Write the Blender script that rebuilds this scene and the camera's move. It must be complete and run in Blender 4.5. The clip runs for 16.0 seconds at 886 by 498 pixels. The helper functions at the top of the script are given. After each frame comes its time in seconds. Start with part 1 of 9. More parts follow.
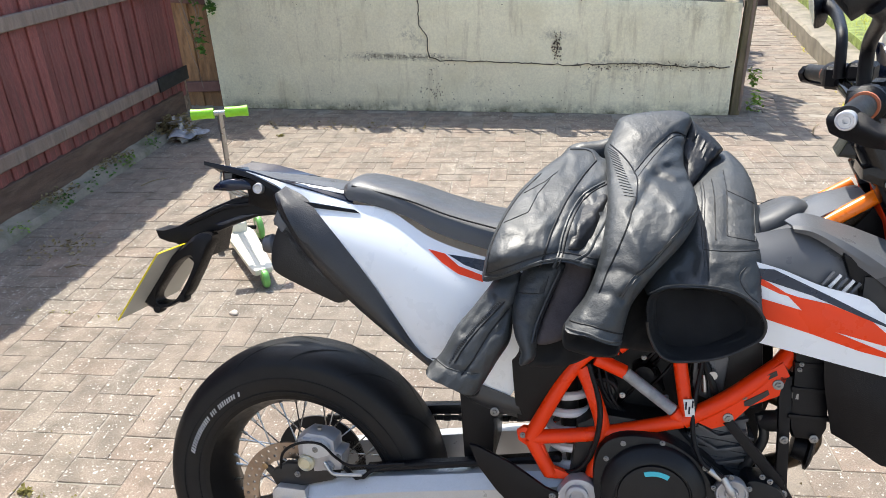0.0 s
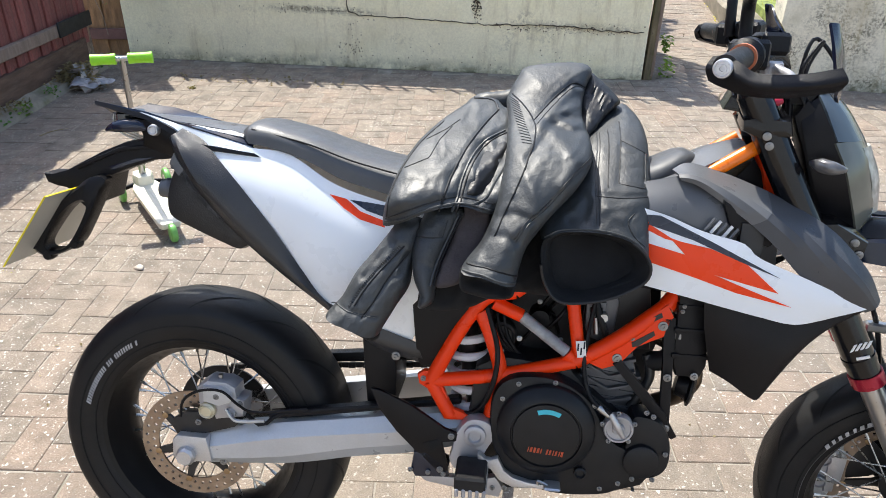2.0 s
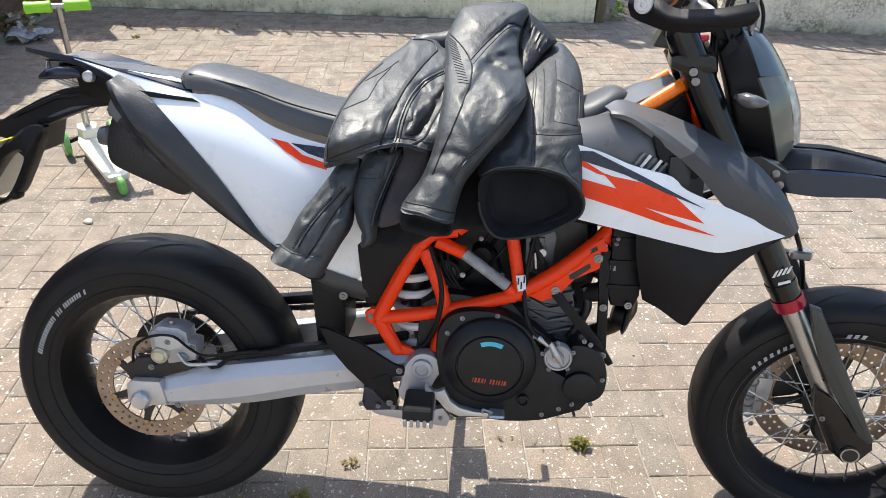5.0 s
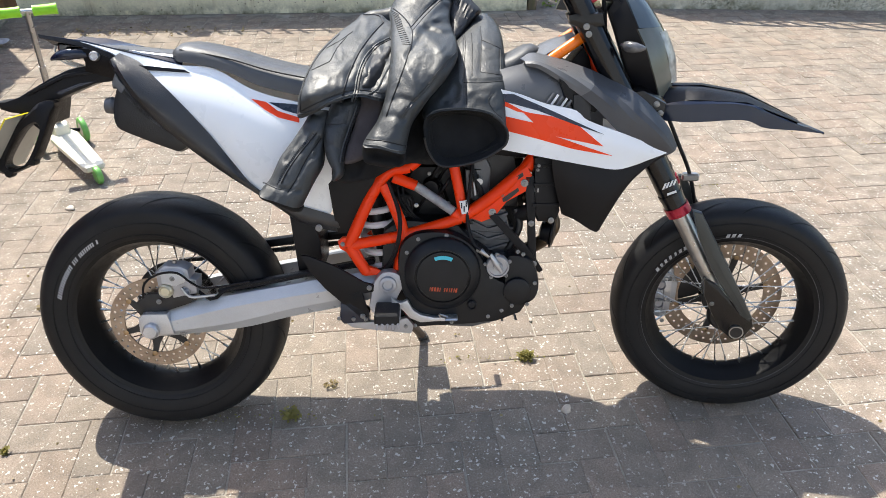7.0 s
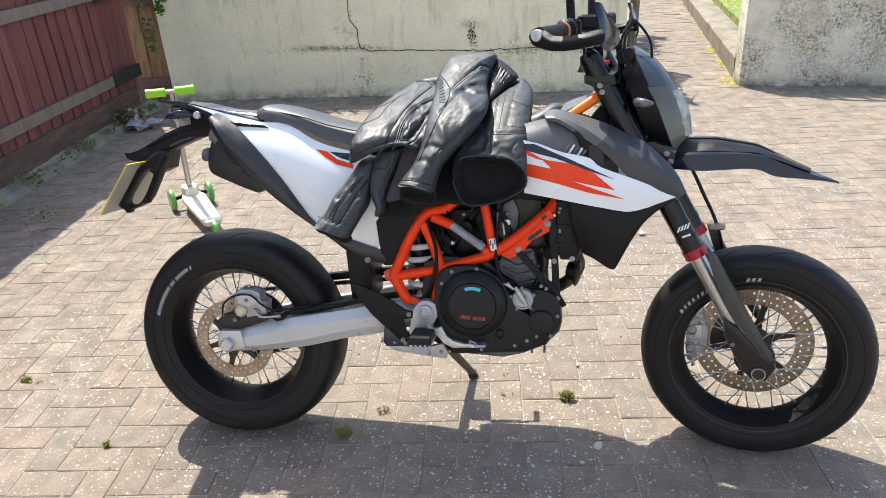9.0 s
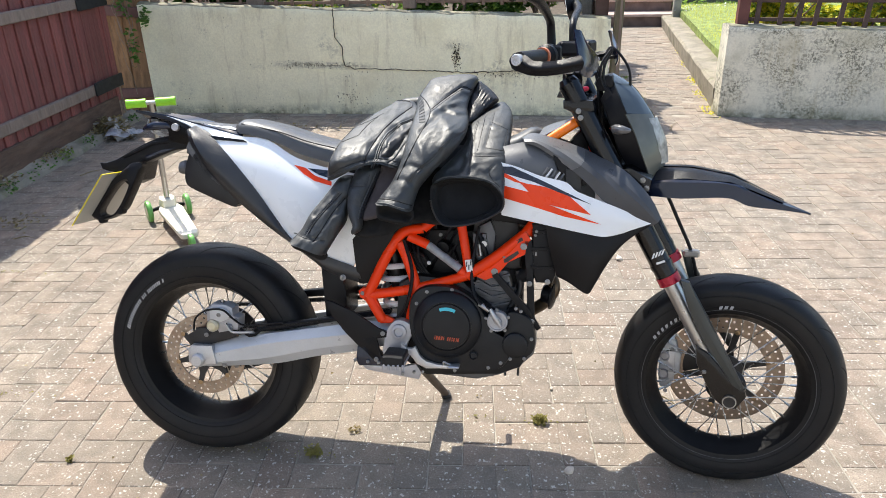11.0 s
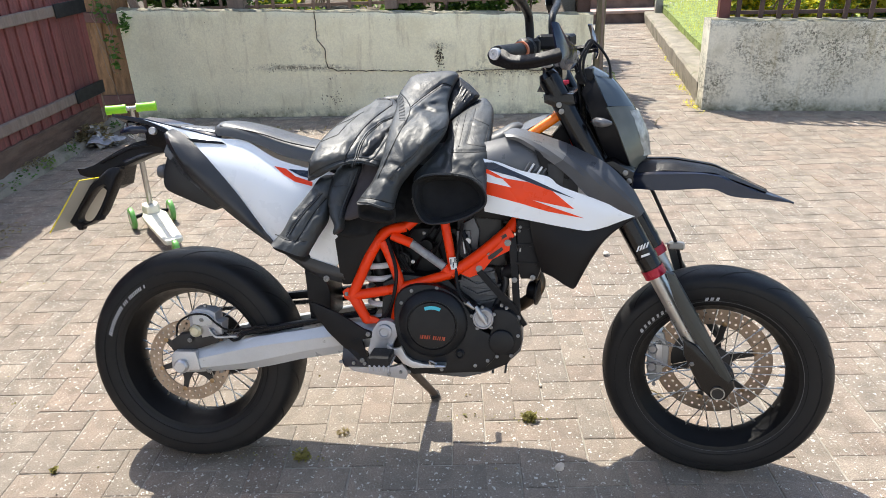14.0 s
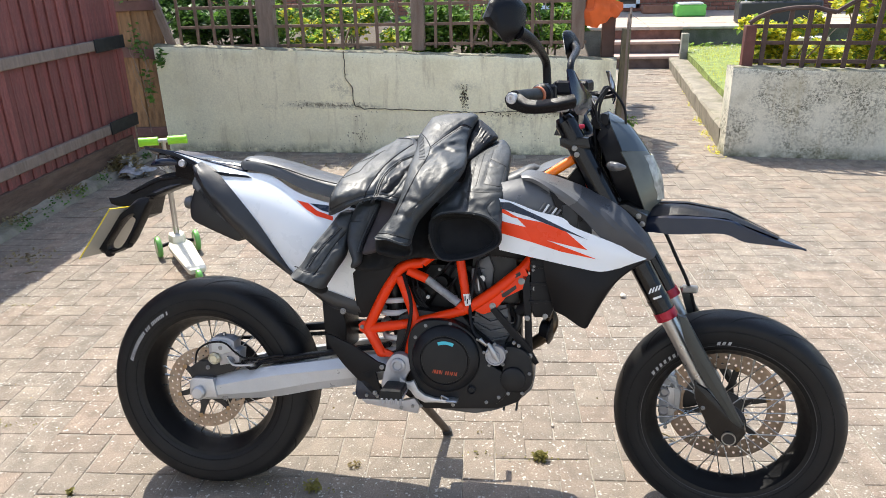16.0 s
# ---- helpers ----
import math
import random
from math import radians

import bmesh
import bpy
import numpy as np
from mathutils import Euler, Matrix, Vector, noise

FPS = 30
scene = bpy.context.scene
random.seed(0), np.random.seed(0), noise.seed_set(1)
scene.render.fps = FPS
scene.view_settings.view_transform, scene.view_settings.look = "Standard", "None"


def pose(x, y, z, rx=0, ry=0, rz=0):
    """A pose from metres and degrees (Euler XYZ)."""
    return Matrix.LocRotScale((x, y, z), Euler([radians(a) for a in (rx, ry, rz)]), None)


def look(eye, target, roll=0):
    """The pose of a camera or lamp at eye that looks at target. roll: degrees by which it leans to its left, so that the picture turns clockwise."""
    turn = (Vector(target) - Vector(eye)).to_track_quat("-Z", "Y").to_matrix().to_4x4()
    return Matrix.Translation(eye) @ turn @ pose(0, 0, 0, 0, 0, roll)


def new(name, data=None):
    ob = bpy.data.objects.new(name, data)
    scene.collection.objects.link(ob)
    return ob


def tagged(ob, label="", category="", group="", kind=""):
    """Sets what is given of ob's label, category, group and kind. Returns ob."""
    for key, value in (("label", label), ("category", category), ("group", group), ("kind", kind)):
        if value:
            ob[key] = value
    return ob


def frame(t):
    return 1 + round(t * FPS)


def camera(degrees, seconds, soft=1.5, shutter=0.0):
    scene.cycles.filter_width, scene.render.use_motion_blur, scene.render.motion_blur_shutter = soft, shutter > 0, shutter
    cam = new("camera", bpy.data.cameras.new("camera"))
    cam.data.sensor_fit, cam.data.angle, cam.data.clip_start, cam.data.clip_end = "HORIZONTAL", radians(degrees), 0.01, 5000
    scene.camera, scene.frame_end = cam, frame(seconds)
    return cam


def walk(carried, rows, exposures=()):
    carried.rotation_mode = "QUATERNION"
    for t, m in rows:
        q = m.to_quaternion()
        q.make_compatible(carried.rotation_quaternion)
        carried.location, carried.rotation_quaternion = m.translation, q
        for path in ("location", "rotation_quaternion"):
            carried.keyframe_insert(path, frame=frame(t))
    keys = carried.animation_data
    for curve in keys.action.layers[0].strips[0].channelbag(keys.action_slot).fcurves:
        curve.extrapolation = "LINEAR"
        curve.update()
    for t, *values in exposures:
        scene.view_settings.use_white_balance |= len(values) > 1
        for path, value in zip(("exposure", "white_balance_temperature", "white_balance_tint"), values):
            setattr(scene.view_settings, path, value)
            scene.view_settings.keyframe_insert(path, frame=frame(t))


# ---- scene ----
import collections

cam = camera(63.3, 16.0, soft=0.8)
METRES, EYE, TILT, LEAN, TURN = 8.0, 1.5, 0.0, 0.0, 0.0
PATH = [
    (0, (0.593, -1.126, 1.467), (0.19, 0.62, 0.579), -2.7),
    (0.5, (0.561, -1.122, 1.427), (0.22, 0.594, 0.457), -1.9),
    (1, (0.596, -1.168, 1.445), (0.335, 0.553, 0.46), 1.2),
    (1.5, (0.642, -1.167, 1.452), (0.483, 0.577, 0.485), 1.0),
    (2, (0.637, -1.142, 1.441), (0.448, 0.591, 0.461), 0.9),
    (2.5, (0.632, -1.153, 1.44), (0.436, 0.565, 0.434), 1.0),
    (3, (0.621, -1.159, 1.44), (0.447, 0.535, 0.39), 1.4),
    (3.5, (0.614, -1.156, 1.435), (0.479, 0.518, 0.349), 2.1),
    (4, (0.612, -1.169, 1.437), (0.529, 0.503, 0.342), 1.9),
    (4.2, (0.618, -1.169, 1.437), (0.562, 0.505, 0.344), 1.8),
    (6.3, (0.759, -1.337, 1.471), (0.632, 0.327, 0.368), -0.1),
    (6.5, (0.704, -1.403, 1.477), (0.65, 0.275, 0.39), 0.9),
    (7, (0.692, -1.526, 1.481), (0.732, 0.147, 0.386), -0.3),
    (7.5, (0.745, -1.625, 1.478), (0.671, 0.111, 0.487), -0.4),
    (8, (0.86, -1.733, 1.475), (0.749, 0.002, 0.485), 0.2),
    (8.5, (0.927, -1.773, 1.468), (0.744, -0.025, 0.514), -3.4),
    (9, (0.938, -1.763, 1.473), (0.632, 0.006, 0.59), -3.9),
    (9.2, (0.935, -1.756, 1.486), (0.623, 0.022, 0.626), -2.8),
    (11.5, (0.953, -1.761, 1.47), (0.71, 0.04, 0.634), -1.8),
    (12, (0.956, -1.766, 1.468), (0.72, 0.037, 0.634), -2.3),
    (12.5, (0.959, -1.764, 1.464), (0.754, 0.043, 0.633), -1.9),
    (13, (0.965, -1.772, 1.463), (0.761, 0.033, 0.626), -2.3),
    (13.5, (0.955, -1.759, 1.461), (0.722, 0.04, 0.619), -2.6),
    (14, (0.964, -1.745, 1.458), (0.738, 0.058, 0.624), -2.6),
    (14.5, (0.975, -1.754, 1.458), (0.782, 0.049, 0.616), -2.4),
    (15, (0.973, -1.772, 1.466), (0.79, 0.034, 0.628), -1.3),
    (15.5, (0.977, -1.785, 1.472), (0.724, 0.046, 0.708), -2.2),
    (16, (0.986, -1.781, 1.471), (0.698, 0.056, 0.735), -1.6),
]
walk(cam, [(t, look(eye, target, roll)) for t, eye, target, roll in PATH], [(0.0, 1.07, 6540, 8), (4.2, 1.05, 6540, 8), (6.3, 1.11, 6680, 8), (16.0, 1.09, 6640, 8)])

# ---- world, sun ----
world = bpy.data.worlds.new("sky")
scene.world = world
world.use_nodes = True
SUN_DX, SUN_DY = 0.38, -0.50          # where a shadow falls for each metre of height
_s = Vector((-SUN_DX, -SUN_DY, 1.0)).normalized()
_sky = world.node_tree.nodes.new("ShaderNodeTexSky")
_sky.sky_type, _sky.sun_disc = "NISHITA", False
_sky.sun_elevation = math.asin(_s.z)
_sky.sun_rotation = math.atan2(_s.x, _s.y)
_sky.air_density, _sky.dust_density = 1.0, 1.5
_bg = world.node_tree.nodes["Background"]
_bg.inputs["Strength"].default_value = 0.15
world.node_tree.links.new(_sky.outputs["Color"], _bg.inputs["Color"])
_sun = bpy.data.lights.new("sun", "SUN")
_sun.energy, _sun.angle, _sun.color = 3.7, radians(0.55), (1.0, 0.95, 0.87)
sun = new("sun", _sun)
sun.matrix_world = look(_s * 30, (0, 0, 0))

# ---- materials ----


def mat(name, base, rough=0.5, metal=0.0, var=0.15, scale=8.0, grain=0.0, grain_scale=300.0, bump=0.0, bump_scale=120.0,
        tint=None, tint_amount=0.0, tint_scale=3.0, coat=0.0, per_object=0.0, spec=0.5, rough_var=0.1, stretch=(1, 1, 1), bump2=0.0, bump2_scale=20.0):
    """A node material: base colour with cloudy and fine variation, stains of a second colour, fine relief."""
    m = bpy.data.materials.new(name)
    m.use_nodes = True
    nt = m.node_tree
    nd, ln = nt.nodes, nt.links
    b = nd["Principled BSDF"]
    b.inputs["Metallic"].default_value = metal
    b.inputs["Coat Weight"].default_value = coat
    b.inputs["Coat Roughness"].default_value = 0.08
    b.inputs["Specular IOR Level"].default_value = spec
    tc = nd.new("ShaderNodeTexCoord")
    mp = nd.new("ShaderNodeMapping")
    mp.inputs["Scale"].default_value = stretch
    ln.new(tc.outputs["Object"], mp.inputs["Vector"])

    def tex(s, detail=4.0, r=0.55):
        n = nd.new("ShaderNodeTexNoise")
        n.inputs["Scale"].default_value, n.inputs["Detail"].default_value, n.inputs["Roughness"].default_value = s, detail, r
        ln.new(mp.outputs["Vector"], n.inputs["Vector"])
        return n.outputs["Fac"]

    def ramp(src, lo, hi, a, z):
        n = nd.new("ShaderNodeMapRange")
        n.inputs["From Min"].default_value, n.inputs["From Max"].default_value = lo, hi
        n.inputs["To Min"].default_value, n.inputs["To Max"].default_value = a, z
        ln.new(src, n.inputs["Value"])
        return n.outputs["Result"]

    def mul(a, bb):
        n = nd.new("ShaderNodeMath")
        n.operation = "MULTIPLY"
        ln.new(a, n.inputs[0])
        ln.new(bb, n.inputs[1])
        return n.outputs[0]

    big = tex(scale)
    val = ramp(big, 0.3, 0.7, 1 - var, 1 + var)
    if grain:
        val = mul(val, ramp(tex(grain_scale, 2.0, 0.6), 0.3, 0.7, 1 - grain, 1 + grain))
    if per_object:
        oi = nd.new("ShaderNodeObjectInfo")
        val = mul(val, ramp(oi.outputs["Random"], 0, 1, 1 - per_object, 1 + per_object))
    vm = nd.new("ShaderNodeVectorMath")
    vm.operation = "SCALE"
    vm.inputs[0].default_value = base
    ln.new(val, vm.inputs["Scale"])
    col = vm.outputs["Vector"]
    if tint:
        mx = nd.new("ShaderNodeMix")
        mx.data_type = "RGBA"
        ln.new(ramp(tex(tint_scale, 6.0, 0.65), 0.52, 0.68, 0, tint_amount), mx.inputs["Factor"])
        ln.new(col, mx.inputs["A"])
        mx.inputs["B"].default_value = (*tint, 1)
        col = mx.outputs["Result"]
    ln.new(col, b.inputs["Base Color"])
    ln.new(ramp(tex(scale * 2.3), 0.3, 0.7, max(0.02, rough - rough_var), min(1, rough + rough_var)), b.inputs["Roughness"])
    if bump:
        bp = nd.new("ShaderNodeBump")
        bp.inputs["Strength"].default_value = 1.0
        bp.inputs["Distance"].default_value = bump
        ln.new(tex(bump_scale, 3.0, 0.6), bp.inputs["Height"])
        if bump2:
            b2 = nd.new("ShaderNodeBump")
            b2.inputs["Strength"].default_value, b2.inputs["Distance"].default_value = 1.0, bump2
            ln.new(tex(bump2_scale, 4.0, 0.6), b2.inputs["Height"])
            ln.new(b2.outputs["Normal"], bp.inputs["Normal"])
        ln.new(bp.outputs["Normal"], b.inputs["Normal"])
    return m


M_rubber = mat("rubber", (0.0105, 0.0105, 0.0112), 0.52, spec=0.28, var=0.25, scale=6, bump=0.0004, bump_scale=400, tint=(0.016, 0.015, 0.014), tint_amount=0.25, tint_scale=5)
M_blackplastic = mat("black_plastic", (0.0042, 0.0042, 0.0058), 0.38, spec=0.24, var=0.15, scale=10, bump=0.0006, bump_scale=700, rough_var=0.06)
M_greyplastic = mat("grey_plastic", (0.098, 0.101, 0.108), 0.36, var=0.12, scale=9, bump=0.00025, bump_scale=900)
M_gloss = mat("gloss_black", (0.009, 0.014, 0.031), 0.15, var=0.1, coat=0.0, rough_var=0.05)
M_white = mat("white_plastic", (0.80, 0.83, 0.86), 0.3, var=0.02, coat=0.15, rough_var=0.06)
M_orange = mat("orange_paint", (0.84, 0.045, 0.003), 0.34, var=0.06, spec=0.3)
M_orangebar = mat("orange_bar", (0.95, 0.20, 0.008), 0.3, var=0.05, coat=0.3)
M_red = mat("red_anodised", (0.34, 0.010, 0.030), 0.3, metal=0.3, var=0.08)
M_decal_red = mat("orange_decal", (0.84, 0.055, 0.008), 0.3, var=0.03, spec=0.3)
M_decal_navy = mat("navy_decal", (0.012, 0.018, 0.035), 0.28, var=0.05)
M_decal_white = mat("white_decal", (0.75, 0.75, 0.75), 0.4, var=0.05)
M_decal_blue = mat("blue_decal", (0.05, 0.48, 0.60), 0.35, var=0.05)
M_alu = mat("cast_aluminium", (0.52, 0.52, 0.53), 0.42, metal=0.75, var=0.1, scale=14, grain=0.05, bump=0.0002, bump_scale=500)
M_swing = mat("silver_paint", (0.50, 0.51, 0.52), 0.36, metal=0.3, var=0.06, scale=14, grain=0.03)
M_alu_grey = mat("grey_aluminium", (0.40, 0.40, 0.42), 0.45, metal=0.55, var=0.12, scale=14, bump=0.0002, bump_scale=500)
M_steel = mat("steel", (0.42, 0.42, 0.42), 0.34, metal=1.0, var=0.1, scale=20)
M_bolt = mat("bolt_steel", (0.26, 0.26, 0.26), 0.42, metal=0.8, var=0.15, scale=40)
M_disc = mat("brake_disc", (0.33, 0.26, 0.20), 0.38, metal=0.8, var=0.2, scale=30, tint=(0.25, 0.14, 0.08), tint_amount=0.5, tint_scale=16)
M_darkmetal = mat("dark_metal", (0.035, 0.034, 0.034), 0.45, metal=0.5, var=0.2, scale=20)
M_engine = mat("engine_black", (0.0085, 0.009, 0.0105), 0.42, metal=0.0, spec=0.3, var=0.15, scale=18, bump=0.0003, bump_scale=600)
M_castgrey = mat("cast_grey", (0.105, 0.108, 0.116), 0.42, metal=0.4, var=0.2, scale=20, bump=0.0004, bump_scale=300)
M_forkdark = mat("fork_grey", (0.055, 0.060, 0.058), 0.36, metal=0.4, var=0.1)
M_fork = mat("fork_black", (0.004, 0.004, 0.005), 0.16, spec=0.4, var=0.1)
M_brass = mat("bronze_button", (0.36, 0.25, 0.14), 0.4, metal=0.9, var=0.15)
M_spring = mat("spring_white", (0.75, 0.76, 0.78), 0.3, var=0.04)
M_seat = mat("seat_vinyl", (0.068, 0.071, 0.076), 0.45, var=0.12, scale=14, bump=0.0004, bump_scale=500)
M_leather = mat("black_leather", (0.0235, 0.0270, 0.0292), 0.55, var=0.3, scale=9, bump=0.0006, bump_scale=210, bump2=0.0014, bump2_scale=55, tint=(0.042, 0.047, 0.050), tint_amount=0.6, tint_scale=7, rough_var=0.10, spec=0.6)
M_leather.node_tree.nodes["Principled BSDF"].inputs["Coat Weight"].default_value = 0.10
M_leather.node_tree.nodes["Principled BSDF"].inputs["Coat Roughness"].default_value = 0.36
M_lining = mat("black_cloth", (0.0035, 0.0035, 0.0042), 0.9, var=0.2, bump=0.0005, bump_scale=700)
M_plate = mat("plate_back", (0.42, 0.41, 0.36), 0.45, var=0.08)
M_plate_yellow = mat("plate_yellow", (0.80, 0.66, 0.02), 0.4, var=0.04)
M_glass_dark = mat("smoked_lens", (0.02, 0.022, 0.024), 0.06, var=0.05, coat=0.5, rough_var=0.02)


# ---- mesh helpers ----
def crom(pts, n, closed=False):
    """A smooth curve through pts, n points evenly along it."""
    p = [Vector(q) for q in pts]
    if len(p) == 2:
        return [p[0].lerp(p[1], i / (n - 1)) for i in range(n)]
    ext = [p[-1]] + p + [p[0], p[1]] if closed else [2 * p[0] - p[1]] + p + [2 * p[-1] - p[-2]]
    dense = []
    for i in range(1, len(ext) - 2):
        a, b, c, d = ext[i - 1:i + 3]
        for k in range(10):
            t = k / 10
            dense.append(0.5 * (2 * b + (c - a) * t + (2 * a - 5 * b + 4 * c - d) * t * t + (3 * b - a - 3 * c + d) * t ** 3))
    dense.append(ext[-2].copy())
    run = [0.0]
    for a, b in zip(dense, dense[1:]):
        run.append(run[-1] + (b - a).length)
    out, j = [], 0
    m = n if closed else n - 1
    for i in range(n):
        want = run[-1] * i / m
        while j < len(run) - 2 and run[j + 1] < want:
            j += 1
        seg = run[j + 1] - run[j]
        out.append(dense[j].lerp(dense[j + 1], (want - run[j]) / seg if seg > 1e-9 else 0))
    return out


def poly(pts, n):
    """n points along straight legs through pts."""
    p = [Vector(q) for q in pts]
    run = [0.0]
    for a, b in zip(p, p[1:]):
        run.append(run[-1] + (b - a).length)
    out, j = [], 0
    for i in range(n):
        want = run[-1] * i / (n - 1)
        while j < len(p) - 2 and run[j + 1] < want:
            j += 1
        out.append(p[j].lerp(p[j + 1], (want - run[j]) / max(1e-9, run[j + 1] - run[j])))
    return out


def mesh(name, verts, faces, material, smooth=True, sharp=40):
    me = bpy.data.meshes.new(name)
    me.from_pydata([tuple(v) for v in verts], [], faces)
    me.update()
    bm = bmesh.new()
    bm.from_mesh(me)
    bmesh.ops.recalc_face_normals(bm, faces=bm.faces)
    bm.to_mesh(me)
    bm.free()
    if smooth:
        me.polygons.foreach_set("use_smooth", [True] * len(me.polygons))
        me.set_sharp_from_angle(angle=radians(sharp))
    me.materials.append(material)
    return me


def put(name, me, parent=None, label="", m=None):
    ob = new(name, me)
    if parent is not None:
        ob.parent = parent
    if m is not None:
        ob.matrix_basis = m
    return tagged(ob, label)


def part(name, bm, material, parent, label="", smooth=True, sharp=40):
    """Links a bmesh as one mesh object under a thing or a part."""
    me = bpy.data.meshes.new(name)
    bmesh.ops.recalc_face_normals(bm, faces=bm.faces)
    bm.to_mesh(me)
    bm.free()
    if smooth:
        me.polygons.foreach_set("use_smooth", [True] * len(me.polygons))
        me.set_sharp_from_angle(angle=radians(sharp))
    me.materials.append(material)
    return put(name, me, parent, label)


def grid_shell(grid, thick):
    """Vertices and faces of a sheet with thickness, from rows of points."""
    n, m = len(grid), len(grid[0])
    vs = [p for r in grid for p in r]
    nor = []
    for i in range(n):
        for j in range(m):
            du = grid[min(n - 1, i + 1)][j] - grid[max(0, i - 1)][j]
            dv = grid[i][min(m - 1, j + 1)] - grid[i][max(0, j - 1)]
            k = du.cross(dv)
            nor.append(k.normalized() if k.length > 1e-12 else Vector((0, 1, 0)))
    back = [p - q * thick for p, q in zip(vs, nor)]
    N = n * m
    f = []
    for i in range(n - 1):
        for j in range(m - 1):
            a, b, c, d = i * m + j, i * m + j + 1, (i + 1) * m + j + 1, (i + 1) * m + j
            f.append((a, b, c, d))
            f.append((N + d, N + c, N + b, N + a))
    rim = [(0, j) for j in range(m)] + [(i, m - 1) for i in range(1, n)] + [(n - 1, j) for j in range(m - 2, -1, -1)] + [(i, 0) for i in range(n - 2, 0, -1)]
    for (a, b), (c, d) in zip(rim, rim[1:] + rim[:1]):
        p, q = a * m + b, c * m + d
        f.append((q, p, N + p, N + q))
    return vs + back, f


def loft(rails, n=24, m=10, straight=False, across_straight=False):
    """Rows of points over rails: n along each rail, m across them."""
    rs = [(poly if straight else crom)(r, n) for r in rails]
    cols = [(poly if across_straight or len(rails) == 2 else crom)([r[i] for r in rs], m) for i in range(n)]
    return cols


def sheet(name, rails, thick, material, parent, label="", n=24, m=10, mirror=False, straight=False, sharp=35):
    """A curved panel with thickness between rails; mirror: a second one on the far side of the middle plane."""
    vs, f = grid_shell(loft(rails, n, m, straight), thick)
    ob = put(name, mesh(name, vs, f, material, sharp=sharp), parent, label)
    if mirror:
        put(name, mesh(name, [(x, -y, z) for x, y, z in vs], f, material, sharp=sharp), parent, label)
    return ob


def tube_data(pts, r, seg=10, n=None, cap=True, smooth=True, flat=1.0):
    """A tube along a curve; r a number or a list of radii along it."""
    path = crom(pts, n or max(2, len(pts) * 5), False) if smooth and len(pts) > 2 else [Vector(p) for p in pts]
    if n and len(pts) == 2:
        path = crom(pts, n)
    k = len(path)
    rr = [r] * k if not isinstance(r, (list, tuple)) else [float(np.interp(i / (k - 1), np.linspace(0, 1, len(r)), r)) for i in range(k)]
    vs, f = [], []
    t0 = (path[1] - path[0]).normalized()
    up = Vector((0, 0, 1)) if abs(t0.z) < 0.9 else Vector((0, 1, 0))
    side = t0.cross(up).normalized()
    for i, p in enumerate(path):
        t = (path[min(k - 1, i + 1)] - path[max(0, i - 1)]).normalized()
        side = (side - t * side.dot(t)).normalized()
        b = t.cross(side)
        for s in range(seg):
            a = 2 * math.pi * s / seg
            vs.append(p + (side * math.cos(a) + b * math.sin(a) * flat) * rr[i])
    for i in range(k - 1):
        for s in range(seg):
            f.append((i * seg + s, i * seg + (s + 1) % seg, (i + 1) * seg + (s + 1) % seg, (i + 1) * seg + s))
    if cap:
        f.append(tuple(range(seg)))
        f.append(tuple((k - 1) * seg + s for s in range(seg)))
    return vs, f


def tube(name, pts, r, material, parent, label="", seg=10, n=None, smooth=True, flat=1.0):
    vs, f = tube_data(pts, r, seg, n, True, smooth, flat)
    return put(name, mesh(name, vs, f, material), parent, label)


def join(*datas):
    vs, f = [], []
    for a, b in datas:
        o = len(vs)
        vs += list(a)
        f += [tuple(i + o for i in q) for q in b]
    return vs, f


def lathe_data(profile, seg=48, axis="y", centre=(0, 0, 0), closed=False):
    """Turns a profile of (along, radius) about an axis."""
    vs, f = [], []
    c = Vector(centre)
    k = len(profile)
    for s in range(seg):
        a = 2 * math.pi * s / seg
        ca, sa = math.cos(a), math.sin(a)
        for al, r in profile:
            vs.append(c + (Vector((r * ca, al, r * sa)) if axis == "y" else Vector((r * ca, r * sa, al)) if axis == "z" else Vector((al, r * ca, r * sa))))
    for s in range(seg):
        for i in range(k if closed else k - 1):
            a, b = s * k + i, s * k + (i + 1) % k
            c2, d = ((s + 1) % seg) * k + (i + 1) % k, ((s + 1) % seg) * k + i
            f.append((a, b, c2, d))
    if not closed:
        f.append(tuple(s * k for s in range(seg)))
        f.append(tuple(s * k + k - 1 for s in range(seg)))
    return vs, f


def lathe(name, profile, material, parent, label="", seg=48, axis="y", centre=(0, 0, 0), closed=False, m=None, sharp=35):
    vs, f = lathe_data(profile, seg, axis, centre, closed)
    return put(name, mesh(name, vs, f, material, sharp=sharp), parent, label, m)


def slab_data(outline, y0, y1, bevel=0.0, plane="xz"):
    """A plate: an outline in x and z given depth from y0 to y1, its edges eased by bevel."""
    bm = bmesh.new()
    vs = [bm.verts.new((p[0], y0, p[1])) for p in outline]
    fc = bm.faces.new(vs)
    r = bmesh.ops.extrude_face_region(bm, geom=[fc])
    bmesh.ops.translate(bm, verts=[v for v in r["geom"] if isinstance(v, bmesh.types.BMVert)], vec=(0, y1 - y0, 0))
    if bevel:
        es = [e for e in bm.edges if abs(e.verts[0].co.y - e.verts[1].co.y) < 1e-6]
        bmesh.ops.bevel(bm, geom=es, offset=bevel, segments=2, affect="EDGES", profile=0.6)
    bmesh.ops.triangulate(bm, faces=[q for q in bm.faces if len(q.verts) > 4])
    bm.verts.index_update()
    out = [v.co.copy() for v in bm.verts], [tuple(v.index for v in q.verts) for q in bm.faces]
    bm.free()
    return out


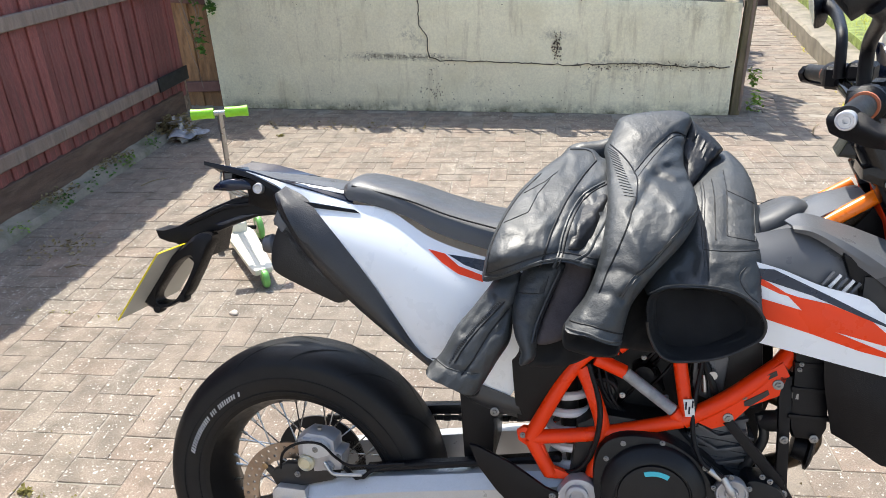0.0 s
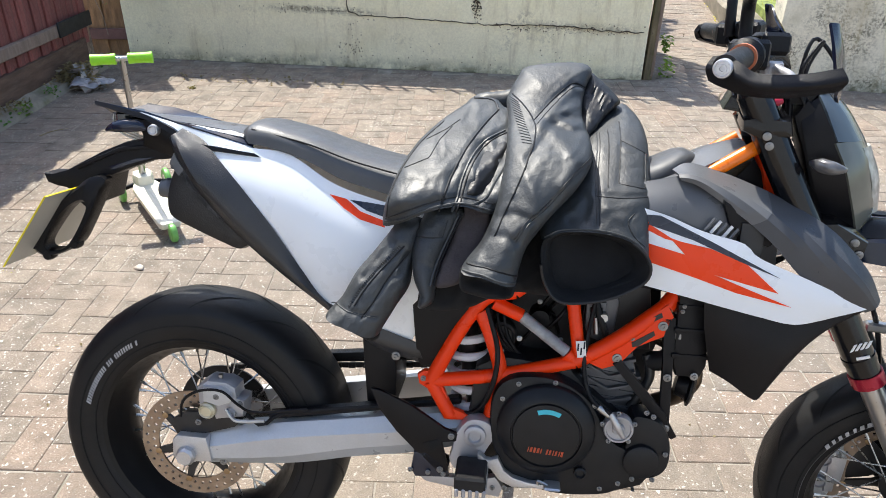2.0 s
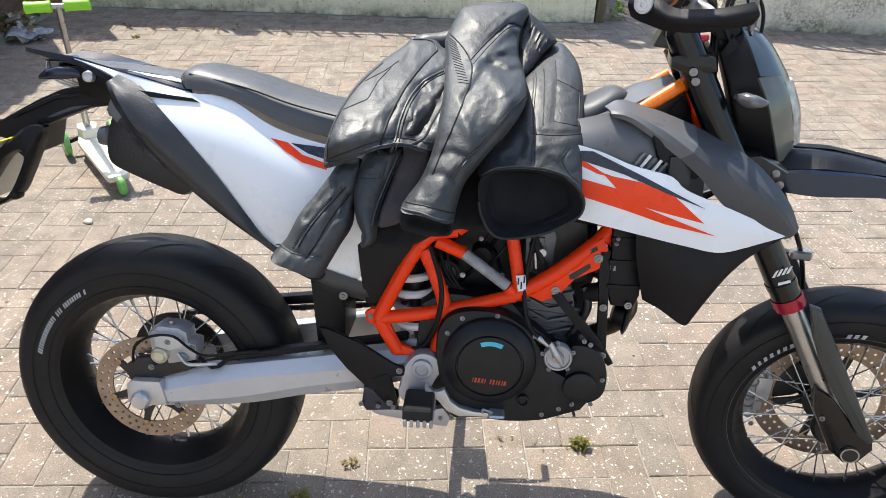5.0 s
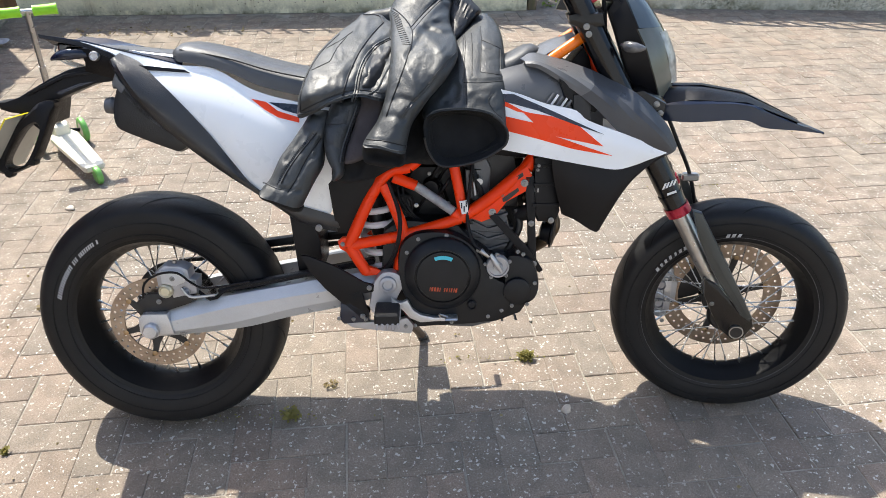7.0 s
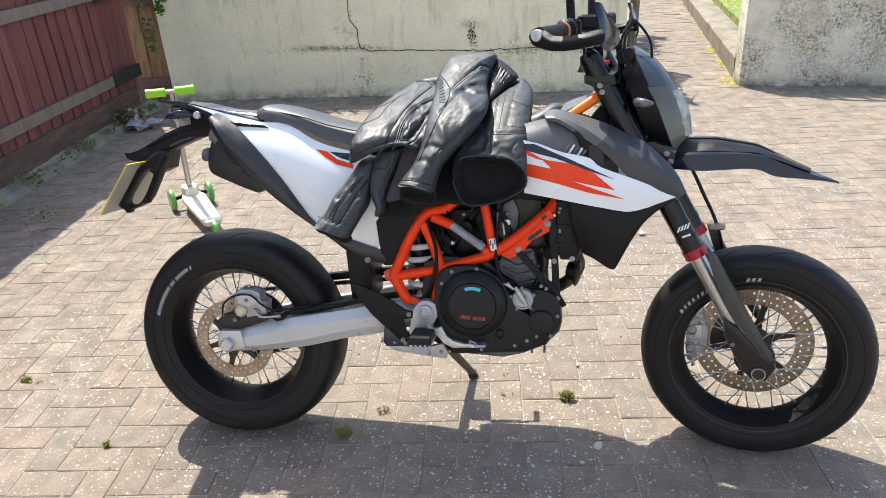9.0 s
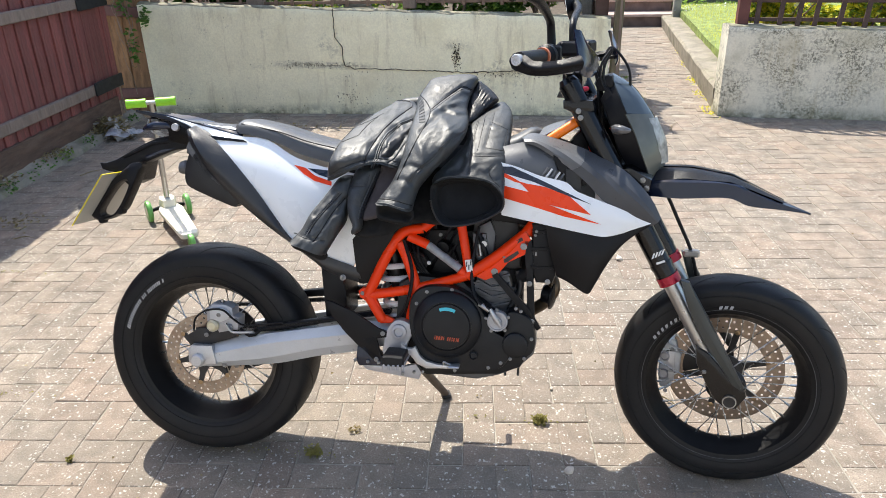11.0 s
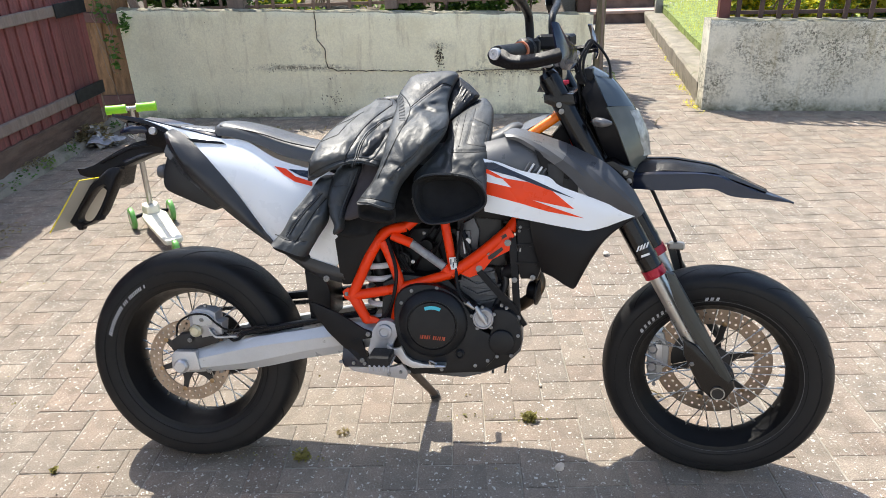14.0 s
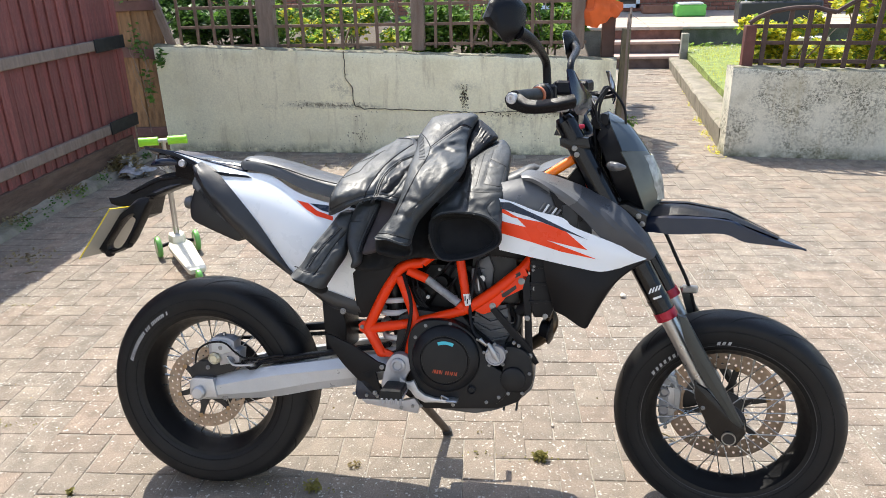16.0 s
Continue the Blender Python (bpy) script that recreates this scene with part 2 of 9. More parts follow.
def slab(name, outline, y0, y1, material, parent, label="", bevel=0.003, round_to=0, warp=None, m=None):
    if round_to:
        outline = [(p.x, p.z) for p in crom([(a, 0, b) for a, b in outline], round_to, True)]
    vs, f = slab_data(outline, y0, y1, bevel)
    if warp:
        vs = [warp(v) for v in vs]
    return put(name, mesh(name, vs, f, material, sharp=30), parent, label, m)


def box_data(x0, x1, y0, y1, z0, z1, bevel=0.0, seg=1):
    bm = bmesh.new()
    bmesh.ops.create_cube(bm, size=1.0)
    for v in bm.verts:
        v.co = Vector(((x0 + x1) / 2 + v.co.x * (x1 - x0), (y0 + y1) / 2 + v.co.y * (y1 - y0), (z0 + z1) / 2 + v.co.z * (z1 - z0)))
    if bevel:
        bmesh.ops.bevel(bm, geom=list(bm.edges), offset=bevel, segments=seg, affect="EDGES", profile=0.6)
    bm.verts.index_update()
    out = [v.co.copy() for v in bm.verts], [tuple(v.index for v in q.verts) for q in bm.faces]
    bm.free()
    return out


def box(name, x0, x1, y0, y1, z0, z1, material, parent=None, label="", bevel=0.0, seg=1, m=None):
    vs, f = box_data(x0, x1, y0, y1, z0, z1, bevel, seg)
    return put(name, mesh(name, vs, f, material, sharp=30), parent, label, m)


def moved(data, m):
    return [m @ Vector(v) for v in data[0]], data[1]


def bolt(parent, x, y, z, r0=0.008, label="steel hex bolt", depth=0.006, name="bolt", material=None):
    """A flanged bolt head on the right-hand side, facing -y."""
    r = r0 * 0.82
    vs, f = join(lathe_data([(0.0, r), (-depth * 0.4, r), (-depth * 0.5, r * 0.8)], 14), lathe_data([(-depth * 0.4, r * 0.62), (-depth, r * 0.6), (-depth, r * 0.3), (-depth * 0.6, r * 0.28)], 6))
    return put(name, mesh(name, [Vector(v) + Vector((x, y, z)) for v in vs], f, material or M_bolt, sharp=25), parent, label)


def wobble(p, amount, scale, seed=0.0):
    q = Vector(p) * scale + Vector((seed, seed * 1.7, seed * 0.6))
    return noise.noise_vector(q) * amount

# ---- the place ----


def empty(name, m=None, label="", category="", group="", kind=""):
    ob = new(name)
    ob.empty_display_size = 0.1
    if m is not None:
        ob.matrix_basis = m
    return tagged(ob, label, category, group, kind)


def paver_material():
    m = mat("paver", (0.215, 0.179, 0.143), 0.85, var=0.30, scale=11, grain=0.30, grain_scale=240, bump=0.0022, bump_scale=160, per_object=0.07,
            tint=(0.135, 0.115, 0.095), tint_amount=0.6, tint_scale=4.0)
    nt = m.node_tree
    nd, ln = nt.nodes, nt.links
    b = nd["Principled BSDF"]
    old = b.inputs["Base Color"].links[0].from_socket
    geo = nd.new("ShaderNodeNewGeometry")
    # colour from block to block
    oi = nd.new("ShaderNodeObjectInfo")
    add = nd.new("ShaderNodeMath")
    add.operation = "ADD"
    ln.new(geo.outputs["Random Per Island"], add.inputs[0])
    ln.new(oi.outputs["Random"], add.inputs[1])
    fr = nd.new("ShaderNodeMath")
    fr.operation = "FRACT"
    ln.new(add.outputs[0], fr.inputs[0])
    cr = nd.new("ShaderNodeValToRGB")
    e = cr.color_ramp.elements
    e[0].color, e[1].color = (0.90, 0.90, 0.89, 1), (1.09, 1.08, 1.05, 1)
    for pos, c in ((0.3, (1.01, 0.99, 0.97, 1)), (0.55, (1.04, 0.96, 0.92, 1)), (0.8, (0.96, 0.97, 0.97, 1))):
        el = e.new(pos)
        el.color = c
    ln.new(fr.outputs[0], cr.inputs["Fac"])
    mx = nd.new("ShaderNodeMix")
    mx.data_type, mx.blend_type = "RGBA", "MULTIPLY"
    mx.inputs["Factor"].default_value = 1.0
    ln.new(old, mx.inputs["A"])
    ln.new(cr.outputs["Color"], mx.inputs["B"])
    # pale lichen specks, in world places so that they run over the blocks
    vo = nd.new("ShaderNodeTexVoronoi")
    vo.inputs["Scale"].default_value = 78.0
    vo.inputs["Randomness"].default_value = 1.0
    nz = nd.new("ShaderNodeTexNoise")
    nz.inputs["Scale"].default_value, nz.inputs["Detail"].default_value = 90.0, 3.0
    ln.new(geo.outputs["Position"], nz.inputs["Vector"])
    dis = nd.new("ShaderNodeVectorMath")
    dis.operation = "MULTIPLY_ADD"
    dis.inputs[1].default_value = (0.022, 0.022, 0.022)
    ln.new(nz.outputs["Color"], dis.inputs[0])
    ln.new(geo.outputs["Position"], dis.inputs[2])
    ln.new(dis.outputs["Vector"], vo.inputs["Vector"])
    sz = nd.new("ShaderNodeMapRange")       # each cell a speck of its own size, many none
    ln.new(vo.outputs["Color"], sz.inputs["Value"])
    sz.inputs["From Min"].default_value, sz.inputs["From Max"].default_value = 0.22, 0.85
    sz.inputs["To Min"].default_value, sz.inputs["To Max"].default_value = 0.0, 0.34
    lt = nd.new("ShaderNodeMath")
    lt.operation = "LESS_THAN"
    ln.new(vo.outputs["Distance"], lt.inputs[0])
    ln.new(sz.outputs["Result"], lt.inputs[1])
    pt = nd.new("ShaderNodeTexNoise")
    pt.inputs["Scale"].default_value, pt.inputs["Detail"].default_value = 1.6, 3.0
    ln.new(geo.outputs["Position"], pt.inputs["Vector"])
    pr = nd.new("ShaderNodeMapRange")
    ln.new(pt.outputs["Fac"], pr.inputs["Value"])
    pr.inputs["From Min"].default_value, pr.inputs["From Max"].default_value = 0.38, 0.58
    pr.inputs["To Min"].default_value, pr.inputs["To Max"].default_value = 0.34, 0.85
    hf = nd.new("ShaderNodeTexNoise")       # finer broken flecks between them
    hf.inputs["Scale"].default_value, hf.inputs["Detail"].default_value, hf.inputs["Roughness"].default_value = 120.0, 4.0, 0.7
    ln.new(geo.outputs["Position"], hf.inputs["Vector"])
    hr = nd.new("ShaderNodeMapRange")
    ln.new(hf.outputs["Fac"], hr.inputs["Value"])
    hr.inputs["From Min"].default_value, hr.inputs["From Max"].default_value = 0.58, 0.68
    hr.inputs["To Max"].default_value = 0.5
    mxm = nd.new("ShaderNodeMath")
    mxm.operation = "MAXIMUM"
    ln.new(lt.outputs[0], mxm.inputs[0])
    ln.new(hr.outputs["Result"], mxm.inputs[1])
    am = nd.new("ShaderNodeMath")
    am.operation = "MULTIPLY"
    ln.new(mxm.outputs[0], am.inputs[0])
    ln.new(pr.outputs["Result"], am.inputs[1])
    mx2 = nd.new("ShaderNodeMix")
    mx2.data_type = "RGBA"
    ln.new(am.outputs[0], mx2.inputs["Factor"])
    ln.new(mx.outputs["Result"], mx2.inputs["A"])
    mx2.inputs["B"].default_value = (0.57, 0.54, 0.48, 1)
    ln.new(mx2.outputs["Result"], b.inputs["Base Color"])
    return m


def wall_material(name, base, dirt, dirt_amount, lo, hi, amount, band=None, fine_scale=34.0):
    """Old painted render: cloudy, run with damp, speckled with black mould in broken patches, pitted."""
    m = mat(name, base, 0.85, var=0.08, scale=2.2, grain=0.07, grain_scale=70, bump=0.003, bump_scale=45, tint=dirt, tint_amount=dirt_amount, tint_scale=3.2)
    nt = m.node_tree
    nd, ln = nt.nodes, nt.links
    b = nd["Principled BSDF"]
    geo = nd.new("ShaderNodeNewGeometry")

    def noise_of(scale, stretch, detail=6.0, rough=0.7):
        mp = nd.new("ShaderNodeMapping")
        mp.inputs["Scale"].default_value = stretch
        ln.new(geo.outputs["Position"], mp.inputs["Vector"])
        n = nd.new("ShaderNodeTexNoise")
        n.inputs["Scale"].default_value, n.inputs["Detail"].default_value, n.inputs["Roughness"].default_value = scale, detail, rough
        ln.new(mp.outputs["Vector"], n.inputs["Vector"])
        return n.outputs["Fac"]

    def span(src, a, c, x=0.0, y=1.0):
        r = nd.new("ShaderNodeMapRange")
        ln.new(src, r.inputs["Value"])
        for k, v in (("From Min", a), ("From Max", c), ("To Min", x), ("To Max", y)):
            r.inputs[k].default_value = v
        return r.outputs["Result"]

    def calc(op, p, q):
        n = nd.new("ShaderNodeMath")
        n.operation = op
        for k, v in ((0, p), (1, q)):
            if isinstance(v, (int, float)):
                n.inputs[k].default_value = v
            else:
                ln.new(v, n.inputs[k])
        return n.outputs[0]

    def over(fac, colour):
        mx = nd.new("ShaderNodeMix")
        mx.data_type = "RGBA"
        ln.new(fac, mx.inputs["Factor"])
        ln.new(b.inputs["Base Color"].links[0].from_socket, mx.inputs["A"])
        mx.inputs["B"].default_value = (*colour, 1)
        ln.new(mx.outputs["Result"], b.inputs["Base Color"])

    patch = span(noise_of(2.6, (1, 1, 1.2)), lo, hi)
    fine = span(noise_of(fine_scale, (1, 1, 1), 4.0, 0.8), 0.46, 0.56)
    over(calc("MULTIPLY", calc("MULTIPLY", patch, fine), amount), (0.10, 0.095, 0.065))
    over(span(noise_of(4.0, (2.2, 2.2, 0.35)), 0.54, 0.70, 0, 0.55), (0.42, 0.35, 0.20))
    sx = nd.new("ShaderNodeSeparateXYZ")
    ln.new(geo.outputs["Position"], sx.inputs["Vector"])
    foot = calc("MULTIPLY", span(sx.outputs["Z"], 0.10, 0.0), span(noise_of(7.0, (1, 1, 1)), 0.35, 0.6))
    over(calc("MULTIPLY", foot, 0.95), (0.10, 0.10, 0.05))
    if band:
        for z0, slope, half, x0, x1, amt in band:
            z = calc("ADD", sx.outputs["Z"], calc("MULTIPLY", sx.outputs["X"], -slope))
            d = calc("ABSOLUTE", calc("SUBTRACT", z, z0), 0)
            inx = calc("MULTIPLY", span(sx.outputs["X"], x0, x0 + 0.25), span(sx.outputs["X"], x1 - 0.25, x1, 1, 0))
            k = calc("MULTIPLY", calc("MULTIPLY", span(d, half, 0.0), inx), span(noise_of(30.0, (1, 1, 1.4), 4.0, 0.8), 0.40, 0.58))
            over(calc("MULTIPLY", k, amt), (0.09, 0.08, 0.055))
    return m


M_paver = paver_material()
M_sand = mat("jointing_sand", (0.30, 0.27, 0.225), 0.95, var=0.25, scale=14, grain=0.2, bump=0.002, bump_scale=120, tint=(0.12, 0.12, 0.07), tint_amount=0.6, tint_scale=5)
M_wall = wall_material("painted_render", (0.88, 0.835, 0.605), (0.74, 0.68, 0.44), 0.4, 0.56, 0.74, 0.6, band=((0.385, -0.02, 0.035, -1.3, -0.35, 0.95), (0.355, -0.01, 0.05, 0.5, 1.5, 0.6), (0.30, 0.0, 0.16, -0.8, -0.5, 0.35), (0.545, 0.0, 0.06, 0.13, 0.43, 1.0), (0.83, -0.035, 0.03, -2.4, 1.5, 0.4)))
M_wall_mossy = wall_material("mossy_render", (0.72, 0.68, 0.55), (0.48, 0.44, 0.31), 0.6, 0.42, 0.60, 0.9, fine_scale=52.0)
M_coping = mat("lichened_coping", (0.27, 0.25, 0.18), 0.95, var=0.4, scale=16, grain=0.3, bump=0.003, bump_scale=70, tint=(0.12, 0.12, 0.06), tint_amount=0.8, tint_scale=6)
M_crack = mat("crack", (0.07, 0.055, 0.04), 0.95, var=0.3)
M_fence = mat("stained_boards", (0.215, 0.066, 0.057), 0.62, var=0.3, scale=5, grain=0.3, grain_scale=60, bump=0.0016, bump_scale=80, stretch=(6, 6, 0.5), tint=(0.12, 0.060, 0.050), tint_amount=0.8, tint_scale=3, per_object=0.18)
M_oldwood = mat("weathered_wood", (0.24, 0.18, 0.14), 0.85, var=0.25, scale=6, grain=0.2, bump=0.002, bump_scale=60, stretch=(5, 5, 1), tint=(0.12, 0.07, 0.05), tint_amount=0.6, tint_scale=3)
M_gravelboard = mat("damp_board", (0.115, 0.070, 0.048), 0.85, var=0.3, scale=5, grain=0.2, bump=0.002, bump_scale=50, stretch=(3, 1, 5), tint=(0.19, 0.13, 0.09), tint_amount=0.6, tint_scale=4)
M_trellis = mat("brown_trellis", (0.19, 0.125, 0.09), 0.75, var=0.25, scale=10, grain=0.15, bump=0.001, bump_scale=90)
M_concrete = mat("concrete_edging", (0.25, 0.22, 0.17), 0.9, var=0.25, scale=7, grain=0.15, bump=0.003, bump_scale=60, tint=(0.09, 0.10, 0.04), tint_amount=0.7, tint_scale=4)
M_soil = mat("soil", (0.085, 0.065, 0.045), 0.95, var=0.35, scale=14, grain=0.3, bump=0.006, bump_scale=50)
M_lawn = mat("lawn", (0.20, 0.25, 0.06), 0.8, var=0.5, scale=12, grain=0.3, bump=0.01, bump_scale=90)
M_strap = mat("black_strap", (0.02, 0.02, 0.02), 0.5, metal=0.3, var=0.2)
M_brick = mat("house_brick", (0.30, 0.12, 0.08), 0.85, var=0.2, scale=20, per_object=0.2, bump=0.001)
M_leaf = {}
for _n, _c in (("green", (0.095, 0.20, 0.035)), ("pale", (0.23, 0.36, 0.06)), ("gold", (0.70, 0.65, 0.06)), ("lawn", (0.34, 0.44, 0.07)), ("dark", (0.035, 0.085, 0.022)), ("moss", (0.24, 0.215, 0.06)), ("dry", (0.30, 0.24, 0.12)), ("red", (0.35, 0.12, 0.08))):
    M_leaf[_n] = mat("leaf_" + _n, _c, 0.55, var=0.35, scale=9)
    _b = M_leaf[_n].node_tree.nodes["Principled BSDF"]
    _t = M_leaf[_n].node_tree
    _tr, _mx = _t.nodes.new("ShaderNodeBsdfTranslucent"), _t.nodes.new("ShaderNodeMixShader")
    _mx.inputs[0].default_value = 0.45
    _t.links.new(_b.inputs["Base Color"].links[0].from_socket, _tr.inputs["Color"])
    _t.links.new(_b.outputs[0], _mx.inputs[1])
    _t.links.new(_tr.outputs[0], _mx.inputs[2])
    _t.links.new(_mx.outputs[0], _t.nodes["Material Output"].inputs["Surface"])


def leaves(name, spots, count, size, material, parent=None, seed=1, label="", category="", droop=0.4, lift=0.0):
    """A clump of many small bent leaves round the spots (x, y, z, rx, ry, rz)."""
    rnd = random.Random(seed)
    vs, f = [], []
    for _ in range(count):
        x, y, z, a, b, c = spots[rnd.randrange(len(spots))]
        d = Vector((rnd.gauss(0, 1), rnd.gauss(0, 1), rnd.gauss(0, 1)))
        d = d.normalized() * rnd.random() ** 0.45
        p = Vector((x + a * d.x, y + b * d.y, max(lift, z + c * d.z)))
        s = size * rnd.uniform(0.55, 1.3)
        r = Euler((rnd.uniform(-0.9, 0.9), rnd.uniform(-0.9, 0.9), rnd.uniform(0, 6.3))).to_matrix()
        o = len(vs)
        for q in ((0, 0, 0), (0.36 * s, 0.42 * s, 0.04 * s), (0, s, -droop * 0.3 * s), (-0.36 * s, 0.42 * s, 0.04 * s)):
            vs.append(p + r @ Vector(q))
        f += [(o, o + 1, o + 2), (o, o + 2, o + 3)]
    me = bpy.data.meshes.new(name)
    me.from_pydata([tuple(v) for v in vs], [], f)
    me.materials.append(material)
    ob = put(name, me, parent)
    return tagged(ob, label, category, kind="" if parent else "stuff")


# ground and paving
ground = tagged(box("ground", -300, 300, -300, 300, -0.4, -0.0030, M_sand), "sandy bed under the paving, reaching to the horizon", "ground", kind="structure")
pavement = empty("pavement", label="herringbone block paving of weathered buff and grey bricks", category="paving", kind="structure")

PAVE_TURN = radians(5.2)
PAVE_AT = Vector((0.231, 0.151))


def block_data(w, l, r):
    """One paving block: eased top edges, a hair out of level."""
    g, e, h = 0.0012, 0.0024, 0.055
    a, b = w / 2 - g, l / 2 - g
    top = [(-a + e, -b + e), (a - e, -b + e), (a - e, b - e), (-a + e, b - e)]
    mid = [(-a, -b), (a, -b), (a, b), (-a, b)]
    dz = [r.uniform(-0.0007, 0.0007) for _ in range(4)]
    vs = [(x, y, d) for (x, y), d in zip(top, dz)] + [(x, y, d - 0.0022) for (x, y), d in zip(mid, dz)] + [(x, y, -h) for x, y in mid]
    f = [(0, 1, 2, 3)]
    for k in (0, 4):
        for i in range(4):
            j = (i + 1) % 4
            f.append((k + i, k + 4 + i, k + 4 + j, k + j))
    return vs, f


def lay_paving():
    rnd = random.Random(7)
    shapes = []
    for k in range(8):
        me = mesh("paving_block", *block_data(0.1, 0.2, rnd), M_paver, smooth=False)
        shapes.append(me)
    ca, sa = math.cos(PAVE_TURN), math.sin(PAVE_TURN)
    vs, f, near = [], [], 0
    for i in range(-55, 75):
        for j in range(-45, 60):
            d = (i - j) % 4
            if d not in (0, 3):
                continue
            cx, cy, turn = (i + 1.0, j + 0.5, math.pi / 2) if d == 0 else (i + 0.5, j + 1.0, 0.0)
            x = PAVE_AT.x + 0.1 * (cx * ca - cy * sa)
            y = PAVE_AT.y + 0.1 * (cx * sa + cy * ca)
            edge = -2.24 - 0.14 * (y - 1.6)
            if x < edge or x > 5.6 or y > (4.0 if x < 1.55 else 4.0 + 0.05) or y < -3.6:
                continue
            a = turn + PAVE_TURN + rnd.gauss(0, 0.008)
            m = pose(x + rnd.gauss(0, 0.0012), y + rnd.gauss(0, 0.0012), rnd.gauss(0, 0.0005), rnd.gauss(0, 0.16), rnd.gauss(0, 0.16), math.degrees(a))
            if -0.62 < x < 1.85 and -0.72 < y < 1.62 and near < 298:
                near += 1
                put("paving_block", shapes[rnd.randrange(8)], pavement, "", m)
            else:
                b = block_data(0.1, 0.2, rnd)
                o = len(vs)
                vs += [m @ Vector(v) for v in b[0]]
                f += [tuple(q + o for q in t) for t in b[1]]
    tagged(put("paving_blocks", mesh("paving_blocks", vs, f, M_paver, smooth=False), pavement), kind="stuff")


# rendered garden walls


def rough_wall(name, x0, x1, y, depth, z_left, z_right, material, label, n=90, rough=0.006, batter=0.0, turn=0.0):
    """A rendered wall with an uneven face and a worn coping edge."""
    rows = 14
    vs, f = [], []
    prof = [(0.0, 0.0)] + [(0.0, k / rows) for k in range(1, rows)] + [(0.0, 0.985), (0.012, 1.0), (depth * 0.5, 1.0), (depth, 0.99), (depth, 0.0)]
    k = len(prof)
    for i in range(n + 1):
        t = i / n
        x = x0 + (x1 - x0) * t
        top = z_left + (z_right - z_left) * t
        for a, b in prof:
            p = Vector((x, y + a + batter * b + turn * (x - x0), b * top))
            w = noise.noise(Vector((x * 2.1, b * 2.5, y))) * rough + noise.noise(Vector((x * 9, b * 9, y + 3))) * rough * 0.5
            p.y += -abs(w) if a < 0.01 else w
            if b > 0.95:
                p.z += noise.noise(Vector((x * 6, 0.3, a * 9))) * 0.012 + noise.noise(Vector((x * 19, 4, a * 20))) * 0.006
            vs.append(p)
    for i in range(n):
        for j in range(k - 1):
            f.append((i * k + j, i * k + j + 1, (i + 1) * k + j + 1, (i + 1) * k + j))
    f.append(tuple(range(k)))
    f.append(tuple(n * k + j for j in range(k)))
    ob = put(name, mesh(name, vs, f, material, sharp=50))
    ob.data.materials.append(M_coping)
    for q in ob.data.polygons:            # lichen covers the coping
        if q.normal.z > 0.6 and q.center.z > 0.3:
            q.material_index = 1
    return tagged(ob, label, "wall", kind="structure")


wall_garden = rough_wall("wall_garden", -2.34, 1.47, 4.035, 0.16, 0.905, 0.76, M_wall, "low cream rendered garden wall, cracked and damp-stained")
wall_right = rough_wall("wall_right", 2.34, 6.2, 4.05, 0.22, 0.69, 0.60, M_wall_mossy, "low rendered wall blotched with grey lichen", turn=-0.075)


def crack_strip(name, pts, width, parent, label, material=M_crack, y=4.0255):
    """A dark open crack that follows the wall's face."""
    p = poly([(a, 0, b) for a, b in pts], 150)
    vs, f = [], []
    for i, q in enumerate(p):
        w = width * (0.55 + 0.9 * abs(noise.noise(Vector((q.x * 13, q.z * 13, 1)))))
        j = noise.noise_vector(Vector((q.x * 17, q.z * 17, 5))) * 0.010 + noise.noise_vector(Vector((q.x * 60, q.z * 60, 2))) * 0.005
        t = (p[min(149, i + 1)] - p[max(0, i - 1)]).normalized()
        nn = Vector((-t.z, 0, t.x)) * w / 2
        c = Vector((q.x + j.x, y, q.z + j.z))
        vs += [c + nn, c - nn, c - nn + Vector((0, 0.012, 0)), c + nn + Vector((0, 0.012, 0))]
    for i in range(149):
        a, b = i * 4, i * 4 + 4
        f += [(a, a + 1, b + 1, b), (a + 1, a + 2, b + 2, b + 1), (a + 3, a, b, b + 3)]
    return put(name, mesh(name, vs, f, material, smooth=False), parent, label)


crack_strip("crack", [(-0.70, 0.84), (-0.695, 0.62), (-0.66, 0.575), (-0.64, 0.55), (-0.635, 0.40), (-0.55, 0.375), (-0.1, 0.365), (0.4, 0.345), (0.8, 0.36), (1.2, 0.335), (1.44, 0.33)], 0.0065, wall_garden, "dark stepped crack through the render")

def stain_spots(name, cx, cz, rx, rz, count, size, seed, label, y=4.026):
    """Mould specks: small ragged flat flecks clustered on the wall's face."""
    rnd = random.Random(seed)
    vs, f = [], []
    for _ in range(count):
        x, z = cx + rnd.gauss(0, rx), cz + rnd.gauss(0, rz)
        s = size * rnd.uniform(0.3, 1.0) ** 1.5
        o = len(vs)
        for k in range(6):
            a = k * math.pi / 3 + rnd.uniform(-0.3, 0.3)
            q = s * rnd.uniform(0.5, 1.2)
            vs.append(Vector((x + q * math.cos(a), y, z + q * 1.3 * math.sin(a))))
        f.append(tuple(range(o, o + 6)))
    me = bpy.data.meshes.new(name)
    me.from_pydata([tuple(v) for v in vs], [], f)
    me.materials.append(M_mould)
    return tagged(put(name, me, wall_garden, label), kind="stuff")


